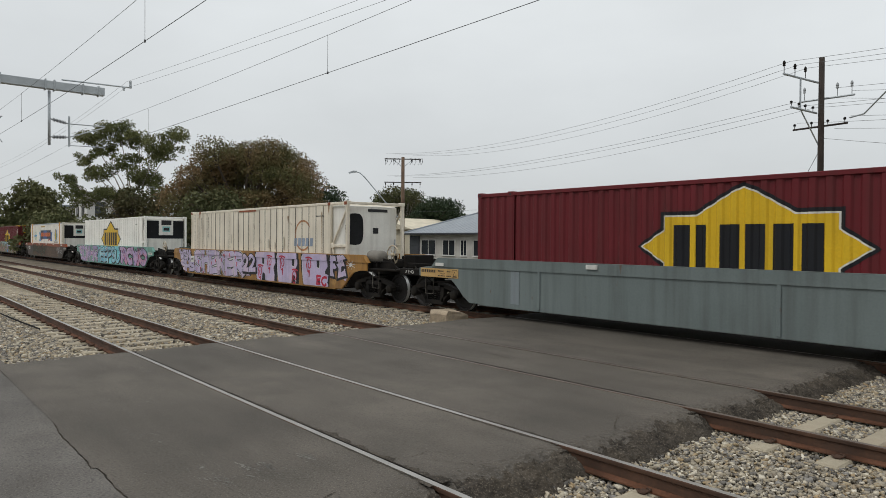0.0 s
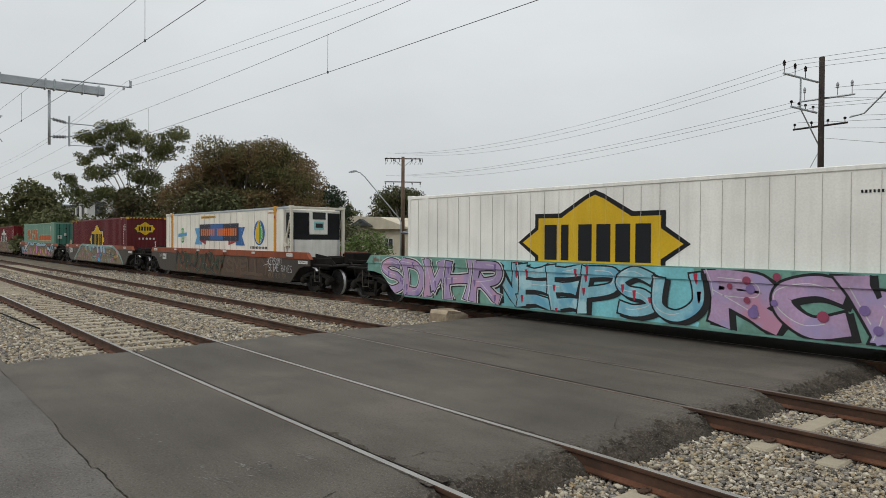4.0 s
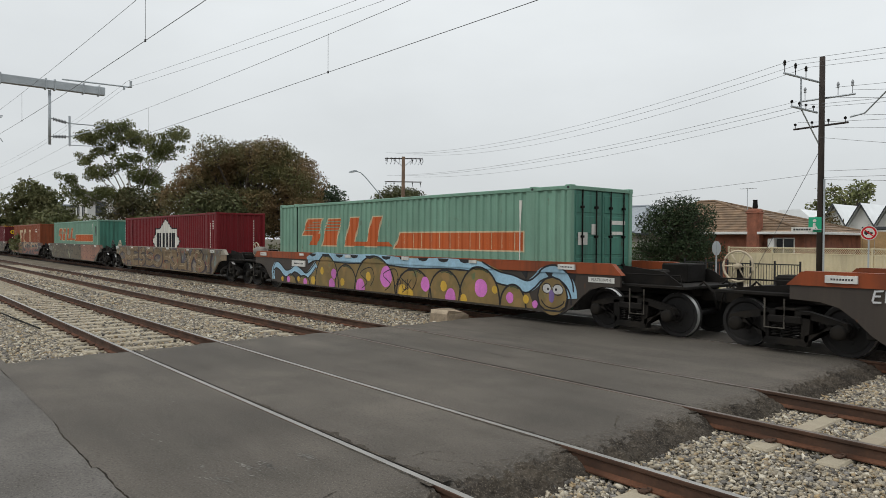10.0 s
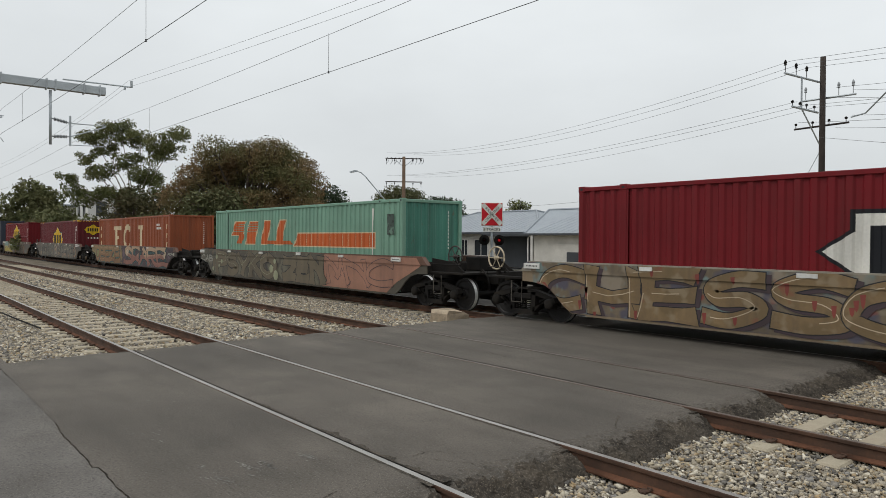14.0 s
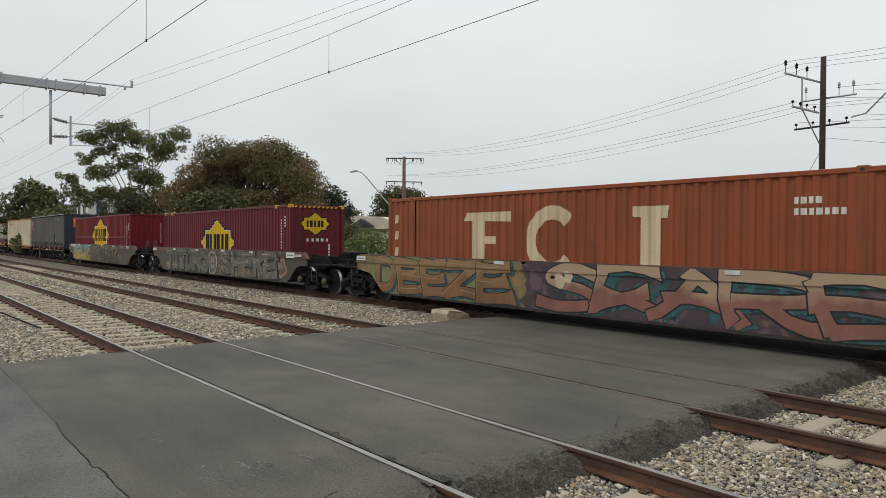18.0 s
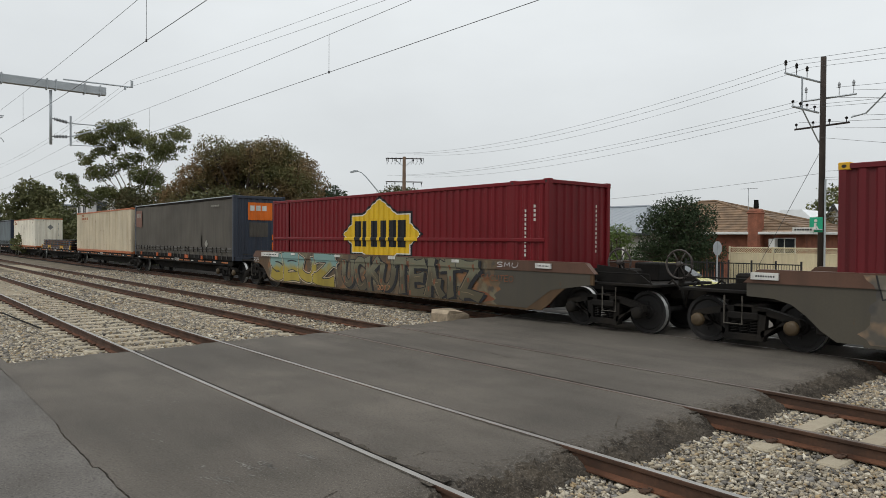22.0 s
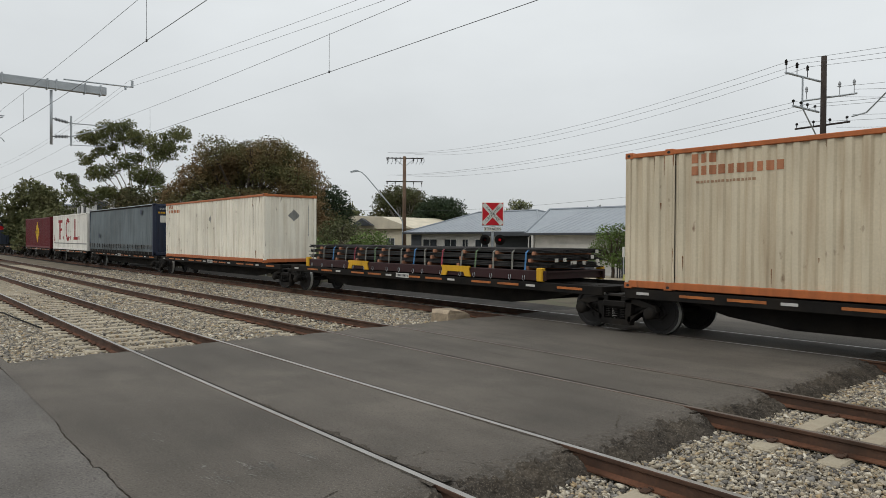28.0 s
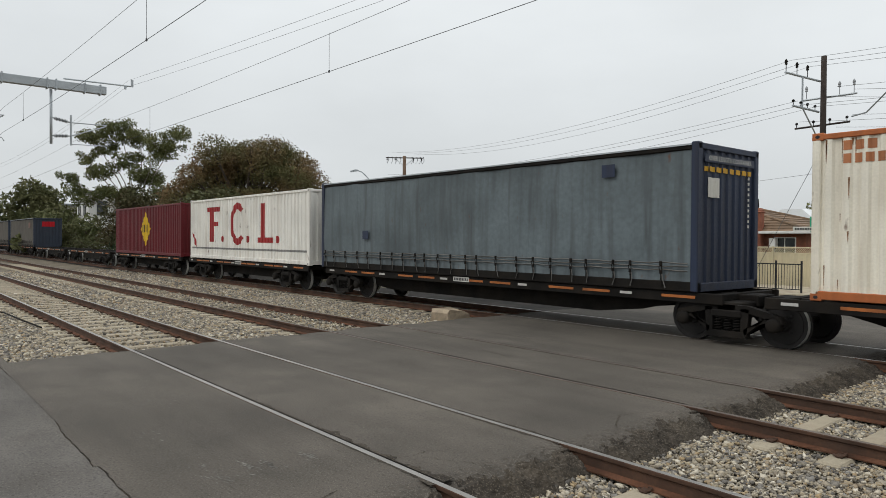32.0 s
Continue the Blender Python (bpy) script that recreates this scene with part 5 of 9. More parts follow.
def wire(pts, r, label="", name="overhead_wire", span=0, parent=None):
    s = Shape().tube(pts, r, 5, cap=False)
    ob = s.part(name, wire_m, parent)
    if label:
        tagged(ob, label, "wire")
    return ob


def hung(a, b, sag, n=16):
    a, b = Vector(a), Vector(b)
    return [tuple(a.lerp(b, i / n) - Vector((0, 0, sag * 4 * (i / n) * (1 - i / n)))) for i in range(n + 1)]


for y, z0, z1, sag, t0, ts in ((4.45, 6.42, 6.4, .38, 7.45, .43), (8.4, 6.12, 5.95, .13, 7.19, .4)):
    wire(hung((-95, y, z0), (GX, y, z0), .3) + hung((GX, y, z0), (25, y, z1), sag)[1:], .0066, "grooved copper contact wire above the track")
    wire(hung((-95, y, t0), (GX, y, t0), .45) + hung((GX, y, t0), (25, y, t0), ts)[1:], .0052, "stranded catenary wire above the contact wire")
for y, z, yy in ((9.5, 9.39, 14.2), (9.35, 9.02, 14.0)):
    wire(hung((-95, y, z), (GX, y, z), .8) + hung((GX, y, z), (25, yy, z - .4), .44)[1:], .005, "thin bare feeder wire beside the overhead line")
for x, y, z0, z1 in ((-14.26, 8.4, 5.95, 6.86), (-14.9, 4.45, 6.08, 7.07), (-29.5, 4.45, 6.3, 7.32), (-27.7, 8.4, 6.02, 7.0), (-4, 8.4, 5.9, 6.8)):
    s = Shape().tube([(x, y, z0), (x, y, z1)], .005, 5)
    s.box(x - .02, x + .02, y - .015, y + .015, z0 - .03, z0 + .03, .005)
    tagged(s.part("dropper", wire_m), "thin dropper wire with a clamp", "dropper")

# ---- timber poles and street lamps ----
PX, PY = -13.6, 35.05


def stick(name, a, b, r, mt, parent, n=6):
    return Shape().tube([a, b], r, n).part(name, mt, parent)


def pin(parent, x, y, z, h=.45, dark=True):
    s = Shape().tube([(x, y, z), (x, y, z + h * .6)], .018, 5)
    s.lathe([(.02, h * .55), (.07, h * .6), (.05, h * .7), (.075, h * .78), (.05, h * .9), (.0, h)], (x, y, z), "z", 8)
    return s.part("pin_insulator", black_steel if dark else grey_ins, parent)


pl = thing("power_pole", pose(PX, PY, -.4), "tall weathered timber power pole with crossarms", "power pole")
Z0 = .4


def rel(x, y, z):
    return (x - PX, y - PY, z + Z0)


Shape().tube([(0, 0, 0), (0, 0, 11.25)], .16, 12, 0, .125).part("shaft", wood_pole, pl, "", True)
Shape().tube([(.2, -.1, 0), (.2, -.1, 5.4)], .045, 8).part("steel_conduit", galv, pl)
A1, A2, A3, A4 = [(rel(*a), rel(*b)) for a, b in (((-13.95, 31.75, 9.62), (-13.72, 34.95, 9.66)), ((-14.75, 35.35, 8.93), (-12.2, 35.2, 8.9)), ((-13.8, 32.2, 8.16), (-13.75, 34.9, 8.2)), ((-15.0, 35.3, 7.58), (-12.4, 34.95, 7.58)))]
for a, b in (A1, A2, A3, A4):
    stick("crossarm", a, b, .05, wood_pole if a is A4[0] else galv, pl)
for (a, b), fr in ((A1, (.02, .32, .62)), (A3, (.02, .3, .55, .85)), (A4, (.03, .35, .65, .95))):
    for f in fr:
        p = Vector(a).lerp(Vector(b), f)
        pin(pl, p.x, p.y, p.z, .62 if a is A1[0] else .3)
for f in (.1, .7, .95):
    p = Vector(A2[0]).lerp(Vector(A2[1]), f)
    pin(pl, p.x, p.y, p.z, .7, False)
stick("link", rel(-13.8, 33.2, 9.6), rel(-13.8, 33.2, 8.2), .04, galv, pl)
stick("brace", rel(-13.8, 33.2, 8.2), rel(-13.7, 35.0, 6.7), .035, galv, pl)
s = Shape().tube([rel(-12.3, 34.9, 7.8), rel(-11.6, 34.6, 7.85), rel(-10.2, 33.9, 8.9), rel(-9.6, 33.6, 9.0)], .035, 6)
la = s.part("lamp_arm", galv, pl)
Shape().prism([(-.1, -.12), (.75, -.1), (.8, .02), (.1, .1), (-.1, .05)], -.13, .13).part("lamp_head", galv, pl).matrix_basis = pose(-9.6 - PX, 33.55 - PY, 9.0 + Z0, 0, 0, -30)

P2 = (-59.4, 44.3)
stobie = stuff("sunlit_timber_pole", (.15, .095, .06), .9, 0, .3, 18, 1.2, .4, (.06, .045, .035), .5, True)
pl2 = thing("power_pole", pose(P2[0], P2[1], -.4), "distant timber power pole with two crossarms", "power pole")
Shape().tube([(0, 0, 0), (0, 0, 11.3)], .24, 10, 0, .17).part("shaft", stobie, pl2, "", True)
for z in (11.1, 8.6):
    a, b = (-1.15, -1.6, z), (1.15, 1.6, z)
    stick("crossarm", a, b, .06, wood_pole, pl2)
    if z > 10:
        for f in (.02, .13, .24, .35, .68, .8, .9, .98):
            p = Vector(a).lerp(Vector(b), f)
            Shape().tube([(p.x, p.y, z), (p.x + .1, p.y + .12, z + .1), (p.x + .14, p.y + .17, z - .3), (p.x + .02, p.y + .02, z - .62)], .035, 5).part("jumper_loop", wire_m, pl2)
        for q in (-1, 1):
            stick("crossarm_brace", (0, 0, z - .9), (q * .62, q * .86, z - .05), .03, galv, pl2)
    for f in (.03, .25, .75, .97):
        p = Vector(a).lerp(Vector(b), f)
        pin(pl2, p.x, p.y, p.z - .55, .5)
for a, b, sag in [((-13.83, 32.1, 10.2), (-59.8, 42.4, 11.2), 1.2), ((-13.8, 33.0, 10.2), (-59.6, 43.4, 11.2), 1.25), ((-13.8, 33.9, 10.2), (-59.2, 45.5, 11.2), 1.3),
                  ((-13.7, 32.5, 8.4), (-59.8, 42.4, 8.8), .8), ((-13.7, 33.5, 8.4), (-59.6, 43.4, 8.8), .8), ((-13.7, 34.5, 8.4), (-59.2, 45.5, 8.8), .95),
                  ((-13.6, 35.0, 5.3), (-70, 40, 5.6), 1.0),
                  ((-13.8, 32.1, 10.2), (22, 30, 9.75), .5), ((-13.8, 33.0, 10.2), (22, 31, 9.6), .5), ((-13.8, 33.9, 10.2), (22, 32, 9.4), .5),
                  ((-14.8, 35.3, 7.9), (14, 30, 7.6), .8), ((-12.3, 35, 7.9), (14, 29, 7.2), .8), ((-13, 35, 9.3), (16, 26, 8.0), .6), ((-13, 35, 7.4), (16, 26, 6.0), .8),
                  ((-13.75, 35.3, 9.0), (9, 30, 5.6), .3), ((-12.3, 35.2, 9.1), (6, 27, 6.4), .3), ((-13.7, 34.2, 8.35), (22, 33, 7.9), .5), ((-13.7, 33.4, 8.35), (22, 32, 8.2), .5), ((-13.6, 34.9, 7.0), (12, 31, 3.2), .4), ((-13.6, 35, 5.4), (30, 38, 5.4), .3), ((-13.6, 35, 5.1), (30, 38, 5.0), .3), ((-13.6, 35, 5.0), (14, 28, 3.9), .4)]:
    wire(hung(a, b, sag), .008, "sagging street power line", "power_line")
wire([(-13.7, 35, 6.3), (-17.6, 36.6, .2)], .012, "steel guy wire of the pole", "guy_wire")


lp = thing("street_lamp", pose(P2[0] + .1, P2[1] - .3, -.4), "street lamp on a long inclined galvanised arm", "street lamp")
LU = Vector((-.643, -.766, 0))
pts = [Vector((0, 0, 0)), Vector((0, 0, 4.3))] + [LU * a + Vector((0, 0, h)) for a, h in ((.25, 4.75), (3.9, 9.1), (4.4, 9.55), (4.9, 9.7))]
Shape().tube([tuple(q) for q in pts], .07, 8, 0, .05).part("arm", galv, lp, "", True)
ob = Shape().prism([(-.1, -.08), (.75, -.1), (.8, .02), (.2, .12), (-.1, .06)], -.15, .15).part("lamp_head", galv, lp)
ob.matrix_basis = pose(LU.x * 4.85, LU.y * 4.85, 9.7, 0, 8, 230)

# ---- crossing signal ----
sig_red = paint("red_sign_sheeting", (.5, .012, .02), .08)
lens_red = bpy.data.materials.new("lit_red_lens")
lens_red.use_nodes = True
lb = lens_red.node_tree.nodes["Principled BSDF"]
lb.inputs["Base Color"].default_value = (.5, .01, .01, 1)
lb.inputs["Emission Color"].default_value, lb.inputs["Emission Strength"].default_value = (1, .03, .04, 1), .22
dark_lens = stuff("unlit_red_lens", (.08, .006, .006), .2, 0, .1, 20, 2, .02)
sg = thing("crossing_signal", pose(-18.75, 18.15, -.3, 0, 0, 46), "railway crossing crossbuck sign with twin flashing lights on a post", "crossing signal")
Shape().tube([(0, .06, 0), (0, .06, 3.5)], .05, 10).part("post", galv, sg)
Shape().box(-.41, .41, -.02, .01, 2.83, 3.72, .015).part("sign_board", wht_m, sg)
Shape().box(-.385, .385, -.03, -.018, 2.855, 3.695, .004).part("red_field", sig_red, sg)
for q in (-1, 1):
    ob = Shape().box(-.52, .52, -.042 - .004 * q, -.03 - .004 * q, -.085, .085, .004).part("crossbuck_blade", wht_m, sg)
    ob.matrix_basis = pose(0, 0, 3.275, 0, 47 * q, 0)
    t = laid_on(LETTERS["RAILWAY" if q > 0 else "CROSSING"], lambda a, b: -.052)
    t.part("lettering", black_ink, ob)
Shape().box(-.33, .33, -.03, 0, 2.62, 2.79, .004).part("track_plate", wht_m, sg)
laid_on(moved(LETTERS["3 TRACKS"], 0, 2.705), lambda a, b: -.036).part("plate_lettering", black_ink, sg)
for q in (-1, 1):
    s = Shape().lathe([(0, -.02), (.2, -.02), (.2, .01), (0, .01)], (q * .28, 0, 2.3), "y", 20)
    hd = s.part("light_backboard", black_steel, sg)
    s = Shape().lathe([(.1, -.02), (.115, -.02), (.115, -.25), (.1, -.25)], (q * .28, 0, 2.3), "y", 16)
    s.part("hood", black_steel, hd)
    Shape().lathe([(0, -.05), (.03, -.045), (.05, -.025)], (q * .28, 0, 2.3), "y", 16).part("lens", lens_red if q > 0 else dark_lens, hd)

# ---- signs ----
sg2 = thing("stop_sign", pose(-15.8, 29.4, -.4), "grey back of an octagonal sign on a post", "road sign")
Shape().tube([(0, 0, 0), (0, 0, 2.4)], .035, 8).part("post", galv, sg2)
ob = Shape().prism([(.34 * math.cos(a), 2.1 + .34 * math.sin(a)) for a in [math.pi / 8 + i * math.pi / 4 for i in range(8)]], -.012, .0).part("sign_plate", galv, sg2)
ob.matrix_basis = pose(0, 0, 0, 0, 0, 84)
sg3 = thing("no_trucks_sign", pose(-11.0, 33.5, -.4, 0, 0, 22), "round white sign with a red ring barring trucks", "road sign")
Shape().tube([(0, .03, 0), (0, .03, 3.2)], .035, 8).part("post", galv, sg3)
Shape().lathe([(0, -.01), (.32, -.01), (.32, 0), (0, 0)], (0, 0, 2.82), "y", 28).part("sign_plate", wht_m, sg3)
s = Shape().lathe([(.22, -.016), (.29, -.016)], (0, 0, 2.82), "y", 28)
s.part("ring", sig_red, sg3)
s = Shape().box(-.17, .02, -.017, -.012, 2.77, 2.9).box(.03, .14, -.017, -.012, 2.77, 2.85)
for a in (-.1, .08):
    s.lathe([(0, -.017), (.035, -.017)], (a, 0, 2.76), "y", 10)
s.part("truck_symbol", black_ink, sg3)
ob = Shape().box(-.25, .25, -.022, -.018, -.025, .025).part("slash", sig_red, sg3)
ob.matrix_basis = pose(0, 0, 2.82, 0, 40, 0)
green_m = paint("green_sign_sheeting", (.03, .36, .2), .08)
sg4 = thing("walking_sign", pose(-12.95, 32.8, 2.45, 0, 0, 24), "square green and white sign on the power pole", "road sign")
Shape().box(-.26, .26, -.02, 0, 0, .68, .01).part("sign_plate", green_m, sg4)
laid_on(joined(disc(-.02, .52, .07), poly((-.1, .1), (0, .1), (.02, .42), (-.08, .42)), poly((.05, .1), (.13, .1), (.04, .3), (-.02, .3))), lambda a, b: -.026).part("symbol", wht_m, sg4)
Shape().box(-.03, .03, .0, 1.9, .3, .36, .01).part("bracket", galv, sg4)
sg5 = thing("street_name_sign", pose(-13.2, 32.5, 2.47, 0, 0, 24), "white street name blade with plain dark bars", "road sign")
Shape().box(-.6, .25, -.015, 0, 0, .2, .008).part("blade", wht_m, sg5)
tagged(laid_on(bars(7, -.52, .2, .06, .14, .25), lambda a, b: -.02).part("stencil_marking", black_ink, sg5), kind="stuff")
Shape().box(.2, .6, 0, 1.1, .08, .12, .01).part("bracket", galv, sg5)
sg6 = thing("marker_post", pose(-19.7, 27.8, -.4), "white plastic marker on a thin post", "marker post")
Shape().tube([(0, 0, 0), (0, 0, 1.8)], .025, 6).part("post", galv, sg6)
Shape().box(-.07, .07, -.02, .02, 1.6, 2.1, .02).part("marker", wht_m, sg6)

# ---- concrete kerb block at the crossing corner ----
bl = Shape()
bl.box(-14.35, -13.62, 11.55, 12.3, -.25, .12, .07)
blo = bl.part("concrete_block", stuff("rough_tan_concrete", (.34, .27, .19), .95, 0, .35, 25, 4, .8, (.16, .12, .08), .6))
rng = random.Random(3)
for v in blo.data.vertices:
    v.co += Vector((rng.uniform(-.07, .07), rng.uniform(-.08, .08), rng.uniform(-.06, .03)))
tagged(blo, "broken tan concrete block lying beside the crossing", "concrete block")
Shape().tube([(-24, 2.6, -.17), (-22.5, 2.9, -.12), (-20.5, 3.0, -.13), (-18.5, 3.15, -.15)], .02, 6).part("track_cable", black_steel)
tagged(bpy.data.objects["track_cable"], "black cable lying on the ballast", "cable")

# ---- trees and shrubs ----
def foliage(name, colors, far=None, rough=.75):
    """Leaf colours clump by clump, drifting to another tone over some metres."""
    mt = bpy.data.materials.new(name)
    mt.use_nodes = True
    n, l = mt.node_tree.nodes, mt.node_tree.links
    b = n["Principled BSDF"]
    b.inputs["Roughness"].default_value = rough
    b.inputs["Specular IOR Level"].default_value = .25
    ge = n.new("ShaderNodeNewGeometry")
    rp = n.new("ShaderNodeValToRGB")
    e = rp.color_ramp.elements
    e[0].color, e[1].color = (*colors[0], 1), (*colors[-1], 1)
    for i, c in enumerate(colors[1:-1]):
        e.new((i + 1) / (len(colors) - 1)).color = (*c, 1)
    l.new(ge.outputs["Random Per Island"], rp.inputs[0])
    tc, nz, mr, mx = n.new("ShaderNodeTexCoord"), n.new("ShaderNodeTexNoise"), n.new("ShaderNodeMapRange"), n.new("ShaderNodeMix")
    nz.inputs["Scale"].default_value = .35
    for i, x in enumerate((.35, .65, 0.0, 1.0)):
        mr.inputs[i + 1].default_value = x
    mx.data_type = "RGBA"
    mx.inputs[7].default_value = (*(far or colors[-1]), 1)
    l.new(tc.outputs["Object"], nz.inputs["Vector"])
    l.new(nz.outputs[0], mr.inputs[0])
    l.new(mr.outputs[0], mx.inputs[0])
    l.new(rp.outputs[0], mx.inputs[6])
    l.new(mx.outputs[2], b.inputs["Base Color"])
    return mt


fol_brown = foliage("russet_green_foliage", [(.12, .08, .04), (.19, .12, .058), (.24, .142, .068), (.15, .108, .048)], (.11, .11, .042))
fol_green = foliage("olive_green_foliage", [(.06, .075, .03), (.085, .1, .04), (.105, .115, .045), (.07, .08, .032)], (.09, .085, .04))
fol_gum = foliage("grey_green_gum_foliage", [(.09, .1, .04), (.165, .17, .066), (.13, .135, .05), (.2, .18, .072)], (.115, .13, .05))
fol_dark = foliage("dark_green_foliage", [(.02, .034, .014), (.034, .052, .021), (.027, .042, .017), (.045, .062, .025)], (.03, .048, .022))
fol_far = foliage("dark_olive_foliage", [(.07, .085, .034), (.1, .115, .046), (.13, .135, .055)], (.13, .125, .055))
fol_light = foliage("fresh_green_foliage", [(.075, .12, .03), (.13, .185, .05), (.105, .15, .04)])
fol_rust = foliage("tawny_foliage", [(.09, .07, .034), (.14, .1, .048), (.08, .08, .032)], (.065, .07, .03))
bark_pale = stuff("pale_gum_bark", (.38, .34, .29), .85, 0, .3, 10, 2, .4, (.18, .14, .11), .6)
bark_dark = stuff("brown_bark", (.08, .06, .045), .9, 0, .35, 14, 2, .5)


def leaves(blobs, per, size, seed, hollow=.5):
    """Small leaf clumps through rounded masses: (x, y, z, radius, flatness)."""
    rng = np.random.default_rng(seed)
    V = []
    for x, y, z, r, fl in blobs:
        n = max(20, int(per * r * r))
        d = rng.normal(size=(n, 3))
        d /= np.linalg.norm(d, axis=1)[:, None]
        rad = r * rng.uniform(hollow, 1.0, n) ** .6
        lump = 1 + .16 * np.sin(d[:, 0] * 7 + seed) * np.sin(d[:, 1] * 6 + 1) + .12 * np.sin(d[:, 2] * 9 + x) + rng.normal(0, .05, n)
        p = d * (rad * lump)[:, None] * np.array([1, 1, fl]) + np.array([x, y, z])
        a = rng.normal(size=(n, 3))
        a /= np.linalg.norm(a, axis=1)[:, None]
        b = np.cross(a, rng.normal(size=(n, 3)))
        b /= np.linalg.norm(b, axis=1)[:, None]
        s = size * rng.uniform(.5, 1.3, (n, 1))
        V.append(np.stack([p - a * s, p - b * s * .45, p + a * s, p + b * s * .45], 1))
    V = np.concatenate(V)
    return V.reshape(-1, 3), np.arange(len(V) * 4).reshape(-1, 4)


def tree(x, y, blobs, label, fol, bark, per=130, size=.2, seed=1, trunk=.28, fork=.35, hollow=.5, name="tree", cat="tree", limbs=None):
    """Trunk with limbs up to each leaf mass; blobs in metres from the base."""
    t = thing(name, pose(x, y, -.4), label, cat)
    rng = random.Random(seed)
    top = max(b[2] for b in blobs)
    f = Vector((0, 0, top * fork))
    s = Shape().tube([(0, 0, 0), (.05, 0, f.z * .5), tuple(f)], trunk, 8, 0, trunk * .7)
    for b in limbs or blobs:
        e = Vector(b[:3])
        mid = f.lerp(e, .5) + Vector((rng.uniform(-.4, .4), rng.uniform(-.4, .4), rng.uniform(.0, .5)))
        s.tube([tuple(f), tuple(mid), tuple(e)], trunk * .5, 6, 0, trunk * .12)
        for i in range(4):
            d = Vector((rng.uniform(-1, 1), rng.uniform(-1, 1), rng.uniform(-.3, 1))) * b[3] * .8
            s.tube([tuple(mid.lerp(e, .5 + .12 * i)), tuple(e + d * Vector((1, 1, b[4])).length * .5)], trunk * .16, 4, 0, trunk * .05)
    s.part("trunk", bark, t)
    v, fc = leaves(blobs, per, size, seed, hollow)
    cr = new("crown", fast_mesh("crown", v, fc, fol))
    cr.parent = t
    return t


def tufts(masses, n, seed, size=.45):
    """Break each leaf mass into small ragged clumps with gaps between them."""
    rng = random.Random(seed)
    out = []
    for x, y, z, r, fl in masses:
        for i in range(n):
            a, q, h = rng.uniform(0, 6.28), math.sqrt(rng.random()) * .8, rng.uniform(-.6, .75)
            out.append((x + r * q * math.cos(a), y + r * q * math.sin(a), z + r * fl * h, r * size * rng.uniform(.6, 1.25), .75))
    return out


ux, uy = .64, .77                # across the view


def dome(width, z0, z1, seed, n=26, depth=.55, r=(1.1, 1.9)):
    """A wide crown whose long side lies across the view, filled evenly up to a rounded top."""
    rng = random.Random(seed)
    out = []
    m = (r[0] + r[1]) / 2
    half = max(width / 2 - m * .8, .3)
    for i in range(n):
        q = -1 + 2 * (i + .5) / n
        q += rng.uniform(-.6, .6) / n
        w = rng.uniform(-1, 1) * width / 2 * depth
        top = z1 - m * .75
        lim = z0 + (top - z0) * math.sqrt(max(0, 1 - abs(q) ** 3.4))
        h = z0 + (lim - z0) * (1.0, .45, .8, .2)[i % 4] * rng.uniform(.9, 1.03)
        a = q * half
        out.append((a * ux - w * uy, a * uy + w * ux, h, rng.uniform(*r), .78))
    return out


tree(-52.1, 23.5, dome(12.9, 2.2, 10.2, 5, 95, .5, (1.1, 1.6)) + [(q * ux, q * uy, z, r, .8) for q, z, r in ((-3.4, 8.3, 1.5), (-2.4, 8.8, 1.5), (-1.3, 9.0, 1.4), (-4.4, 7.3, 1.5), (-5.3, 6.0, 1.4), (-2.0, 7.0, 1.6), (1.9, 8.9, 1.4), (3.1, 8.5, 1.5), (4.2, 7.8, 1.5), (5.0, 6.7, 1.4))], "broad russet-green tree with a dense rounded crown", fol_brown, bark_dark, 640, .098, 5, .35, hollow=.45)
tree(-50.3, 20.4, dome(6.4, 1.8, 6.3, 8, 26, .5, (.9, 1.3)), "olive shrub tree beneath a larger crown", fol_green, bark_dark, 230, .16, 8, .2)
gum = [(-1.6 * ux, -1.6 * uy, 13.0, 1.90, .7), (.4 * ux, .4 * uy, 12.0, 1.68, .7), (-4.4 * ux, -4.4 * uy, 12.4, 1.68, .6), (-3.0 * ux, -3.0 * uy, 11.2, 1.46, .6), (3.8 * ux, 3.8 * uy, 12.0, 1.90, .8), (2.0 * ux, 2.0 * uy, 10.9, 1.79, .7),
       (-5.2 * ux, -5.2 * uy, 10.3, 1.12, .7), (-1.0 * ux, -1.0 * uy, 10.2, 1.46, .6), (-3.4 * ux, -3.4 * uy, 9.0, 1.68, .5), (.8 * ux, .8 * uy, 8.6, 1.90, .5), (-6.2 * ux, -6.2 * uy, 7.2, 1.34, .6), (-2.6 * ux, -2.6 * uy, 6.9, 1.68, .5), (-7.0 * ux, -7.0 * uy, 8.2, 1.2, .6), (-.4 * ux, -.4 * uy, 6.6, 1.5, .5), (-5.2 * ux, -5.2 * uy, 6.0, 1.34, .5), (3.0 * ux, 3.0 * uy, 7.0, 1.79, .5)]
tree(-73.7, 21.1, tufts(gum, 10, 3), "tall pale-limbed gum tree with sparse tufted crown", fol_gum, bark_pale, 480, .12, 11, .17, .3, .35, limbs=gum)
tree(-69.0, 20.3, dome(8.0, 1.5, 7.2, 13, 34, .6, (.9, 1.4)), "tawny shrub tree turning brown", fol_rust, bark_dark, 190, .18, 13, .2)
tree(-58.0, 17.8, dome(6.0, 1.2, 4.6, 17, 16, .5, (.8, 1.3)), "dark olive roadside shrub", fol_far, bark_dark, 220, .16, 17, .18, name="shrub", cat="shrub")
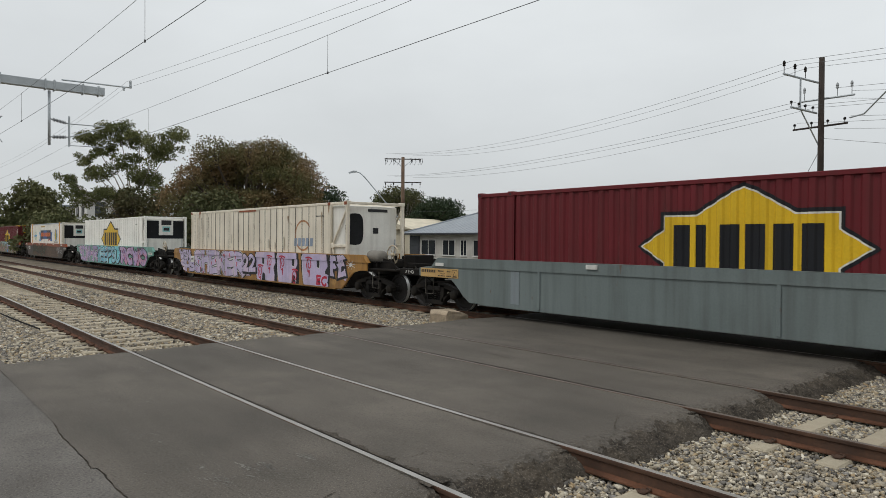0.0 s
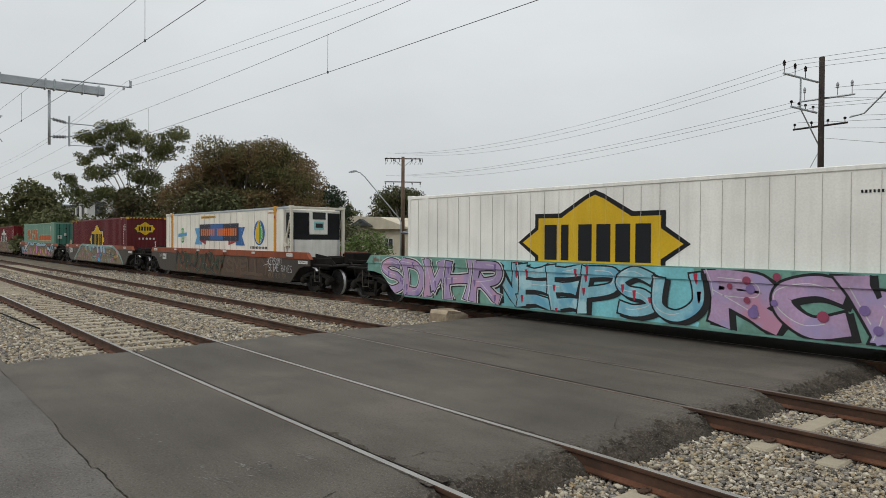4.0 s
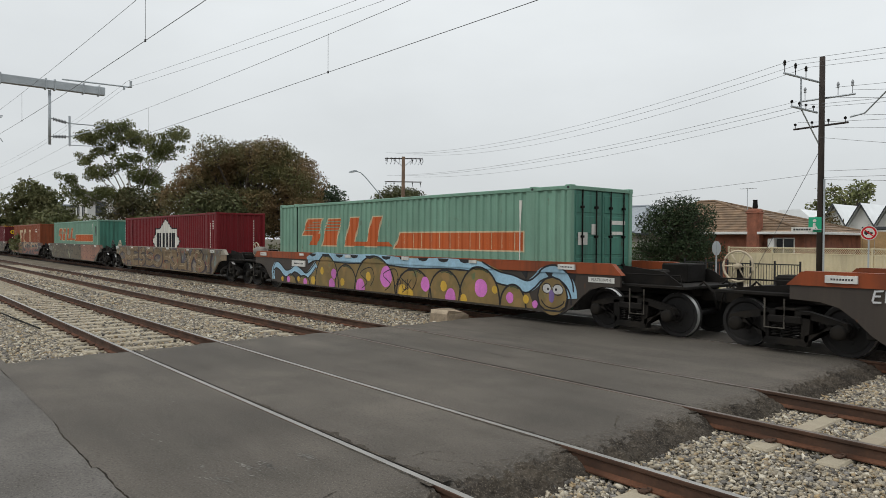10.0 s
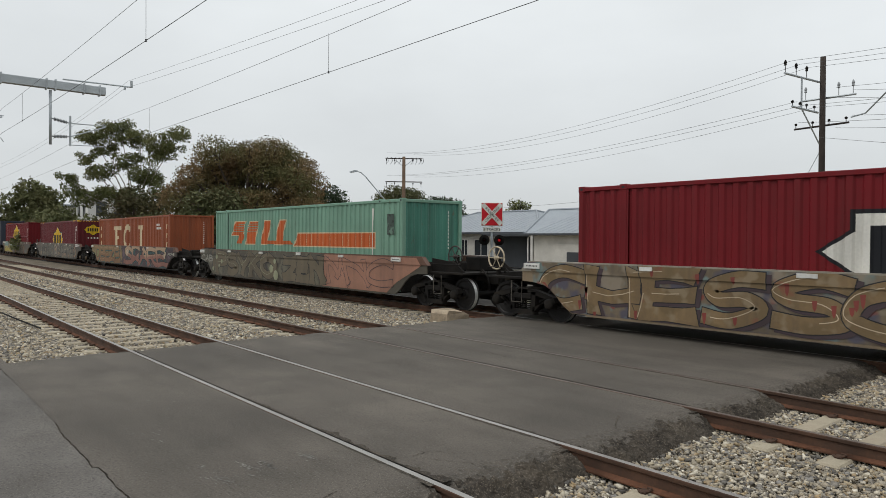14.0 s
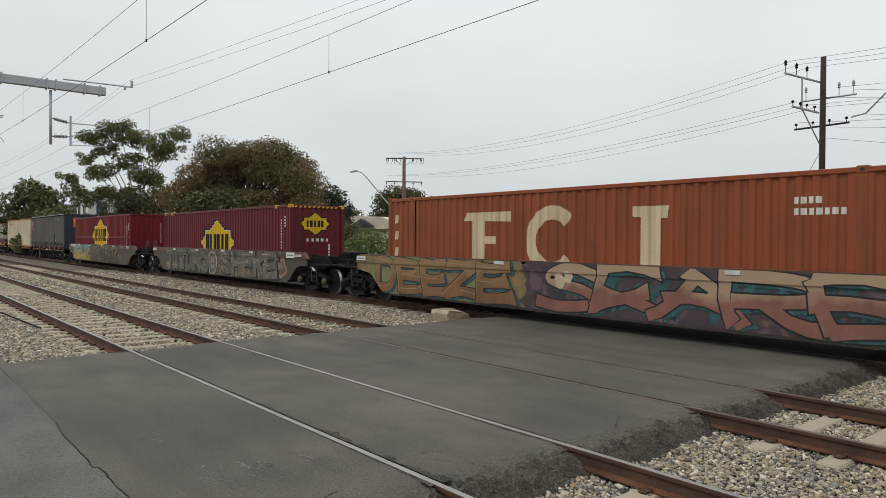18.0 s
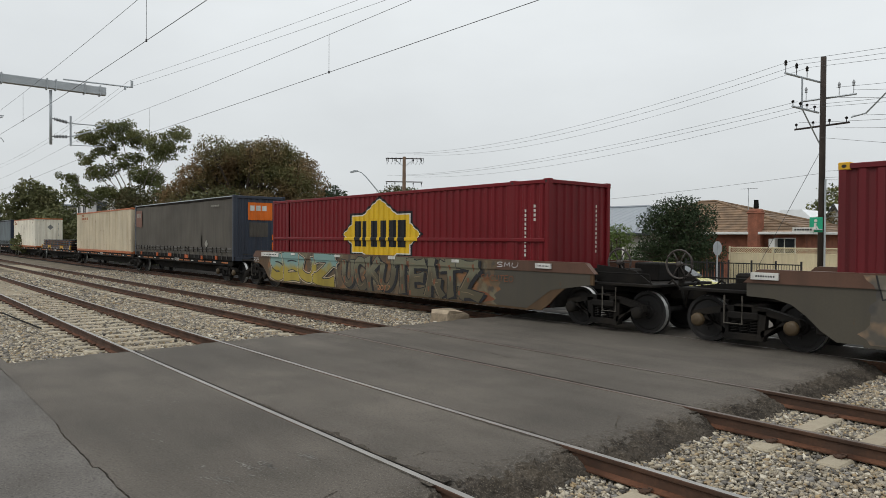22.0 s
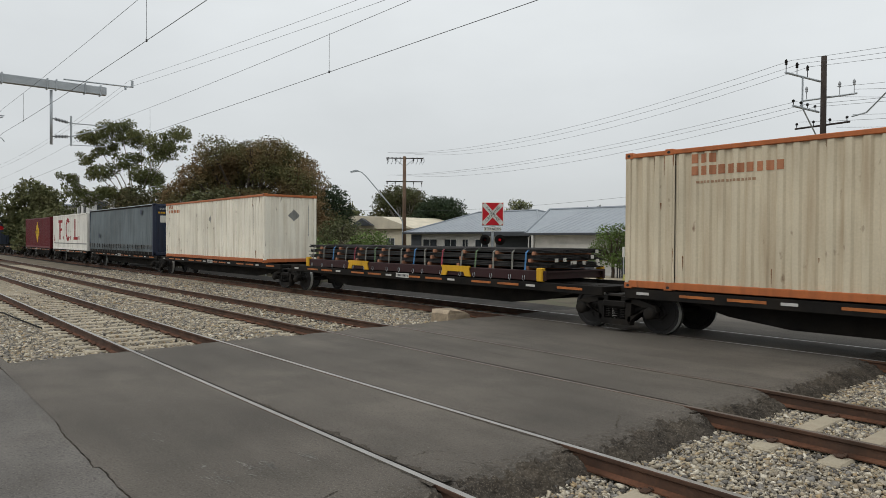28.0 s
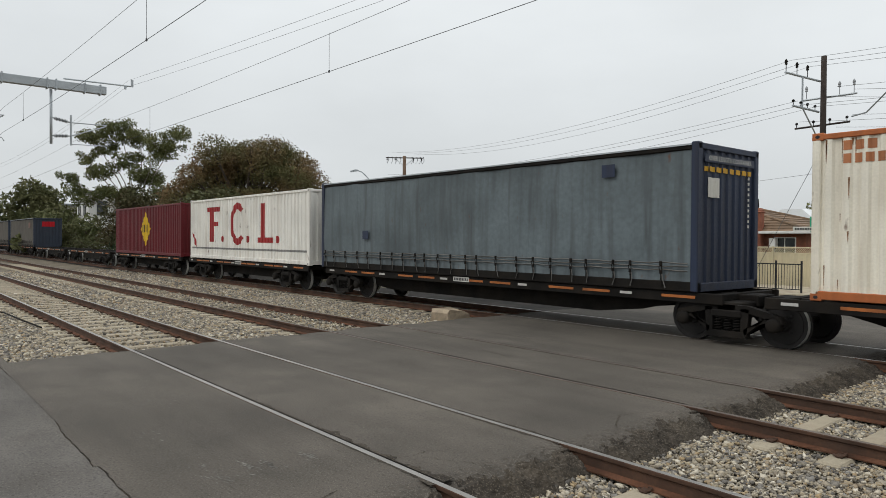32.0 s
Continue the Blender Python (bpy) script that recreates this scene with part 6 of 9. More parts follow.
tree(-107.5, 17.8, dome(8.0, 2.5, 9.9, 19, 34, .6, (1.2, 1.8)), "grey-green rounded gum tree in the distance", fol_far, bark_dark, 150, .26, 19, .3)
tree(-116.0, 13.2, dome(9.0, 2.0, 7.8, 23, 20, .6, (1.3, 2.0)), "dark distant trees along the line", fol_far, bark_dark, 130, .28, 23, .3)
tree(-98.0, 18.5, dome(8.0, 1.5, 6.6, 29, 18, .6, (1.2, 1.8)), "dark green tree beside a pale building", fol_far, bark_dark, 140, .25, 29, .3)
tree(-85.0, 17.0, dome(9.0, 1.0, 4.6, 31, 18, .6, (1.0, 1.6)), "low dark green thicket by the railway", fol_far, bark_dark, 150, .24, 31, .2, name="shrub", cat="shrub")
tree(-77.0, 46.5, dome(9.0, 3.0, 7.2, 37, 18, .6, (1.2, 1.8)), "dark rounded tree behind pale roofs", fol_far, bark_dark, 130, .26, 37, .3)
tree(-76.4, 56.4, dome(8.6, 3.6, 9.9, 41, 34, .6, (1.1, 1.7)), "tall open-crowned green tree behind pale roofs", fol_green, bark_pale, 260, .17, 41, .3, hollow=.3)
tree(-67.8, 56.1, dome(8.0, 3.0, 8.0, 43, 30, .6, (1.1, 1.6)), "dense dark green tree behind a grey roof", fol_dark, bark_dark, 300, .16, 43, .3)
tree(-72.6, 75.9, dome(5.6, 3.4, 8.8, 47, 16, .6, (.9, 1.3)), "sparse gum tree behind a grey roof", fol_gum, bark_dark, 200, .18, 47, .25, hollow=.3)
tree(-72.0, 95.9, dome(13.5, 3.0, 8.3, 53, 30, .4, (1.2, 1.7)), "row of dark distant trees", fol_dark, bark_dark, 170, .24, 53, .3)
tree(-20.0, 33.0, dome(4.5, 1.0, 4.75, 59, 40, .6, (.7, 1.0)), "large dense dark green bush by the street corner", fol_dark, bark_dark, 900, .07, 59, .2, name="bush", cat="bush")
tree(-25.3, 34.6, dome(3.0, .8, 3.6, 61, 20, .6, (.55, .8)), "rounded fresh green garden shrub", fol_light, bark_dark, 700, .07, 61, .12, name="shrub", cat="shrub")
tree(-29.0, 82.0, dome(7.5, 5.0, 9.2, 67, 12, .6, (1.0, 1.5)), "sparse tall gum tree behind the houses", fol_gum, bark_dark, 150, .22, 67, .3, .4, .2)
tree(-22.4, 58.8, dome(3.6, 2.2, 5.0, 71, 8, .6, (.7, 1.0)), "olive garden tree beside gabled houses", fol_rust, bark_dark, 190, .15, 71, .15)
for i, (x, y, w, h, fm) in enumerate([(-33, 20.5, 4.0, 1.9, fol_green), (-37.5, 21.5, 5.0, 2.3, fol_light), (-42, 20.5, 4.5, 2.0, fol_green), (-55, 18.6, 6, 2.4, fol_green), (-64, 18.0, 6, 2.6, fol_dark), (-76, 17.8, 8, 2.6, fol_green), (-92, 17.5, 8, 3, fol_green)]):
    tree(x, y, dome(w, .5, h, 80 + i, 12, .5, (.6, .95)), "leafy green shrub along the railway fence", fm, bark_dark, 240, .13, 80 + i, .08, name="shrub", cat="shrub")
tree(-69.0, 41.0, dome(5.6, 2.6, 8.4, 97, 22, .6, (.9, 1.3)), "dense dark green tree behind pale roofs", fol_dark, bark_dark, 300, .15, 97, .25)
tree(-53.5, 29.8, dome(5.0, 1.6, 6.2, 98, 22, .6, (.8, 1.2)), "brown-tinged tree at the edge of a larger crown", fol_rust, bark_dark, 320, .12, 98, .2)
tree(-41.0, 25.0, dome(4.2, 1.2, 3.9, 99, 20, .6, (.6, .95)), "mid-green leafy shrub behind the railway fence", fol_green, bark_dark, 420, .09, 99, .14, name="shrub", cat="shrub")
tree(-36.6, 24.6, dome(3.4, .9, 3.1, 100, 16, .6, (.5, .8)), "fresh green leafy shrub behind the railway fence", fol_light, bark_dark, 420, .09, 100, .12, name="shrub", cat="shrub")
palm = thing("palm_tree", pose(-30.9, 71.9, -.4), "small palm crown above distant roofs", "palm tree")
Shape().tube([(0, 0, 0), (0, 0, 4.9)], .15, 7).part("trunk", bark_dark, palm)
s = Shape()
for i in range(11):
    a = i * .571
    pts = [(0, 0, 4.9), (.6 * math.cos(a), .6 * math.sin(a), 5.35), (1.3 * math.cos(a), 1.3 * math.sin(a), 5.2), (1.8 * math.cos(a), 1.8 * math.sin(a), 4.7)]
    s.tube(pts, .09, 4, 0, .02)
s.part("fronds", fol_dark, palm)

# ---- houses ----
tile_m = stuff("terracotta_tiles", (.22, .145, .09), .85, 0, .35, 14, 1.2, .6, (.09, .07, .05), .7)
brick_m = stuff("red_brick", (.27, .1, .06), .9, 0, .3, 16, 2, .5, (.12, .06, .04), .5)
steel_roof = stuff("grey_steel_roof", (.25, .275, .3), .5, 0, .08, 8, .8, .1, (.18, .2, .22), .4)
pale_wall = stuff("pale_render", (.52, .5, .46), .85, 0, .12, 20, 1, .2, (.3, .28, .25), .4)
white_wall = stuff("white_render", (.66, .65, .62), .85, 0, .1, 20, 1, .15)
cream_wall = stuff("cream_render", (.58, .52, .4), .85, 0, .12, 20, 1, .15)
dark_door = stuff("charcoal_panel", (.05, .055, .062), .6, 0, .15, 20, 1, .1)
glass_m = stuff("dark_window_glass", (.03, .035, .04), .08, 0, .15, 3, 1, .01, spec=.6)
trim_w = stuff("white_trim", (.66, .65, .62), .6, 0, .08, 20, 2, .05)
cream_steel = stuff("cream_fence_steel", (.62, .54, .36), .6, 0, .08, 15, .8, .08, (.35, .3, .22), .35, True)
timber_m = stuff("tan_timber_hoarding", (.42, .27, .13), .85, 0, .22, 12, 1.4, .3)
black_rail = stuff("black_metal_railing", (.02, .02, .022), .5, .2, .1, 20, 3, .05)


def window(parent, x, y, z, w, h, sill=True):
    """A window in a wall facing -y: frame, pane, sill."""
    wd = Shape()
    for a, b, c, d in ((x - w / 2 - .05, x + w / 2 + .05, z + h / 2, z + h / 2 + .06), (x - w / 2 - .05, x + w / 2 + .05, z - h / 2 - .06, z - h / 2), (x - w / 2 - .06, x - w / 2, z - h / 2, z + h / 2), (x + w / 2, x + w / 2 + .06, z - h / 2, z + h / 2), (x - .025, x + .025, z - h / 2, z + h / 2)):
        wd.box(a, b, y - .05, y + .02, c, d, .006)
    f = wd.part("window", trim_w, parent)
    Shape().box(x - w / 2, x + w / 2, y - .012, y + .01, z - h / 2, z + h / 2).part("pane", glass_m, f)
    if sill:
        Shape().box(x - w / 2 - .1, x + w / 2 + .1, y - .1, y, z - h / 2 - .11, z - h / 2 - .06, .01).part("sill", trim_w, f)
    return f


def hip_roof(x0, x1, y0, y1, z, zr, ra, rb, mt, parent, over=.5, ribs=0, edge=None):
    """Hipped roof with ridge from ra to rb along x."""
    ym = (y0 + y1) / 2
    X0, X1, Y0, Y1 = x0 - over, x1 + over, y0 - over, y1 + over
    s = Shape().add([(X0, Y0, z), (X1, Y0, z), (X1, Y1, z), (X0, Y1, z), (ra, ym, zr), (rb, ym, zr), (X0, Y0, z - .1), (X1, Y0, z - .1), (X1, Y1, z - .1), (X0, Y1, z - .1)],
                    [(0, 1, 5, 4), (1, 2, 5), (2, 3, 4, 5), (3, 0, 4), (0, 6, 7, 1), (1, 7, 8, 2), (2, 8, 9, 3), (3, 9, 6, 0), (6, 9, 8, 7)])
    r = s.part("roof", mt, parent)
    if ribs:
        n = int((X1 - X0) / ribs)
        courses = Shape()
        if mt is tile_m:
            k = 13
            for i in range(1, k):
                f = i / k
                a, b = X0 + (ra - X0) * f, X1 + (rb - X1) * f
                y, zz = Y0 + (ym - Y0) * f, z + (zr - z) * f
                Shape().box(a, b, y - .05, y + .06, zz - .02, zz + .045, .01).part("tile_course", mt, r)
                ya, yb = Y0 + (ym - Y0) * f, Y1 + (ym - Y1) * f
                Shape().box(b - .06, b + .05, ya, yb, zz - .02, zz + .045, .01).part("tile_course", mt, r)
        else:
            for i in range(1, n):
                x = X0 + i * ribs
                f = min(1, (x - X0) / (ra - X0) if ra > X0 else 1, (X1 - x) / (X1 - rb))
                courses.tube([(x, Y0, z + .01), (x, Y0 + (ym - Y0) * f, z + (zr - z) * f + .004)], .009, 4)
        if courses.f:
            courses.part("roof_ribs", mt, r)
    s = Shape()
    for a, b in (((X0, Y0), (ra, ym)), ((X1, Y0), (rb, ym)), ((X1, Y1), (rb, ym)), ((X0, Y1), (ra, ym))):
        s.tube([(a[0], a[1], z + .03), (b[0], b[1], zr + .03)], .09, 6)
    s.tube([(ra, ym, zr + .03), (rb, ym, zr + .03)], .1, 6)
    s.part("ridge_cap", mt, r)
    g = Shape().box(X0 - .1, X1 + .1, Y0 - .13, Y0, z - .14, z + .02, .02).box(X1, X1 + .13, Y0, Y1, z - .14, z + .02, .02)
    g.part("gutter", edge or trim_w, r)
    return r


def walls(x0, x1, y0, y1, z, mt, parent):
    s = Shape()
    for a, b, c, d in ((x0, x1, y0, y0 + .2), (x0, x1, y1 - .2, y1), (x0, x0 + .2, y0 + .2, y1 - .2), (x1 - .2, x1, y0 + .2, y1 - .2)):
        s.box(a, b, c, d, -.45, z)
    return s.part("wall", mt, parent)


h = thing("brick_house", pose(0, 0, 0), "red brick house with a tiled hip roof and chimney", "house")
walls(-31, -17.4, 42.6, 51.5, 2.6, brick_m, h)
hip_roof(-31, -17.4, 42.6, 51.5, 2.6, 4.9, -26.6, -25.4, tile_m, h, .55, .3)
s = Shape().box(-20.62, -19.82, 41.9, 42.6, -.4, 4.05, .12).box(-20.66, -19.78, 41.86, 42.64, 3.75, 3.85, .05)
s.part("chimney", brick_m, h)
Shape().lathe([(.13, 0), (.16, .1), (.13, .5), (.15, .55)], (-20.2, 42.25, 4.05), "z", 10).part("chimney_pot", black_steel, h)
window(h, -18.6, 42.6, 1.75, 1.2, .9)
Shape().box(-19.4, -19.0, 42.2, 42.58, 1.6, 2.2, .03).part("air_conditioner", trim_w, h)
s = Shape().tube([(-22.1, 45.1, 3.5), (-22.1, 45.1, 5.6)], .02, 5).tube([(-22.6, 45.1, 5.55), (-21.5, 45.1, 5.55)], .012, 4)
for i in range(5):
    s.tube([(-22.5 + i * .22, 44.8, 5.55), (-22.5 + i * .22, 45.4, 5.55)], .008, 4)
s.part("antenna", galv, h)

h = thing("grey_roofed_house", pose(0, 0, 0), "low house with a pale wall and grey steel hip roof", "house")
walls(-52.5, -34.6, 40, 52, 2.65, pale_wall, h)
hip_roof(-52.5, -36, 40, 52, 2.65, 4.65, -49.5, -41.8, steel_roof, h, .5, .6, dark_door)
walls(-34.4, -26, 37.6, 47, 2.45, pale_wall, h)
hip_roof(-34.4, -26, 37.6, 50.4, 2.5, 4.55, -38.6, -29.0, steel_roof, h, .5, .6, dark_door)
s = Shape().box(-52.4, -50.9, 39.93, 40.0, -.3, 2.4, .01)
for i in range(6):
    s.box(-52.3, -51.0, 39.9, 39.94, -.2 + i * .42, .17 + i * .42, .01)
s.part("garage_door", dark_door, h)
for x, w in ((-49.6, 2.0), (-46.7, 1.6), (-44.7, .7), (-42.6, 1.6)):
    window(h, x, 40, 1.35, w, 1.3)
s = Shape().box(-40.9, -35.6, 38.4, 39.99, 2.3, 2.55, .02)
s.box(-40.8, -35.7, 39.9, 39.98, -.3, 2.3)
s.part("verandah", dark_door, h)
Shape().box(-35.5, -35.25, 38.4, 38.6, -.3, 2.5, .02).part("porch_post", trim_w, h)
Shape().box(-32.3, -28.8, 37.5, 37.59, -.3, 1.75, .02).part("roller_door", pale_wall, h)
Shape().box(-31.2, -28.9, 37.46, 37.5, -.3, 1.2, .01).part("roller_opening", dark_door, h)
Shape().tube([(-34.6, 37.4, 2.35), (-34.9, 37.5, 2.2), (-34.9, 37.5, -.3)], .05, 6).part("downpipe", trim_w, h)

h = thing("cream_house", pose(0, 0, 0), "cream rendered house with a pale gabled roof", "house")
walls(-76, -60, 46.5, 54, 3.3, cream_wall, h)
s = Shape().prism([(-76.5, 3.2), (-60, 3.2), (-66, 4.6), (-73, 4.9)], 46, 54.5)
s.part("roof", cream_wall, h)
s = Shape().prism([(-72, 3.6), (-67.5, 3.6), (-69.8, 4.5)], 45.6, 46)
s.part("gable_vent", dark_door, h)
for x in (-73, -65):
    window(h, x, 46.5, 1.5, 1.6, 1.2)

h = thing("gabled_houses", pose(0, 0, 0), "row of white steep-gabled roofs behind hoardings", "house")
white_roof = stuff("white_steel_roof", (.78, .79, .79), .5, 0, .05, 10, 1, .05)
for i in range(4):
    x = -24.6 + i * 2.2
    s = Shape().prism([(x - 1.0, -.4), (x + 1.0, -.4), (x + 1.0, 3.5), (x, 5.2), (x - 1.0, 3.5)], 66.5, 76)
    s.part("wall", white_wall, h)
    s = Shape()
    for q in (-1, 1):
        s.add([(x, 66.0, 5.45), (x + q * 1.25, 66.0, 3.2), (x + q * 1.25, 76, 3.2), (x, 76, 5.45), (x, 66.0, 5.32), (x + q * 1.25, 66.0, 3.05)], [(0, 1, 2, 3), (0, 4, 5, 1)])
    s.part("roof", white_roof, h)
    g = Shape()
    for q in (-1, 1):
        g.tube([(x, 65.95, 5.42), (x + q * 1.28, 65.95, 3.1)], .06, 5)
    g.part("barge_board", dark_door, h)
    window(h, x, 66.5, 1.6, .9, 1.4)
s = Shape().prism([(-33, 3.4), (-27, 3.4), (-29, 5.2), (-31, 5.2)], 70, 78)
s.part("side_roof", white_roof, h)

hd = thing("timber_hoarding", pose(0, 0, 0), "tan timber building hoarding with pale posts", "hoarding")
for i in range(14):
    x = -20.8 + i * .75
    Shape().box(x, x + .72, 53.0, 53.06, -.4, 2.75 - .25 * (i % 4 == 3), .01).part("panel", timber_m, hd)
Shape().box(-18.0, -12.0, 53.4, 56, 2.9, 3.1, .02).part("shed_roof", dark_door, hd)

h = thing("white_building", pose(0, 0, 0), "white two-storey modern building among trees", "building")
Shape().box(-97, -91, 20.5, 25.5, -.4, 7.3, .05).part("wall", white_wall, h)
Shape().box(-97.3, -90.7, 20.2, 25.8, 7.3, 7.6, .03).part("roof", steel_roof, h)
for z in (2.0, 5.2):
    for x in (-95.5, -92.8):
        window(h, x, 20.5, z, 1.4, 1.3)
for y in (22, 24):
    Shape().box(-91.02, -90.96, y - .6, y + .6, 4.6, 6.4, .01).part("window", glass_m, h)
h = thing("pale_building", pose(0, 0, 0), "pale low building behind trees", "building")
Shape().box(-124, -112, 22, 30, -.4, 6.5, .05).part("wall", pale_wall, h)
Shape().box(-124.4, -111.6, 21.6, 30.4, 6.5, 6.8, .05).part("roof", steel_roof, h)
for x in (-121, -117.5, -114):
    window(h, x, 22, 4.6, 1.8, 1.2)

# ---- fences ----
fn = thing("cream_fence", pose(0, 36.5, -.35), "cream steel panel fence with a lattice top", "fence")
x = -18.9
while x < 16:
    f = Shape()
    for i in range(12):
        a = x + .06 + i * .19
        f.add([(a, .0, .05), (a + .09, -.03, .05), (a + .09, -.03, 1.72), (a, 0, 1.72)], [(0, 1, 2, 3)])
        f.add([(a + .09, -.03, .05), (a + .19, 0, .05), (a + .19, 0, 1.72), (a + .09, -.03, 1.72)], [(0, 1, 2, 3)])
    f.part("panel", cream_steel, fn)
    s = Shape()
    for i in range(24):
        a = x + .05 + i * .095
        s.tube([(a, 0, 1.76), (a + .2, 0, 2.02)], .011, 4).tube([(a + .2, -.012, 1.76), (a, -.012, 2.02)], .011, 4)
    s.part("lattice", cream_steel, fn)
    s = Shape().box(x, x + 2.36, -.03, .03, 1.71, 1.77, .01).box(x, x + 2.36, -.03, .03, 2.01, 2.07, .01)
    s.part("rail", cream_steel, fn)
    Shape().box(x - .035, x + .035, -.05, .05, 0, 2.1, .01).part("post", cream_steel, fn)
    x += 2.36
rl = thing("street_railing", pose(0, 31.2, -.25), "low black metal railing along the footpath", "railing")
Shape().box(-18.4, -12.9, -.02, .02, 1.22, 1.27, .005).box(-18.4, -12.9, -.02, .02, .12, .16, .005).part("rail", black_rail, rl)
for i in range(6):
    x = -18.4 + i * 1.1
    Shape().box(x - .035, x + .035, -.035, .035, 0, 1.4, .005).part("post", black_rail, rl)
    if i < 5:
        s = Shape()
        for j in range(1, 9):
            s.box(x + j * .122 - .009, x + j * .122 + .009, -.009, .009, .14, 1.23)
        s.part("balusters", black_rail, rl)
pf = thing("dark_picket_fence", pose(0, 34.6, -.3), "dark weathered picket fence behind the bush", "fence")
for i in range(40):
    x = -25 + i * .17
    Shape().box(x, x + .11, -.01, .01, 0, 1.25, .004).part("picket", dark_door, pf)
wf = thing("wire_fence", pose(0, 18.9, -.4), "low galvanised wire fence along the line", "fence")
for i in range(26):
    x = -24 - i * 2.6
    Shape().tube([(x, 0, 0), (x, 0, 1.35)], .03, 6).part("post", galv, wf)
for z in (.5, .8, 1.1, 1.32):
    Shape().tube([(-24, 0, z), (-89, 0, z)], .008, 4).part("strand", galv, wf)
Shape().tube([(-33.3, -.4, 0), (-33.3, -.4, 1.35), (-33.9, -.55, 1.75), (-34.3, -.65, 1.95)], .04, 8).part("bent_pipe", galv, wf)

# ---- yellow car waiting in the street ----
car_y = stuff("pale_yellow_car_paint", (.5, .46, .16), .28, 0, .06, 10, 1, .02, spec=.5)
tyre = stuff("tyre_rubber", (.02, .02, .02), .85, 0, .2, 30, 3, .2)
rim_m = stuff("alloy_rim", (.4, .4, .42), .35, .8, .1, 20, 3, .03)
car = thing("car", pose(-16.35, 26.5, -.364), "pale yellow hatchback car waiting in the street", "car")
low = [(-1.85, .32), (-1.9, .6), (-1.86, .86), (-1.2, .92), (.7, .9), (1.35, .8), (1.78, .66), (1.87, .5), (1.85, .25), (1.55, .2), (-1.6, .2)]
Shape().prism(low, -.82, .82).part("body", car_y, car)
s = Shape()
cab = [(-1.78, .86), (-1.5, 1.3), (-1.1, 1.43), (-.2, 1.45), (.35, 1.3), (1.05, .86)]
n = len(cab)
vs = [(x, -.8 + .22 * (z - .86) / .6, z) for x, z in cab] + [(x, .8 - .22 * (z - .86) / .6, z) for x, z in cab]
s.add(vs, [tuple(range(n)), tuple(range(2 * n - 1, n - 1, -1))] + [(i, n + i, n + (i + 1) % n, (i + 1) % n) for i in range(n)])
s.part("cabin", car_y, car)
for k in (-1, 1):
    s = Shape()
    for q in ([(-1.5, .93), (-1.32, 1.25), (-.75, 1.34), (-.72, .93)], [(-.64, .93), (-.66, 1.35), (-.2, 1.36), (.25, 1.24), (.72, .93)]):
        vs = [(x, k * (.812 - .22 * (z - .86) / .6), z) for x, z in q]
        s.add(vs, [tuple(range(len(vs)))])
    s.part("side_window", glass_m, car)
    Shape().box(.62, .82, min(k * .82, k * .98), max(k * .82, k * .98), .92, 1.06, .03).part("door_mirror", car_y, car)
    Shape().prism([(1.45, .6), (1.75, .56), (1.7, .7), (1.45, .76)], min(k * .5, k * .83), max(k * .5, k * .83)).part("headlight", wht_m, car)
s = Shape().add([(.37, -.66, 1.3), (.37, .66, 1.3), (1.04, .78, .9), (1.04, -.78, .9)], [(0, 1, 2, 3)])
s.v = [(x + .012, y, z + .012) for x, y, z in s.v]
s.part("windscreen", glass_m, car)
for x in (-1.2, 1.2):
    for k in (-1, 1):
        w = Shape().lathe([(.17, .0), (.29, .0), (.3, .05), (.3, .15), (.28, .19), (.17, .19)], (x, k * .83 - .095, .3), "y", 22).part("wheel", tyre, car)
        Shape().lathe([(0, .03), (.16, .02), (.175, .0)] if k < 0 else [(0, .16), (.16, .17), (.175, .19)], (x, k * .83 - .095, .3), "y", 16).part("rim", rim_m, w)
Shape().box(1.8, 1.9, -.5, .5, .3, .45, .02).part("grille_intake", black_steel, car)
Shape().box(-1.25, .4, -.03, .03, 1.43, 1.47, .01).part("roof_strip", car_y, car)


# ---- graffiti and lettering on the train ----
def spray(name, color, dirt=.25):
    return stuff(name, color, .6, 0, .22, 18, 1.1, .04, (.05, .042, .035), dirt, True)


def two_tone(name, low, high):
    """Spray paint that passes from one colour below to another above, with a cloudy border."""
    mt = spray(name, low)
    n, l = mt.node_tree.nodes, mt.node_tree.links
    b = n["Principled BSDF"]
    src = b.inputs["Base Color"].links[0].from_socket
    tc, sp, nz, ad, mr, mx = n.new("ShaderNodeTexCoord"), n.new("ShaderNodeSeparateXYZ"), n.new("ShaderNodeTexNoise"), n.new("ShaderNodeMath"), n.new("ShaderNodeMapRange"), n.new("ShaderNodeMix")
    nz.inputs["Scale"].default_value, nz.inputs["Detail"].default_value = 1.6, 3
    ad.operation = "ADD"
    mx.data_type = "RGBA"
    mx.inputs[7].default_value = (*high, 1)
    for i, x in enumerate((1.35, 1.65, 0.0, .9)):
        mr.inputs[i + 1].default_value = x
    l.new(tc.outputs["Object"], sp.inputs[0])
    l.new(tc.outputs["Object"], nz.inputs["Vector"])
    l.new(sp.outputs["Z"], ad.inputs[0])
    l.new(nz.outputs[0], ad.inputs[1])
    l.new(ad.outputs[0], mr.inputs[0])
    l.new(mr.outputs[0], mx.inputs[0])
    l.new(src, mx.inputs[6])
    l.new(mx.outputs[2], b.inputs["Base Color"])
    return mt


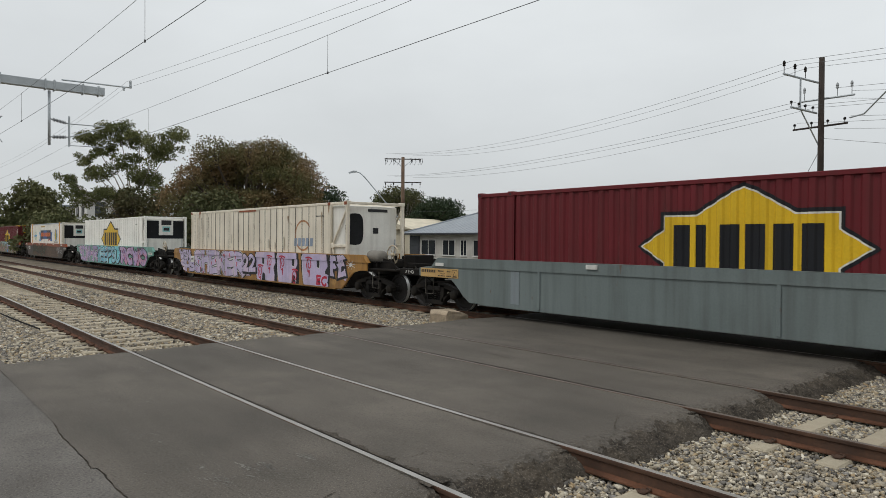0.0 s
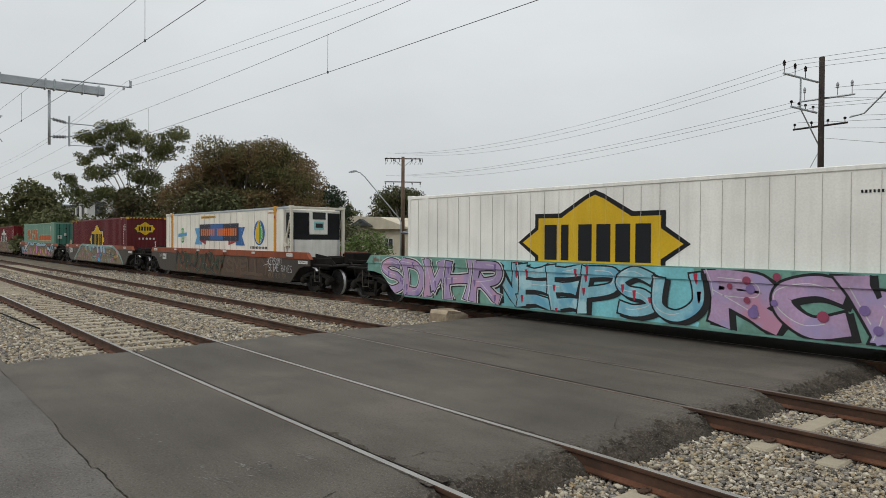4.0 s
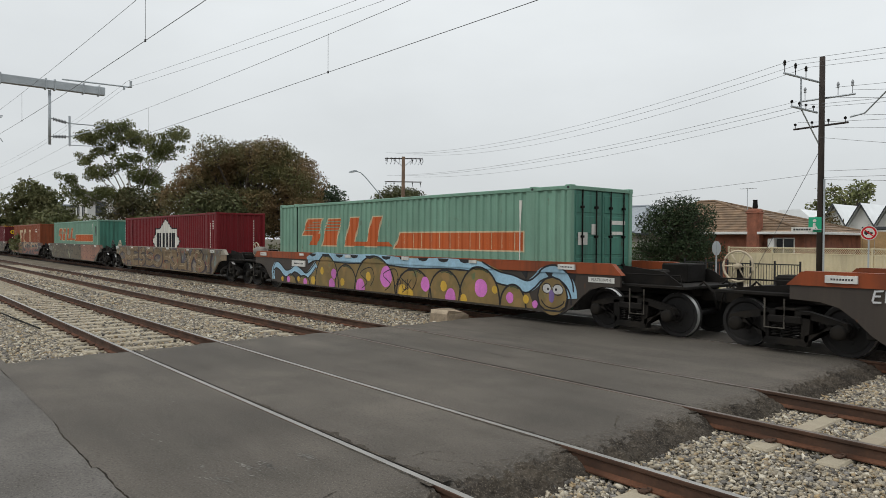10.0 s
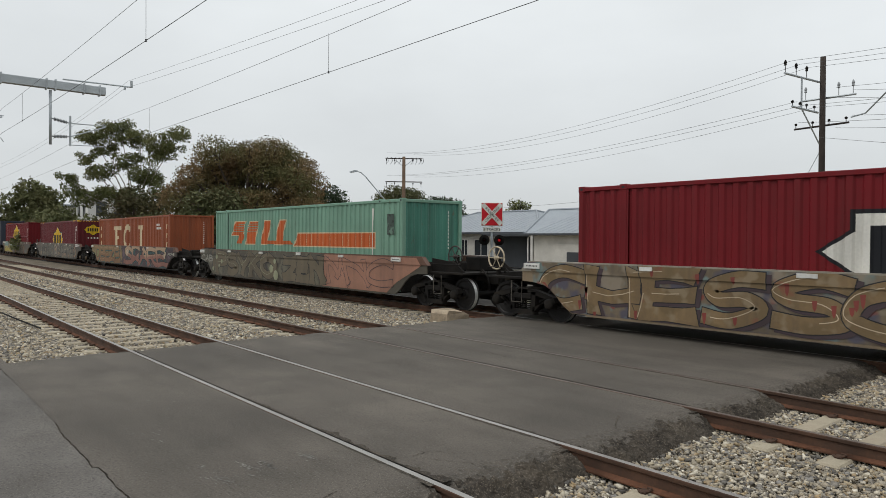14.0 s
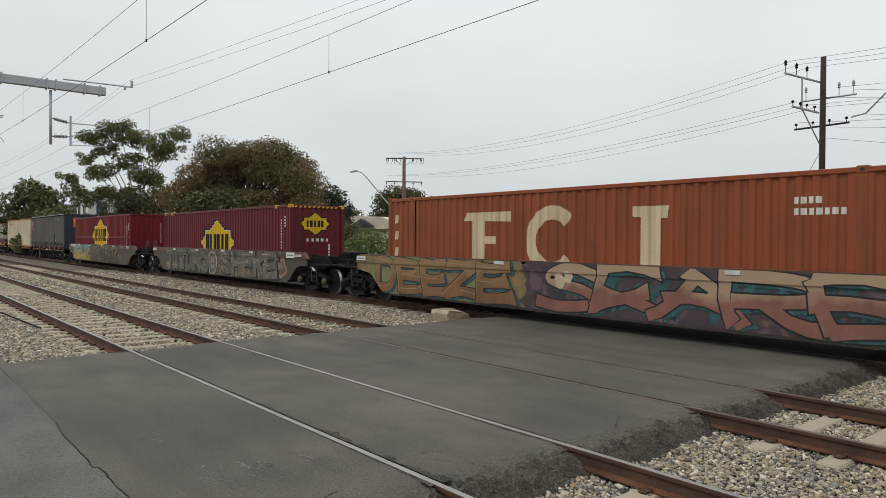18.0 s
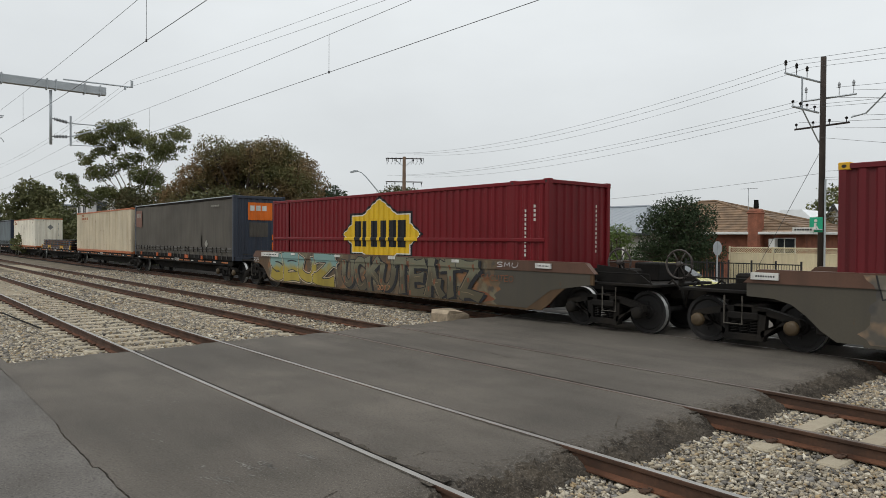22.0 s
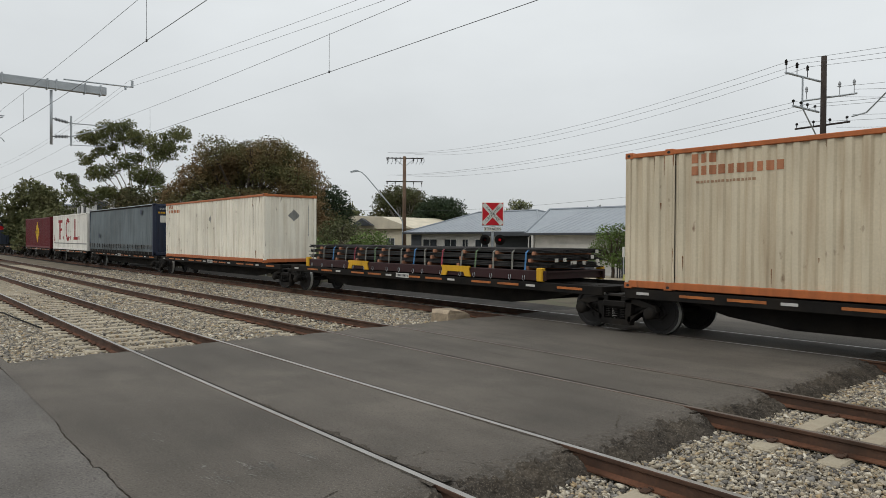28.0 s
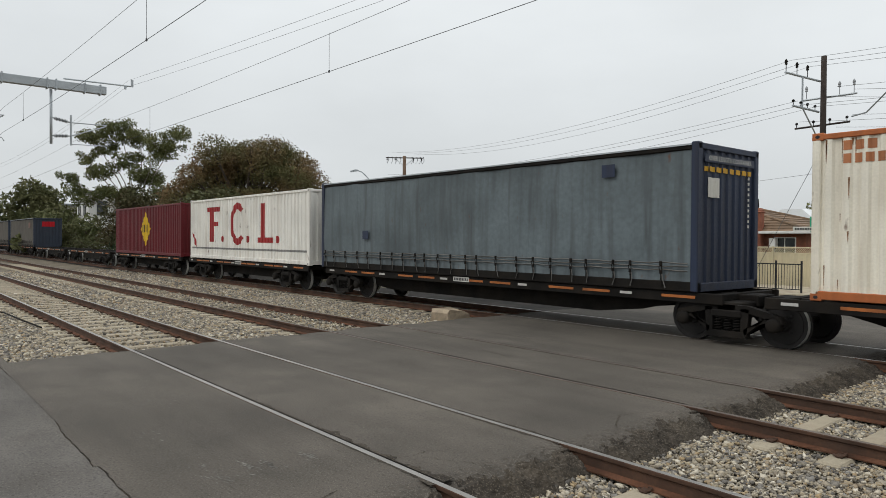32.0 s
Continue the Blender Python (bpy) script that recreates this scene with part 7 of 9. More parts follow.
def clouded(name, base, tones, size=1.3, dirt=.25, hard=.09):
    """Spray paint with soft clouds of other colours in it."""
    mt = spray(name, base, dirt)
    n, l = mt.node_tree.nodes, mt.node_tree.links
    b = n["Principled BSDF"]
    src = b.inputs["Base Color"].links[0].from_socket
    tc = n.new("ShaderNodeTexCoord")
    for i, (tone, lo) in enumerate(tones):
        mp, nz, mr, mx = n.new("ShaderNodeMapping"), n.new("ShaderNodeTexNoise"), n.new("ShaderNodeMapRange"), n.new("ShaderNodeMix")
        mp.inputs["Location"].default_value = (7.3 * i + 1.7, 3.1 * i, 5.9 * i + .6)
        nz.inputs["Scale"].default_value, nz.inputs["Detail"].default_value = size * (1 + .35 * (i % 3)), 2.5
        for k, x in enumerate((lo, lo + hard, 0.0, .92)):
            mr.inputs[k + 1].default_value = x
        mx.data_type = "RGBA"
        mx.inputs[7].default_value = (*tone, 1)
        l.new(tc.outputs["Object"], mp.inputs["Vector"])
        l.new(mp.outputs[0], nz.inputs["Vector"])
        l.new(nz.outputs[0], mr.inputs[0])
        l.new(mr.outputs[0], mx.inputs[0])
        l.new(src, mx.inputs[6])
        src = mx.outputs[2]
    l.new(src, b.inputs["Base Color"])
    return mt


lilac = spray("lilac_spray", (.4, .3, .5))
lilac_d = spray("violet_spray", (.2, .13, .32))
black_s = spray("black_spray", (.012, .012, .014), .1)
white_s = spray("white_spray", (.6, .6, .58))
red_s = spray("red_spray", (.42, .02, .05))
cyan_s = spray("cyan_spray", (.2, .55, .6))
pink_s = spray("rose_spray", (.5, .24, .34))
aqua_s = spray("sky_blue_spray", (.3, .48, .6))
sea_s = spray("grey_green_spray", (.23, .36, .31))
magenta_s = spray("magenta_spray", (.6, .17, .5))
gold_s = spray("gold_spray", (.55, .34, .04))
sky_f = spray("pale_teal_spray", (.2, .36, .36))
tan_f = spray("dusty_tan_spray", (.2, .145, .085))
greenf = spray("faded_green_spray", (.035, .06, .028))
orangef = spray("faded_orange_spray", (.17, .06, .026))
greyd = spray("dark_grey_spray", (.06, .06, .062))
greyl = spray("light_grey_spray", (.27, .26, .22))
peach = spray("peach_spray", (.4, .235, .14))
plum = spray("plum_brown_spray", (.055, .035, .04))
cream_s = spray("cream_spray", (.5, .4, .28))
salmon = spray("salmon_patch", (.3, .15, .1))
blue_s = spray("bright_blue_spray", (.06, .35, .62))
tags_w = spray("white_marker", (.55, .55, .55))


def on_wagon(w, flat, mt, name, lift, label="", upper=None):
    zs = (Z_SILL,) if upper is None else (Z_SILL, upper)
    flat = ([(within(w, x, z), z) for x, z in flat[0]], flat[1])
    return laid_on(flat, lambda x, z: side_surf(x, z) - lift, (), zs, 0, None, upper).part(name, mt, w, label)


def bend(pts, steps=5):
    """A smooth line through the points."""
    out = []
    n = len(pts)
    for i in range(n - 1):
        p0, p1, p2, p3 = pts[max(i - 1, 0)], pts[i], pts[i + 1], pts[min(i + 2, n - 1)]
        for k in range(steps):
            t = k / steps
            out.append(tuple(.5 * (2 * b + (c - a) * t + (2 * a - 5 * b + 4 * c - d) * t * t + (3 * b - a - 3 * c + d) * t ** 3) for a, b, c, d in zip(p0, p1, p2, p3)))
    return out + [pts[-1]]


# strokes of each letter in a unit box; a leading 0 marks a bent stroke
STROKES = {
    "A": (((0, 0), (.5, 1)), ((.5, 1), (1, 0)), ((.2, .36), (.8, .36))),
    "B": (((.1, 0), (.1, 1)), (0, (.1, 1), (.85, .9), (.8, .58), (.1, .53)), (0, (.1, .5), (.95, .42), (.9, .06), (.1, 0))),
    "C": ((0, (.95, .85), (.5, 1), (.05, .72), (.05, .28), (.5, 0), (.95, .15)),),
    "D": (((.1, 0), (.1, 1)), (0, (.1, 1), (.7, .95), (.95, .5), (.7, .05), (.1, 0))),
    "E": (((.1, 0), (.1, 1)), ((.1, 1), (.95, 1.02)), ((.1, .52), (.8, .54)), ((.1, 0), (1, .02))),
    "F": (((.1, 0), (.1, 1)), ((.1, 1), (.95, 1.02)), ((.1, .5), (.75, .52))),
    "G": ((0, (.95, .85), (.5, 1), (.05, .72), (.05, .28), (.5, 0), (.95, .2), (.95, .45)), ((.55, .45), (1, .45))),
    "H": (((.08, 0), (.08, 1)), ((.92, 0), (.92, 1)), ((.08, .5), (.92, .52))),
    "I": (((.5, 0), (.5, 1)), ((.2, 1), (.8, 1)), ((.2, 0), (.8, 0))),
    "K": (((.1, 0), (.1, 1)), ((.1, .45), (.95, 1)), ((.3, .55), (1, 0))),
    "L": (((.1, 1), (.1, 0)), ((.1, 0), (.95, .02))),
    "M": (((.02, 0), (.15, 1)), ((.15, 1), (.5, .3)), ((.5, .3), (.85, 1)), ((.85, 1), (.98, 0))),
    "N": (((.08, 0), (.08, 1)), ((.08, 1), (.92, 0)), ((.92, 0), (.92, 1))),
    "O": ((0, (.5, 1), (.04, .75), (.04, .25), (.5, 0), (.96, .25), (.96, .75), (.5, 1)),),
    "P": (((.1, 0), (.1, 1)), (0, (.1, 1), (.85, .95), (.9, .55), (.1, .45))),
    "R": (((.1, 0), (.1, 1)), (0, (.1, 1), (.85, .95), (.85, .58), (.1, .5)), ((.35, .5), (1, 0))),
    "S": ((0, (.95, .88), (.5, 1), (.08, .8), (.3, .55), (.75, .45), (.95, .2), (.5, 0), (.03, .12)),),
    "T": (((.5, 0), (.5, 1)), ((0, 1), (1, 1))),
    "U": ((0, (.08, 1), (.06, .3), (.5, 0), (.94, .3), (.92, 1)),),
    "V": (((0, 1), (.5, 0)), ((.5, 0), (1, 1))),
    "W": (((0, 1), (.25, 0)), ((.25, 0), (.5, .7)), ((.5, .7), (.75, 0)), ((.75, 0), (1, 1))),
    "Y": (((.05, 1), (.5, .45)), ((.95, 1), (.5, .45)), ((.5, .45), (.45, 0))),
    "Z": (((.03, 1), (.97, 1)), ((.97, 1), (.03, 0)), ((.03, 0), (1, 0))),
    "1": (((.5, 0), (.5, 1)), ((.5, 1), (.2, .8))),
    "2": ((0, (.05, .78), (.45, 1), (.9, .78), (.7, .42), (.06, .04)), ((.06, .04), (.98, .04))),
    "4": (((.75, 0), (.75, 1)), ((.75, 1), (.05, .35)), ((.05, .35), (1, .35))),
    "7": (((.03, 1), (.97, 1)), ((.97, 1), (.4, 0))),
    "!": (((.5, .35), (.6, 1)), ((.46, 0), (.48, .12))),
}


def keep(z):
    return min(max(z, .335), 1.475)


def brush(pts, w, cut=(0.0, 0.0), ext=0.0):
    """A stroke with slanted ends, w wide point by point, held in on the inside of tight bends: (x, z) faces."""
    n = len(pts)
    vs = []
    for i, (x, z) in enumerate(pts):
        (ax, az), (bx, bz) = pts[max(i - 1, 0)], pts[min(i + 1, n - 1)]
        d = math.hypot(bx - ax, bz - az) or 1
        tx, tz = (bx - ax) / d, (bz - az) / d
        left = right = w[i] / 2
        if 0 < i < n - 1:
            turn = (x - ax) * (bz - z) - (z - az) * (bx - x)
            k = 2 * turn / (math.hypot(x - ax, z - az) * math.hypot(bx - x, bz - z) * d + 1e-9)
            if k > 1e-6:
                left = min(left, .8 / k)
            elif k < -1e-6:
                right = min(right, -.8 / k)
        c = cut[0] if i == 0 else cut[1] if i == n - 1 else 0.0
        far_ = -ext if i == 0 else ext if i == n - 1 else 0.0
        x, z = x + tx * far_, z + tz * far_
        vs += [(x - tz * left + tx * c * w[i], keep(z + tx * left + tz * c * w[i])), (x + tz * right - tx * c * w[i], keep(z - tx * right - tz * c * w[i]))]
    return vs, [(2 * i, 2 * i + 1, 2 * i + 3, 2 * i + 2) for i in range(n - 1)]


def coat(w, mt, x0, x1, lift=.0012, z0=.335, z1=1.475, ragged=.25, seed=0, name="spray_ground"):
    """A cloudy coat of paint over the side plate and sill between x0 and x1."""
    m = 14
    vs, fs = [], []
    for j in range(m + 1):
        z = z0 + (z1 - z0) * j / m
        for k in range(7):
            x = x0 + (x1 - x0) * k / 6
            if k in (0, 6):
                x += ragged * (noise.noise((z * 3, seed, k)) + .6 * noise.noise((z * 9, seed, k)))
            vs.append((x, z))
    for j in range(m):
        for k in range(6):
            q = j * 7 + k
            fs.append((q, q + 1, q + 8, q + 7))
    on_wagon(w, (vs, fs), mt, name, lift)


def piece(w, words, x0, x1, z0, z1, fill, line, thick, seed, halo=None, shine=None, edge=.035, lean=.1, lift=0.0, wide=1.0, light=None, cast=None, wild=1.0):
    """Sprayed letters of thick bent strokes: cast shadow, halo, outline, fill and bright edges, each letter over the one before."""
    rng = random.Random(seed)
    cell = (x1 - x0) / len(words)
    for i, ch in enumerate(words):
        if ch == " ":
            continue
        a, up = rng.uniform(-lean, lean), rng.uniform(-.03, .03)
        wob = [rng.uniform(-.07, .07) * wild for _ in range(4)]
        width = cell * wide * rng.uniform(.94, 1.08)
        inset = thick * .5
        marks = []
        for st in STROKES[ch]:
            bent = st[0] == 0
            pts = [(u + a * (v - .5) + wob[0] * math.sin(v * 5 + wob[1] * 60) + rng.uniform(-.04, .04) * wild, v + wob[2] * math.sin(u * 4 + wob[3] * 60) + rng.uniform(-.03, .03) * wild) for u, v in (st[1:] if bent else st)]
            pts = [(x0 + (i + .5) * cell + (u - .5) * (width - inset), z0 + up + inset + (z1 - z0 - 2 * inset) * v) for u, v in pts]
            if bent:
                pts = bend(pts, 7)
            else:
                (p, q), (r, t) = pts
                d = math.hypot(r - p, t - q) or 1
                ex, ez = (r - p) / d * inset * .85, (t - q) / d * inset * .85
                sag = rng.uniform(-.12, .12) * d * wild
                pts = bend([(p - ex, q - ez), ((p + r) / 2 - (t - q) / d * sag, (q + t) / 2 + (r - p) / d * sag), (r + ex, t + ez)], 2)
            n = len(pts)
            e0, e1 = (rng.uniform(.9, 1.05), rng.uniform(.9, 1.1)) if bent else (rng.uniform(1.0, 1.4), rng.uniform(1.0, 1.5))
            ws = [thick * (.84 + (e0 * (1 - k / (n - 1)) + e1 * k / (n - 1) - .84) * abs(2 * k / (n - 1) - 1) ** 2.2) for k in range(n)]
            marks.append((pts, ws, (0.0, 0.0) if bent else tuple(max(-1, min(1, rng.uniform(-.3, .3) * wild / (.14 * math.hypot(pts[-1][0] - pts[0][0], pts[-1][1] - pts[0][1]) / thick))) * .14 * math.hypot(pts[-1][0] - pts[0][0], pts[-1][1] - pts[0][1]) / thick / 1.5 for _ in (0, 1))))
        base = .003 + lift + .0026 * i
        layers = [("spray_outline", line, edge * 2, 0.0, 0.0), ("spray_letter", fill, 0.0, .0013, 0.0)]
        if halo:
            layers.insert(0, ("spray_halo", halo, edge * 4.2, -.0008, 0.0))
        if cast:
            layers.insert(0, ("spray_cast", cast, edge * 2, -.0014, .09))
        for nm, mt, grow, dl, move in layers:
            s = Shape()
            for j, (pts, ws, cut) in enumerate(marks):
                e = base + dl + .00016 * j
                vs, fs = brush([(x + move, z - move * .6) for x, z in pts], [q + grow for q in ws], cut, grow / 2)
                t = laid_on(([(within(w, x, z), z) for x, z in vs], fs), lambda x, z: side_surf(x, z) - e, (), (Z_SILL,))
                s.add(t.v, [], 0)
                k = len(s.v) - len(t.v)
                s.f += [tuple(v + k for v in fc) for fc in t.f]
                s.m += t.m
            s.part(nm, mt, w)
        if light:                      # a thin bright line along one side of each stroke
            for pts, ws, cut in marks[:3]:
                m = max(3, int(len(pts) * rng.uniform(.5, .95)))
                k0 = rng.randrange(0, max(1, len(pts) - m + 1))
                on_wagon(w, ribbon([(x - q * .4, keep(z + q * .1)) for (x, z), q in list(zip(pts, ws))[k0:k0 + m]], .016), light, "spray_light", base + .0022)
        if shine:
            for k in range(3):
                pts, ws, cut = rng.choice(marks)
                x, z = rng.choice(pts)
                d = rng.uniform(.08, .2)
                on_wagon(w, poly((x - .04, keep(z + .05)), (x + .05, keep(z + .06)), (x + .04, keep(z - d * .5)), (x + .01, keep(z - d)), (x - .02, keep(z - d * .6))), shine, "spray_drip", base + .0024)


def tag(w, words, x0, x1, z0, z1, mt, seed, thick=.022, lift=.026):
    """Words written in one thin marker line."""
    rng = random.Random(seed)
    cell = (x1 - x0) / len(words)
    for i, ch in enumerate(words):
        if ch == " ":
            continue
        s = Shape()
        a = rng.uniform(-.1, .25)
        for st in STROKES[ch]:
            pts = st[1:] if st[0] == 0 else st
            pts = [(x0 + (i + .1 + .8 * u + a * (v - .5)) * cell, keep(z0 + (z1 - z0) * (v + rng.uniform(-.05, .05)))) for u, v in pts]
            t = laid_on(ribbon(bend(pts, 3) if len(pts) > 2 else pts, thick), lambda x, z: side_surf(x, z) - lift, (), (Z_SILL,))
            k = len(s.v)
            s.v += t.v
            s.f += [tuple(v + k for v in fc) for fc in t.f]
            s.m += t.m
        s.part("marker_letter", mt, w)


def line(w, pts, mt, wd=.04, lift=.02, name="spray_line"):
    on_wagon(w, ribbon([(x, keep(z)) for x, z in bend(pts, 4)], wd), mt, name, lift)


def patch(w, pts, mt, lift=.001, name="spray_ground"):
    on_wagon(w, poly(*pts), mt, name, lift)


def blob(x, z, rx, rz, seed, n=22, am=.12):
    rng = random.Random(seed)
    ph = [rng.uniform(0, 6) for _ in range(3)]
    return poly(*[(x + rx * (1 + am * math.sin(3 * a + ph[0]) + am * .6 * math.sin(5 * a + ph[1])) * math.cos(a), keep(z + rz * (1 + am * math.sin(2 * a + ph[2])) * math.sin(a))) for a in [2 * math.pi * k / n for k in range(n)]])


def ring(w, x, z, r, mt, wd=.035, lift=.012, squash=1.0):
    on_wagon(w, ribbon([(x + r * squash * math.cos(k * .524), keep(z + r * math.sin(k * .524))) for k in range(13)], wd), mt, "spray_ring", lift)


lilac_l = clouded("pale_lilac_spray", (.47, .4, .56), (((.53, .42, .53), .52), ((.4, .34, .5), .56)), 1.1)
# ochre wagon: lilac pieces
coat(w1, clouded("worn_ochre_paint", (.3, .155, .042), (((.22, .075, .028), .55), ((.36, .2, .06), .52), ((.06, .04, .028), .62)), 1.6, .4), -8.9, 8.9)
piece(w1, "WSM", -8.1, -6.6, .92, 1.46, lilac_l, black_s, .17, 1, light=white_s, wide=1.1, cast=black_s, edge=.03)
piece(w1, "SHS", -8.0, -6.1, .35, .95, lilac_l, black_s, .19, 2, light=white_s, wide=1.1, lift=.006, edge=.03)
piece(w1, "SHEKER", -6.1, -.35, .34, 1.47, lilac_l, black_s, .33, 3, white_s, red_s, .034, .1, .003, 1.1, white_s, black_s)
tag(w1, "SHLS", -5.35, -4.95, .46, .58, black_s, 4)
tag(w1, "COLA", -3.1, -2.6, .42, .56, black_s, 5)
tag(w1, "WLS", -1.0, -.55, .42, .58, black_s, 6)
piece(w1, "22", -.5, .78, .6, 1.4, lilac_l, black_s, .2, 7, light=white_s, lift=.02, edge=.045, cast=black_s, wild=.4)
patch(w1, [(-.35, .42), (.35, .44), (.3, .56), (-.3, .57)], black_s, .002)
patch(w1, [(-.28, .44), (.28, .46), (.25, .54), (-.25, .54)], lilac_l, .004)
for i, (a, b) in enumerate(((.8, 2.62), (2.72, 4.42), (4.74, 6.62))):
    on_wagon(w1, poly((a + .1, .335), (b + .1, .335), (b + .14, .9), (b + .1, 1.475), (a - .02, 1.475), (a - .08, 1.0)), black_s, "spray_outline", .004)
    on_wagon(w1, poly((a + .14, .335), (b - .12, .335), (b - .1, .6), (b - .2, .86), (b - .02, 1.05), (b - .06, 1.475), (a + .1, 1.475), (a + .02, 1.3), (a + .06, .9)), lilac_l, "spray_block", .006)
    line(w1, [(a + .12, .4), (a + .05, .9), (a + .03, 1.3), (a + .14, 1.44)], white_s, .035, .008)
    u = a + (.62, 1.25, 1.12)[i]
    on_wagon(w1, poly((u, 1.0), (u + .16, .96), (u + .2, 1.25), (u - .02, 1.25)), black_s, "spray_slot", .009)
    on_wagon(w1, poly((u - .04, .335), (u + .3, .335), (u + .26, .6), (u + .05, .66)), black_s, "spray_slot", .009)
    line(w1, [(u + .2, 1.22), (u + .17, .98), (u, 1.0)], white_s, .025, .011)
    for px, pz in (((2.1, 1.08), (1.25, .68)), ((3.2, 1.08), (4.2, .6)), ((5.3, 1.08),))[i]:
        sp = [(px + .022 * k * math.cos(k * .8) * .75, pz + .022 * k * math.sin(k * .8)) for k in range(2, 15)]
        on_wagon(w1, ribbon([(x, keep(z)) for x, z in sp], .05), red_s, "spray_spiral", .012)
        line(w1, [(px - .22, pz + .24), (px, pz + .27), (px + .26, pz + .22)], red_s, .055, .0125)
        on_wagon(w1, poly((px - .05, keep(pz - .2)), (px + .05, keep(pz - .2)), (px + .02, keep(pz - .46)), (px - .01, keep(pz - .46))), red_s, "spray_drip", .0122)
piece(w1, "BC", 5.85, 6.6, .37, .76, red_s, lilac_l, .1, 9, lift=.012, edge=.08)
piece(w1, "PE", 6.85, 7.75, .72, 1.46, lilac_l, black_s, .2, 10, light=white_s, lift=.006, edge=.09)
on_wagon(w1, blob(7.75, .72, .1, .12, 3), lilac_l, "spray_dot", .008)
for a in [k * .785 for k in range(8)]:
    on_wagon(w1, ribbon([(8.1, 1.16), (8.1 + .3 * math.cos(a + .2), 1.16 + .16 * math.sin(a + .2))], .018), white_s, "spray_star", .008)
on_wagon(w1, disc(8.1, 1.16, .07, 10), white_s, "spray_star", .01)
# sea-green wagon
rose_d = spray("deep_rose_spray", (.28, .05, .1))
coat(w2, clouded("worn_sea_green_paint", (.15, .31, .25), (((.2, .4, .36), .52), ((.05, .12, .11), .58), ((.16, .09, .06), .64)), 1.4), -8.8, 8.8)
piece(w2, "SDMHR", -8.2, -3.0, .34, 1.46, clouded("lilac_violet_fill", (.4, .3, .5), (((.5, .3, .42), .52), ((.24, .2, .42), .58)), 1.5), black_s, .26, 11, white_s, lilac_d, .032, .15, 0, 1.1, white_s, black_s)
coat(w2, cyan_s, -3.2, 2.5, .0016, seed=3)
piece(w2, "NEEPSU", -3.2, 2.5, .36, 1.44, clouded("cyan_blue_fill", (.24, .5, .58), (((.13, .36, .5), .52), ((.4, .62, .66), .56)), 1.5), black_s, .26, 12, None, red_s, .036, .15, .003, 1.1, white_s, black_s)
piece(w2, "RCWO", 2.7, 7.9, .34, 1.46, clouded("rose_lilac_fill", (.44, .3, .46), (((.5, .24, .34), .5), ((.36, .3, .5), .55)), 1.2), black_s, .4, 13, None, None, .05, .12, .003, 1.05, white_s, black_s)
rng = random.Random(14)
for i in range(22):
    on_wagon(w2, disc(rng.uniform(3.0, 8.0), rng.uniform(.5, 1.4), rng.uniform(.05, .11), 10), rose_d if i % 2 else lilac_d, "spray_dot", .0225 + .0003 * i)
tag(w2, "GEANT", 6.3, 7.6, 1.28, 1.44, black_s, 15, .03, .02)
# dark wagon with faded pieces
coat(w3, clouded("rusty_panel_fill", (.1, .038, .018), (((.13, .045, .018), .48), ((.035, .045, .022), .5), ((.06, .04, .022), .55)), 1.8), -5.2, 1.0, z1=1.24)
mossy = clouded("moss_teal_spray", (.03, .05, .026), (((.016, .035, .03), .5), ((.06, .07, .025), .58)), 3.0)
for x0_, zz, r_, q_ in ((-4.6, .75, .34, 1.3), (-3.6, 1.0, .3, 1.1), (-3.2, .62, .24, 1.5), (-2.0, .85, .42, 1.0), (-1.1, .6, .22, 1.8), (-.5, .95, .4, 1.2), (.2, .62, .24, 1.9)):
    a0 = rng.uniform(0, 6)
    for wd_, mt_, lf in ((.15, mossy, .004), (.022, tan_f, .008)):
        line(w3, [(x0_ + q_ * r_ * math.cos(a0 + k * .75), zz + r_ * math.sin(a0 + k * .75)) for k in range(7)], mt_, wd_, lf + .0004 * x0_)
for i in range(9):
    x = -5.0 + i * .65
    line(w3, [(x, rng.uniform(.4, .9)), (x + .3, rng.uniform(.7, 1.4)), (x + .8, rng.uniform(.4, 1.2)), (x + 1.1, rng.uniform(.5, 1.4))], mossy if i % 3 else black_s, .1, .016 + .0003 * i)
coat(w3, clouded("rust_brown_haze", (.075, .045, .028), (((.1, .05, .028), .5), ((.055, .04, .028), .55)), 1.4, .3), .9, 6.1, z1=1.22, seed=3)
smelly = spray("dull_brown_spray", (.105, .066, .04))
piece(w3, "SMELLY", 1.5, 5.9, .46, 1.16, smelly, spray("faded_olive_line", (.05, .038, .022)), .15, 17, None, None, .016, .15, 0, 1.1)
tag(w3, "KERSOM1", 5.7, 6.95, .97, 1.24, tags_w, 18, .024)
tag(w3, "SLIME RAYES", 5.75, 7.75, .72, .97, tags_w, 19, .023)
line(w3, [(5.3, .92), (5.8, 1.02), (5.6, 1.1)], tags_w, .02)
tag(w3, "VOCK OLK TOK", 5.7, 7.3, .46, .66, tan_f, 20, .017)
tag(w3, "SUM", -7.6, -7.2, 1.0, 1.15, tags_w, 21, .016)
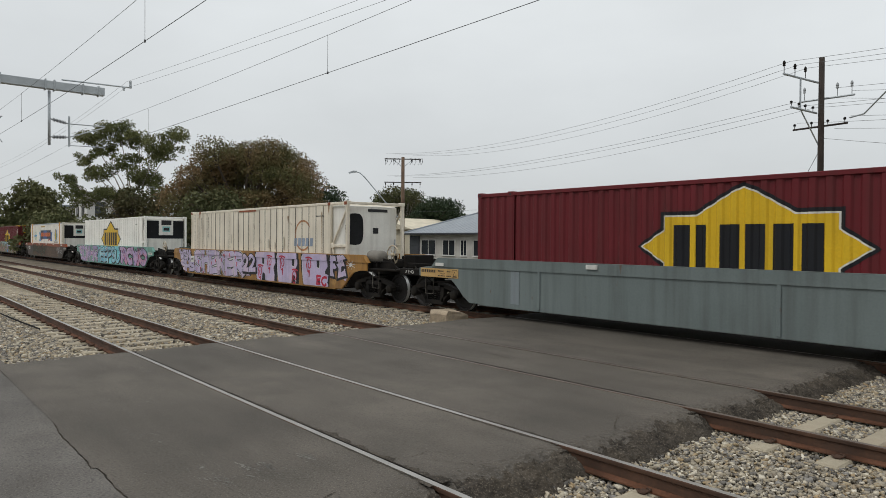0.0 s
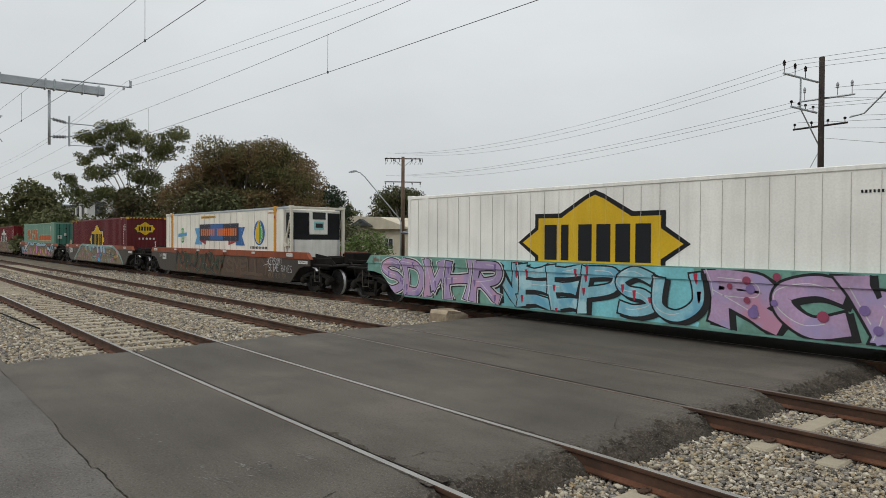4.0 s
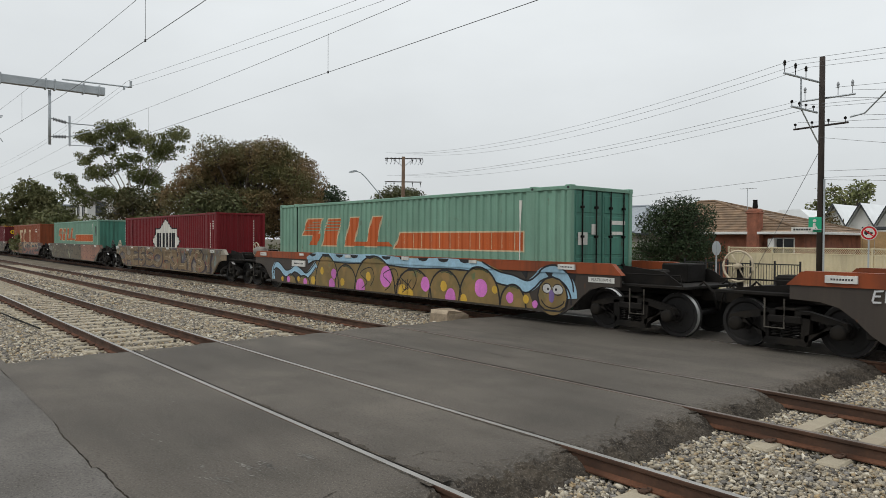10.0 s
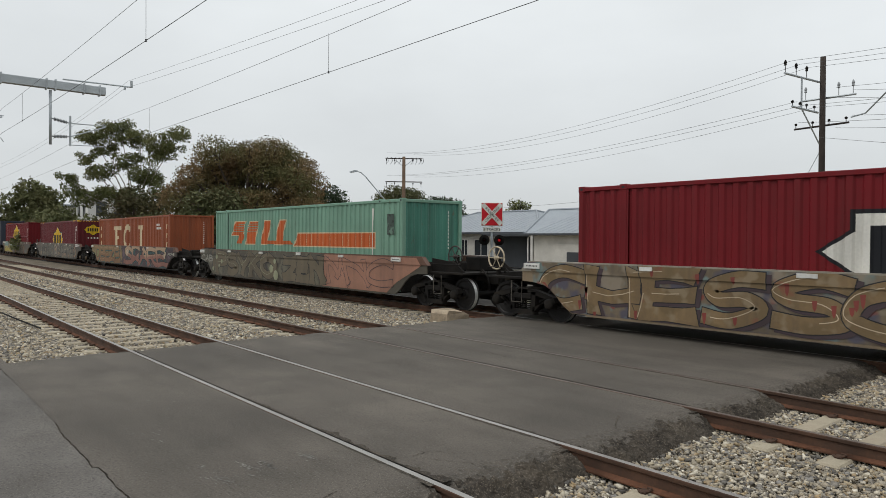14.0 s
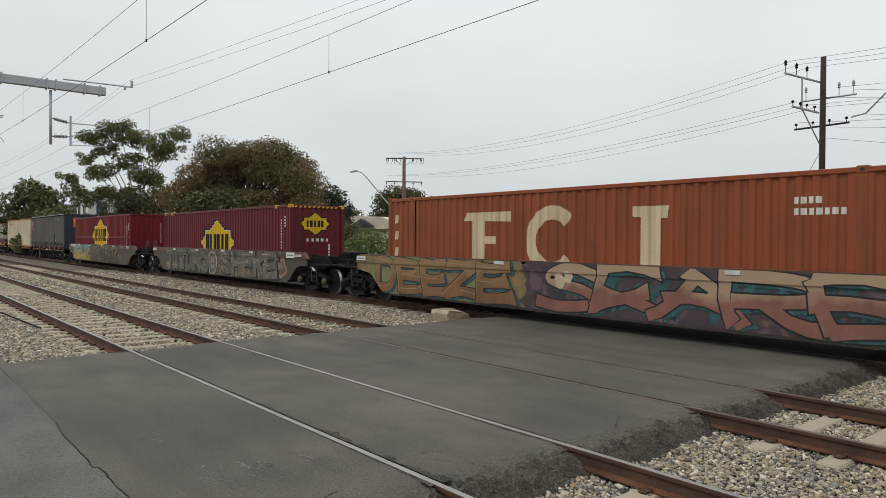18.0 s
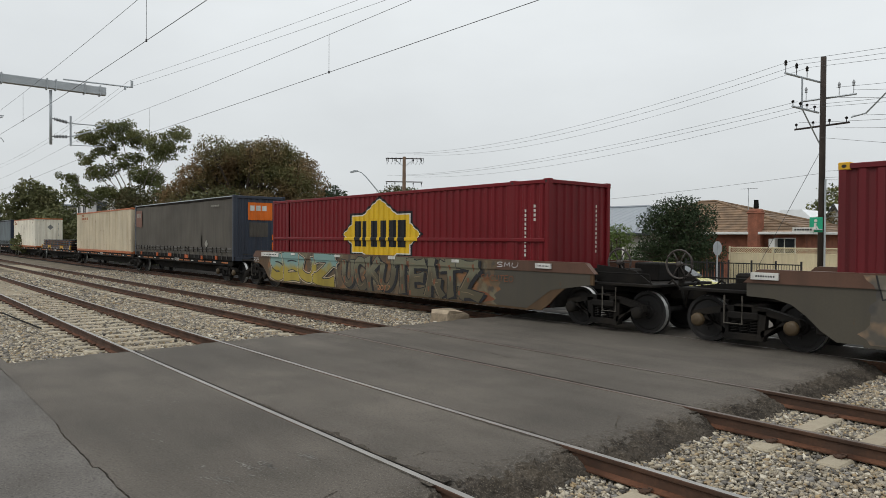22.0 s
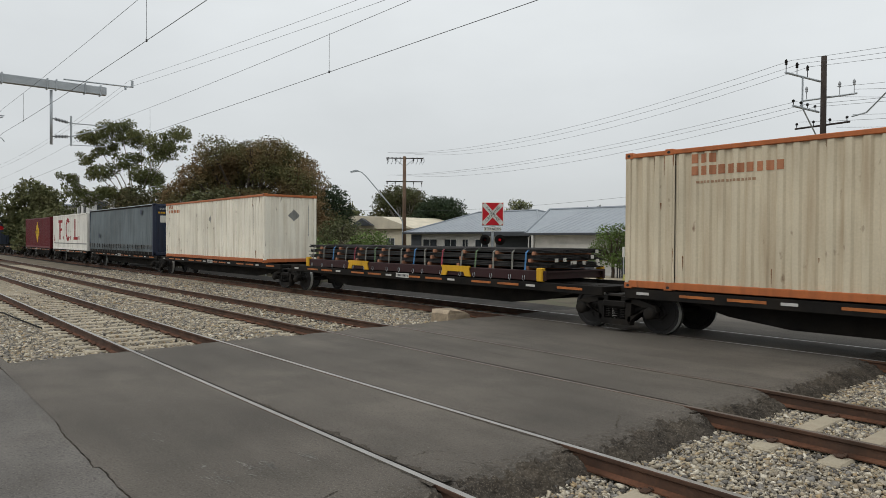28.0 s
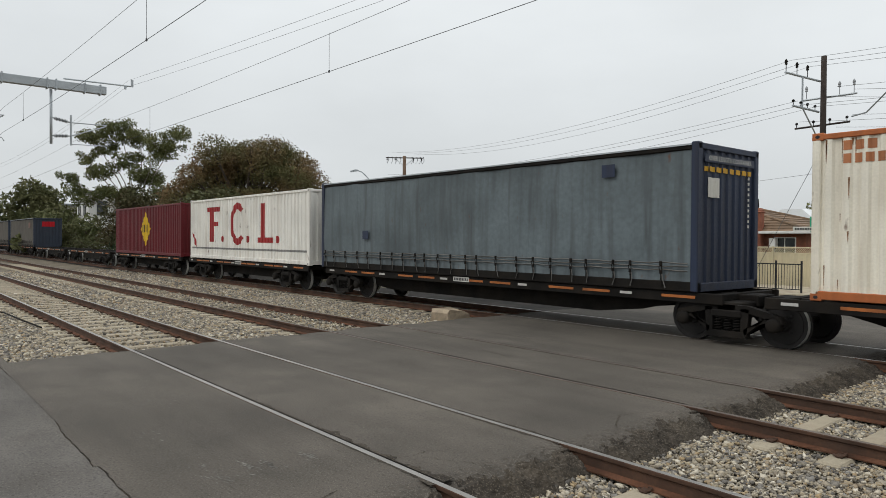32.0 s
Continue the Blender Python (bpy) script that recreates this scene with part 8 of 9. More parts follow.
# dark wagon with drips, rings and a bird
patch(w4, [(-6.3, .34), (7.05, .34), (6.6, .75), (5.9, 1.05), (5.2, 1.3), (4.6, 1.46), (-3.5, 1.46), (-4.4, 1.2), (-5.3, .75)], tan_f, .001)
coat(w4, clouded("olive_tan_clouds", (.19, .15, .085), (((.14, .12, .06), .5), ((.16, .22, .17), .54), ((.24, .13, .09), .6), ((.1, .1, .085), .6)), 1.5), -4.4, 5.3, .0016, z1=1.3, ragged=.5)
edge_l = [(-6.0, .36), (-5.2, .75), (-4.4, 1.16), (-3.6, 1.42), (-2.6, 1.44), (-1, 1.42), (3.0, 1.4), (4.6, 1.42), (5.3, 1.26), (6.0, 1.0), (6.6, .7), (7.0, .36)]
on_wagon(w4, ribbon([(x, keep(z)) for x, z in bend(edge_l)], .22), sea_s, "spray_band", .004)
line(w4, [(x - .05, z - .08) for x, z in edge_l], black_s, .035, .006)
line(w4, [(-5.5, .4), (-4.9, .8), (-4.1, 1.1), (-3.5, 1.4), (-3.0, 1.44)], black_s, .03, .0062)
rng = random.Random(21)
for x, h in ((-2.3, .42), (-1.1, .4), (-.1, .22), (1.0, .5), (1.95, .46), (2.6, .5)):
    d = [(x - .27, 1.44), (x - .25, 1.44 - h * .8), (x - .15, 1.44 - h), (x + .12, 1.44 - h), (x + .23, 1.44 - h * .8), (x + .25, 1.44)]
    on_wagon(w4, poly(*d), aqua_s if x > -.5 else sky_f, "spray_drip", .007)
    line(w4, d, black_s, .032, .009)
    if x < 2.5:
        line(w4, [(x + .25, 1.42), (x + .45, 1.3), (x + .7, 1.42)], black_s, .032, .009)
for i in range(40):
    x, z, r = rng.uniform(-4.8, 6.0), rng.uniform(.45, 1.25), rng.uniform(.07, .14)
    if i % 4 == 1:
        on_wagon(w4, blob(x, z, r * .8, r * .9, i), gold_s, "spray_dot", .0112 + .0001 * i)
    else:
        ring(w4, x, z, r, magenta_s if i % 3 else pink_s, .032, .0112 + .0001 * i, .9)
on_wagon(w4, blob(1.35, .5, .33, .16, 5), blue_s, "spray_bird", .017)
on_wagon(w4, poly((1.5, .5), (1.66, .56), (1.76, .84), (1.6, .86)), blue_s, "spray_bird_neck", .0172)
on_wagon(w4, disc(1.7, .88, .11, 14), blue_s, "spray_bird_head", .0175)
on_wagon(w4, poly((1.8, .9), (2.1, .82), (1.8, .82)), aqua_s, "spray_bird_beak", .0175)
line(w4, [(1.03, .4), (1.05, .6), (1.3, .68), (1.52, .62), (1.6, .8), (1.6, .92), (1.72, 1.0), (1.81, .9), (2.1, .82), (1.8, .8), (1.72, .5), (1.4, .36), (1.05, .38)], black_s, .025, .0195)
ring(w4, 1.71, .9, .035, black_s, .02, .0197)
for i in range(7):
    x = 1.12 + i * .08
    line(w4, [(x, .5 + .04 * (i % 2)), (x + .06, .52 + .04 * (i % 2))], black_s, .018, .0196)
line(w4, [(-.45, .6), (-.36, .86), (-.2, .76), (.1, .78), (.3, .88), (.42, .62), (.1, .56), (-.2, .6), (-.45, .6)], black_s, .03, .015)
on_wagon(w4, poly((-.4, .62), (-.34, .8), (-.2, .7), (.1, .72), (.28, .82), (.36, .66), (.1, .6), (-.2, .63)), sky_f, "spray_mask", .014)
line(w4, [(3.2, .36), (3.1, .7), (3.3, .95), (3.8, .86), (4.3, .9), (4.2, 1.06), (4.05, 1.0), (4.3, .9), (5.0, .86), (5.4, 1.0), (5.5, 1.2)], black_s, .035, .018)
line(w4, [(3.6, .72), (4.3, .74), (5.2, .7)], greenf, .03, .0178)
tag(w4, "EPILMO", -7.75, -6.7, 1.04, 1.22, tags_w, 23, .03)
tag(w4, "PCK", -7.5, -6.8, .82, .98, tags_w, 24, .03)
tag(w4, "BIC", -6.1, -5.6, 1.02, 1.18, greyl, 25, .02)
tag(w4, "PUK", 5.0, 5.7, .48, .7, black_s, 26, .03)
tag(w4, "MILE", -4.9, -4.0, .4, .52, black_s, 27, .028)
# olive wagon with humps, circles and a painted face
hump_m = clouded("olive_hump_spray", (.215, .145, .052), (((.165, .125, .05), .52), ((.26, .165, .06), .54), ((.1, .145, .065), .64)), 1.6)
patch(w5, [(-5.0, .34), (6.6, .34), (6.3, .9), (5.2, 1.3), (4.6, 1.47), (-3.9, 1.47), (-4.4, .9)], hump_m, .0006)
band = [(-4.6, 1.2), (-3.9, 1.38), (-2.0, 1.34), (-.2, 1.38), (1.6, 1.3), (3.2, 1.34), (4.7, 1.28), (5.3, 1.05), (5.8, .98), (6.3, .86), (6.6, 1.0), (6.85, 1.2), (7.2, 1.27), (7.52, 1.14), (7.7, .9), (7.74, .66)]
wave = [(-7.35, .4), (-7.4, .75), (-7.15, .98), (-6.8, .9), (-6.4, .68), (-6.0, .72), (-5.6, .88), (-5.2, .78), (-4.8, .62), (-4.4, .8), (-4.0, 1.1)]
for pts, lo in ((band, 7), (wave, 0)):
    on_wagon(w5, ribbon([(x, keep(z)) for x, z in bend(pts)], .29 if lo else .24), aqua_s, "spray_band", .003)
    line(w5, [(x - .02, z - (.15 if lo else .13)) for x, z in pts], black_s, .045, .005)
    line(w5, [(x + .04, z + (.15 if lo else .12)) for x, z in pts[lo and 6:]], black_s, .045, .005)
for x, r, h in ((-5.9, .4, .32), (-4.9, .45, .3), (-3.25, .8, 1.12), (-2.0, .7, .8), (-.3, 1.15, 1.13), (1.75, .85, .8), (3.2, .72, .82), (4.6, .8, .95), (5.85, .45, .55)):
    d = [(x + r * math.cos(k * .2244), .335 + h * math.sin(k * .2244)) for k in range(15)]
    on_wagon(w5, poly(*[(a, keep(b)) for a, b in d]), hump_m, "spray_hump", .0065)
    line(w5, d[::2], black_s, .055, .008)
    on_wagon(w5, ribbon([(a, keep(b - .05)) for a, b in d[5:9]], .03), greenf, "spray_edge", .0072)
for i in range(10):
    x = -4.2 + i * .92
    on_wagon(w5, poly((x - .25, 1.475), (x + .25, 1.475), (x + .18, 1.4), (x, 1.365), (x - .18, 1.4)), black_s, "spray_scallop", .009)
for i, (x, z, r, q) in enumerate(((-6.6, .45, .1, 0), (-6.1, .45, .12, 1), (-5.3, .5, .1, 0), (-4.8, .42, .13, 1), (-4.2, .5, .15, 0), (-3.57, .87, .12, 0), (-2.77, .8, .17, 1), (-2.9, .42, .2, 1), (-2.21, .54, .13, 0), (-1.1, .45, .26, 1), (-.63, .8, .14, 0), (.35, .84, .31, 1), (2.32, .71, .2, 1), (3.15, .7, .14, 0), (1.25, .39, .24, 0), (1.6, .37, .16, 0), (4.0, .4, .13, 0), (3.45, .42, .22, 1), (4.68, .73, .24, 1), (5.2, .72, .1, 0), (5.75, .55, .13, 1), (6.3, .55, .1, 0), (6.6, .45, .09, 1))):
    on_wagon(w5, blob(x, z, r, r * 1.05, i, 20, .05), magenta_s if q else gold_s, "spray_dot", .0095)
for x in (-1.0, .3, 1.2):
    line(w5, [(x, .4), (x + .3, .62), (x - .1, .9), (x + .5, 1.1), (x + .7, .8), (x + .5, .5)], black_s, .03, .0115)
tag(w5, "PUK", .9, 1.7, .5, .8, black_s, 28, .028, .013)
on_wagon(w5, disc(7.15, .68, .45, 28), hump_m, "spray_face", .012)
ring(w5, 7.15, .68, .46, black_s, .045, .0135)
for x, r in ((6.98, .14), (7.32, .17)):
    on_wagon(w5, blob(x, .85, r, .115, 2, 16, .04), white_s, "spray_eye", .0135)
ring(w5, 6.98, .86, .12, black_s, .022, .015, 1.15)
ring(w5, 7.32, .84, .13, black_s, .022, .015, 1.25)
for x in (7.02, 7.27):
    on_wagon(w5, disc(x, .845, .035, 8), black_s, "spray_pupil", .0155)
on_wagon(w5, blob(7.13, .68, .085, .16, 4, 16, .06), lilac_d, "spray_nose", .016)
line(w5, [(6.8, .58), (6.95, .44), (7.2, .4), (7.45, .5), (7.52, .6)], black_s, .03, .016)
for x in (6.3, 7.1, 7.8):
    on_wagon(w5, poly((x - .18, 1.24), (x + .06, 1.24), (x - .0, 1.05)), black_s, "spray_spike", .006)
# dusty tan wagon
red_f = spray("faded_red_spray", (.2, .04, .03))
khaki = clouded("khaki_spray", (.19, .125, .06), (((.14, .095, .045), .5), ((.2, .06, .035), .64), ((.22, .165, .1), .55)), 1.6, .35)
coat(w6, clouded("faded_mixed_clouds", (.15, .115, .075), (((.07, .065, .09), .5), ((.14, .19, .18), .55), ((.2, .045, .035), .62), ((.23, .19, .14), .55)), 1.7, .35), -8.3, 8.6)
piece(w6, "CHESSO", -7.9, .3, .34, 1.475, khaki, black_s, .33, 29, None, red_f, .02, .12, .003, 1.06, cream_s, plum)
piece(w6, "EGLYS!", .5, 7.7, .34, 1.475, khaki, black_s, .38, 30, None, red_f, .022, .12, .003, 1.06, cream_s, plum)
for x, z in ((.9, 1.05), (4.0, 1.0)):
    for i in range(5):
        line(w6, [(x, z + i * .04), (x + .3, z + .03 + i * .04)], black_s, .014, .027)
on_wagon(w6, joined(disc(6.0, 1.38, .05), disc(6.15, 1.3, .05), disc(6.15, 1.42, .05), disc(6.3, 1.36, .06)), black_s, "spray_dots", .03)
ring(w6, 7.2, .58, .17, greyd, .03, .022)
tag(w6, "17", 7.1, 7.3, .5, .66, greyd, 31, .025)
# grey-olive wagon with a salmon patch
patch(w7, [(3.0, .34), (7.05, .34), (7.6, .7), (8.3, 1.0), (8.8, 1.24), (8.6, 1.46), (3.3, 1.46), (3.1, .9)], salmon, .001)
piece(w7, "MNC", 3.4, 7.4, .45, 1.35, salmon, plum, .2, 32, None, None, .02, .2, .001, 1.1)
khaki_d = spray("drab_khaki_spray", (.125, .1, .065))
pale_g = spray("pale_sage_spray", (.27, .28, .18))
coat(w7, clouded("grey_olive_clouds", (.085, .075, .055), (((.13, .12, .085), .52), ((.05, .045, .04), .56), ((.15, .075, .05), .66)), 1.8, .35), -8.3, 3.1)
piece(w7, "PSYKO", -6.5, -.6, .34, 1.46, khaki_d, black_s, .38, 33, None, None, .022, .08, .002, 1.08, pale_g)
piece(w7, "ZEN", .2, 3.2, .34, 1.4, khaki_d, black_s, .36, 34, None, None, .025, .1, .002, 1.1)
piece(w7, "ACAB", -8.8, -7.0, .88, 1.22, greyl, oliveg_w, .08, 35, edge=.01, lean=.02)
for x, z, r in ((-6.5, 1.15, .12), (-6.9, .6, .1), (-6.2, .75, .08), (-.6, 1.1, .1), (-.9, .8, .16), (-.5, .55, .2), (-5.9, .95, .1)):
    on_wagon(w7, disc(x, z, r, 16), pale_g, "spray_dot", .02)
on_wagon(w7, disc(-6.75, .85, .26, 20), khaki_d, "spray_disc", .004)
ring(w7, -6.75, .85, .27, greyd, .03, .006)
# dark wagon with peach and teal pieces
patch(w8, [(-7.0, .34), (-.9, .34), (-.8, 1.0), (-1.1, 1.46), (-8.9, 1.46), (-8.9, 1.02), (-8.2, .9)], spray("olive_tan_spray", (.19, .14, .06)), .001)
patch(w8, [(-.9, .34), (7.3, .34), (7.9, .8), (8.6, 1.1), (8.6, 1.46), (-1.2, 1.46), (-.8, .9)], plum, .001)
coat(w8, clouded("green_tan_clouds", (.2, .14, .06), (((.16, .2, .075), .52), ((.3, .17, .075), .55), ((.12, .07, .055), .6)), 1.3), -8.6, -1.0, .0014, ragged=.3)
coat(w8, clouded("plum_clouds", (.065, .042, .048), (((.12, .08, .1), .52), ((.03, .03, .035), .55), ((.16, .1, .07), .6)), 1.4), -.9, 7.9, .0014, ragged=.4)
teal_d = clouded("dark_teal_spray", (.028, .085, .09), (((.015, .03, .035), .52), ((.05, .13, .13), .58)), 4.0)
orange_t = spray("terracotta_spray", (.36, .16, .07))
piece(w8, "DBEZE", -7.5, -1.4, .34, 1.475, two_tone("terracotta_peach_spray", (.2, .1, .042), (.24, .15, .07)), black_s, .3, 36, None, None, .026, .14, .003, 1.1, peach, teal_d)
for i in range(26):
    x = -.2 + i * .29
    z = rng.uniform(.5, 1.1)
    on_wagon(w8, poly((x, keep(z)), (x + .2, keep(z + .3)), (x + .42, keep(z + .26)), (x + .2, keep(z - .12))), teal_d, "spray_facet", .003 + .0001 * i)
piece(w8, "SEARE", -.3, 7.4, .34, 1.475, two_tone("rose_cream_spray", (.22, .095, .07), (.38, .27, .17)), black_s, .27, 37, None, None, .034, .4, .006, 1.2, None, teal_d, 1.5)
for x, z, r in ((.2, 1.05, .15), (.45, 1.16, .12), (7.2, 1.0, .12), (7.35, 1.15, .1)):
    on_wagon(w8, blob(x, z, r, r * 1.3, 4), cream_s, "spray_bud", .024)
piece(w8, "ACAB", 7.7, 8.8, 1.05, 1.2, greyl, dark_w, .05, 38, edge=.01, lean=.02, lift=.004)
# grey-brown wagon
drab = clouded("drab_grey_fill", (.125, .112, .085), (((.09, .082, .065), .5), ((.17, .155, .125), .55)), 2.0)
coat(w9, clouded("peach_grey_clouds", (.1, .088, .07), (((.3, .19, .11), .53), ((.06, .055, .05), .56)), 1.8), -6.5, 7.0)
piece(w9, "TITURO", -6.3, -.5, .34, 1.46, drab, black_s, .36, 39, None, None, .026, .1, .003, 1.05, greyl, black_s)
on_wagon(w9, blob(.1, .85, .52, .56, 8, 24, .06), cream_s, "spray_halo", .018)
on_wagon(w9, blob(.1, .85, .44, .5, 8, 24, .06), drab, "spray_face", .02)
for x in (0, .2):
    on_wagon(w9, blob(x, .98, .08, .16, 2, 14, .04), peach, "spray_eye", .022)
for x in (-.06, .24):
    on_wagon(w9, blob(x, .68, .14, .12, 2, 14, .04), greyl, "spray_cheek", .022)
line(w9, [(-.3, .5), (-.35, .9), (-.2, 1.2), (.1, 1.3), (.4, 1.2), (.55, .9), (.5, .5)], greyd, .025, .0225)
for i in range(3):
    line(w9, [(-.1, .64 + .04 * i), (-.34, .6 + .06 * i)], greyd, .012, .0235)
    line(w9, [(.28, .64 + .04 * i), (.52, .6 + .06 * i)], greyd, .012, .0235)
piece(w9, "SHEKE", 1.1, 6.7, .34, 1.475, drab, black_s, .34, 40, None, None, .03, .08, .003, 1.08, cream_s, black_s)
for i in range(16):
    x, z = rng.uniform(-6, 6.8), rng.uniform(.5, 1.2)
    for a in (0, 1.05, 2.1):
        on_wagon(w9, ribbon([(x - .08 * math.cos(a), z - .08 * math.sin(a)), (x + .08 * math.cos(a), z + .08 * math.sin(a))], .018), greyl, "spray_star", .0215 + .0002 * i)
tag(w9, "ROTA", 1.1, 1.9, .55, .72, peach, 41, .028)
tag(w9, "CUPCAK", 3.3, 4.3, .5, .68, peach, 42, .028)
on_wagon(w9, blob(7.1, .85, .36, .44, 9, am=.2), peach, "spray_star", .003)
on_wagon(w9, blob(7.1, .85, .26, .32, 9, am=.25), drab, "spray_star", .006)
# rusty brown wagon
coat(w10, clouded("rust_olive_clouds", (.11, .075, .042), (((.2, .09, .035), .55), ((.15, .13, .08), .54), ((.06, .05, .04), .56)), 1.8), -7.2, 6.0)
piece(w10, "SEUZ", -7.0, -2.1, .34, 1.475, two_tone("lemon_teal_spray", (.33, .25, .035), (.16, .29, .29)), black_s, .36, 43, cream_s, None, .03, .1, .003, 1.06, None, black_s)
piece(w10, "UCKUTEATZ", -1.5, 5.3, .34, 1.46, two_tone("drab_sage_spray", (.08, .066, .038), (.15, .145, .095)), black_s, .27, 44, None, orangef, .028, .12, .003, 1.06, tan_f, black_s)
tag(w10, "2O17", .6, 1.3, .42, .56, orange_t, 45, .025, .03)
tag(w10, "PIES", -8.5, -8.0, 1.06, 1.2, tags_w, 46, .02)
on_wagon(w10, blob(5.3, .5, .55, .14, 11), orangef, "spray_blot", .002)
patch(w10, [(5.7, .34), (7.05, .34), (7.8, .82), (9.0, 1.0), (9.0, 1.24), (5.9, 1.24)], oliveg_w, .001)
tag(w10, "SACUTEO", 5.4, 6.6, .95, 1.1, orangef, 47, .02)
tag(w10, "SMU", 6.0, 6.8, 1.32, 1.44, tags_w, 25, .018)

# ---- container markings ----
banner_b = paint("blue_banner_paint", (.03, .12, .33), .15)
banner_k = paint("dark_banner_paint", (.025, .03, .05), .15)
sky_p = paint("light_blue_banner_paint", (.1, .32, .55), .15)
leaf_g = paint("green_emblem_paint", (.06, .3, .08), .15)
orange_p = paint("bright_orange_paint", (.7, .16, .02), .1)
y3 = -1.206
on_flat(c3, poly((-2.95, 1.3), (-2.0, 1.3), (-2.0, 2.1), (-2.95, 2.1), (-2.65, 1.7)), sky_p, "banner_tail", y3)
on_flat(c3, poly((2.95, 1.3), (2.0, 1.3), (2.0, 2.1), (2.95, 2.1), (2.65, 1.7)), banner_b, "banner_tail", y3)
on_flat(c3, rect(-2.3, 2.3, 1.5, 2.28), banner_k, "banner", y3 - .004)
on_flat(c3, rect(-.9, .6, 1.52, 2.26), banner_b, "banner_glow", y3 - .006)
on_flat(c3, poly((-2.3, 1.5), (-1.5, 1.5), (-1.5, 1.3)), redl_m, "banner_fold", y3 - .003)
on_flat(c3, poly((2.3, 1.5), (1.2, 1.5), (1.2, 1.3)), redl_m, "banner_fold", y3 - .003)
on_flat(c3, bars(7, -2.1, -.35, 1.72, 2.06, .28), orange_p, "lettering_bars", y3 - .009)
on_flat(c3, bars(9, -.1, 2.15, 1.72, 2.06, .28), orange_p, "lettering_bars", y3 - .009)
on_flat(c3, disc(4.35, 1.85, .52, 28), banner_b, "round_emblem", y3)
on_flat(c3, poly((4.35, 2.42), (4.02, 1.95), (3.98, 1.68), (4.15, 1.46), (4.35, 1.4)), yel_m, "emblem_leaf", y3 - .006)
on_flat(c3, poly((4.35, 2.42), (4.68, 1.95), (4.72, 1.68), (4.55, 1.46), (4.35, 1.4)), leaf_g, "emblem_leaf", y3 - .006)
on_flat(c3, bars(12, 3.5, 5.15, 1.18, 1.28, .42), ink_m, "lettering_bars", y3)
for q in (-1, 1):
    on_flat(c3, ribbon([(4.35, 2.42), (4.35 + q * .33, 1.95), (4.35 + q * .37, 1.68), (4.35 + q * .2, 1.46), (4.35, 1.4)], .018), white_m, "emblem_outline", y3 - .008)
on_flat(c3, ribbon([(4.5, 1.5), (4.62, 1.72), (4.6, 1.95), (4.52, 2.1)], .022), white_m, "emblem_flame", y3 - .009)
for x in (-6.25, 5.8):
    on_flat(c3, poly((x - .07, 2.42), (x + .07, 2.42), (x, 2.56)), redl_m, "warning_triangle", -1.2265)
    Shape().box(x - .13, x + .13, -1.236, -1.14, 2.7, 2.9, .02).part("lifting_casting", amber_m, c3)
for i in range(8):
    on_flat(c3, poly(*[(5.2 + i * .06 + a, b) for a, b in ((0, 2.62), (.03, 2.62), (.055, 2.68), (.025, 2.68))]), ink_m if i % 2 else amber_m, "hazard_marking", y3 - .003)
on_flat(c3, joined(*[rect(7.06, 7.1, 1.25 + .11 * i, 1.33 + .11 * i) for i in range(12) if i not in (4, 9)]), ink_m, "code_marking", -1.2225)
on_flat(c3, disc(-4.65, 1.75, .38, 24), leaf_g, "globe_emblem", y3)
on_flat(c3, joined(*[rect(-5.0 + i * .18, -4.9 + i * .18, 1.45, 2.05) for i in range(4)]), lind_m, "globe_gaps", y3 - .003)
on_flat(c3, poly((-5.3, 1.66), (-4.0, 1.74), (-4.05, 1.9), (-5.25, 1.84)), sky_p, "globe_ribbon", y3 - .006)
on_flat(c3, rect(-2.1, -.3, 2.56, 2.67), haz_y, "notice_strip", y3)
on_flat(c3, moved(LETTERS["DO NOT STACK CONTAINERS ON ROOF"], -1.2, 2.615), ink_m, "notice_lettering", y3 - .004)
on_flat(c1, ribbon([(4.2 + .6 * math.cos(a), 1.75 + .55 * math.sin(a)) for a in [k * .3 for k in range(2, 19)]], .07), spray("faded_orange_ring", (.42, .2, .09)), "faded_ring", -1.206)
on_flat(c1, bars(5, 3.5, 5.0, 1.35, 1.65, .25, .15), spray("faded_blue_lettering", (.27, .32, .4)), "faded_lettering_bars", -1.209)
on_flat(c1, rect(-1.5, .2, 2.76, 2.83), rust_m, "rust_strip", -1.226)
rust_st = stuff("rust_stain", (.38, .28, .18), .9, 0, .35, 25, 4, .1, (.2, .1, .05), .7)
for x, w_, z0, z1 in ((-6.1, .07, 2.45, 2.8), (-6.1, .02, .8, 1.9), (-7.2, .02, 1.2, 2.6), (3.05, .05, 2.15, 2.5), (6.1, .06, 2.45, 2.8), (-6.4, .015, .5, 2.6), (-5.72, .015, .5, 2.6), (5.6, .02, .5, 2.6)):
    on_flat(c1, poly((x - w_, z1), (x + w_, z1), (x + w_ * .5, (z0 + z1) / 2), (x + w_ * .2, z0), (x - w_ * .3, z0 + .1), (x - w_ * .8, (z0 + z1) / 2)), rust_st, "rust_stain", -1.2285)
for x, q in ((-5.9, "MPR1"), (-5.05, "RAND124")):
    for i, ch in enumerate(q):
        f = None
        for st in STROKES.get(ch, ()):
            pts = st[1:] if st[0] == 0 else st
            on_flat(c1, ribbon([(x + .07 * u, 2.5 - .14 * i + .11 * v) for u, v in (bend(pts, 3) if len(pts) > 2 else pts)], .016), black_ink, "code_letter", -1.2295)
for px in (-7.2, -6.1, 6.1, 7.2):
    Shape().box(px - .09, px + .09, -1.232, -1.15, 2.8, 2.915, .012).part("rusty_casting", rust_m, c1)
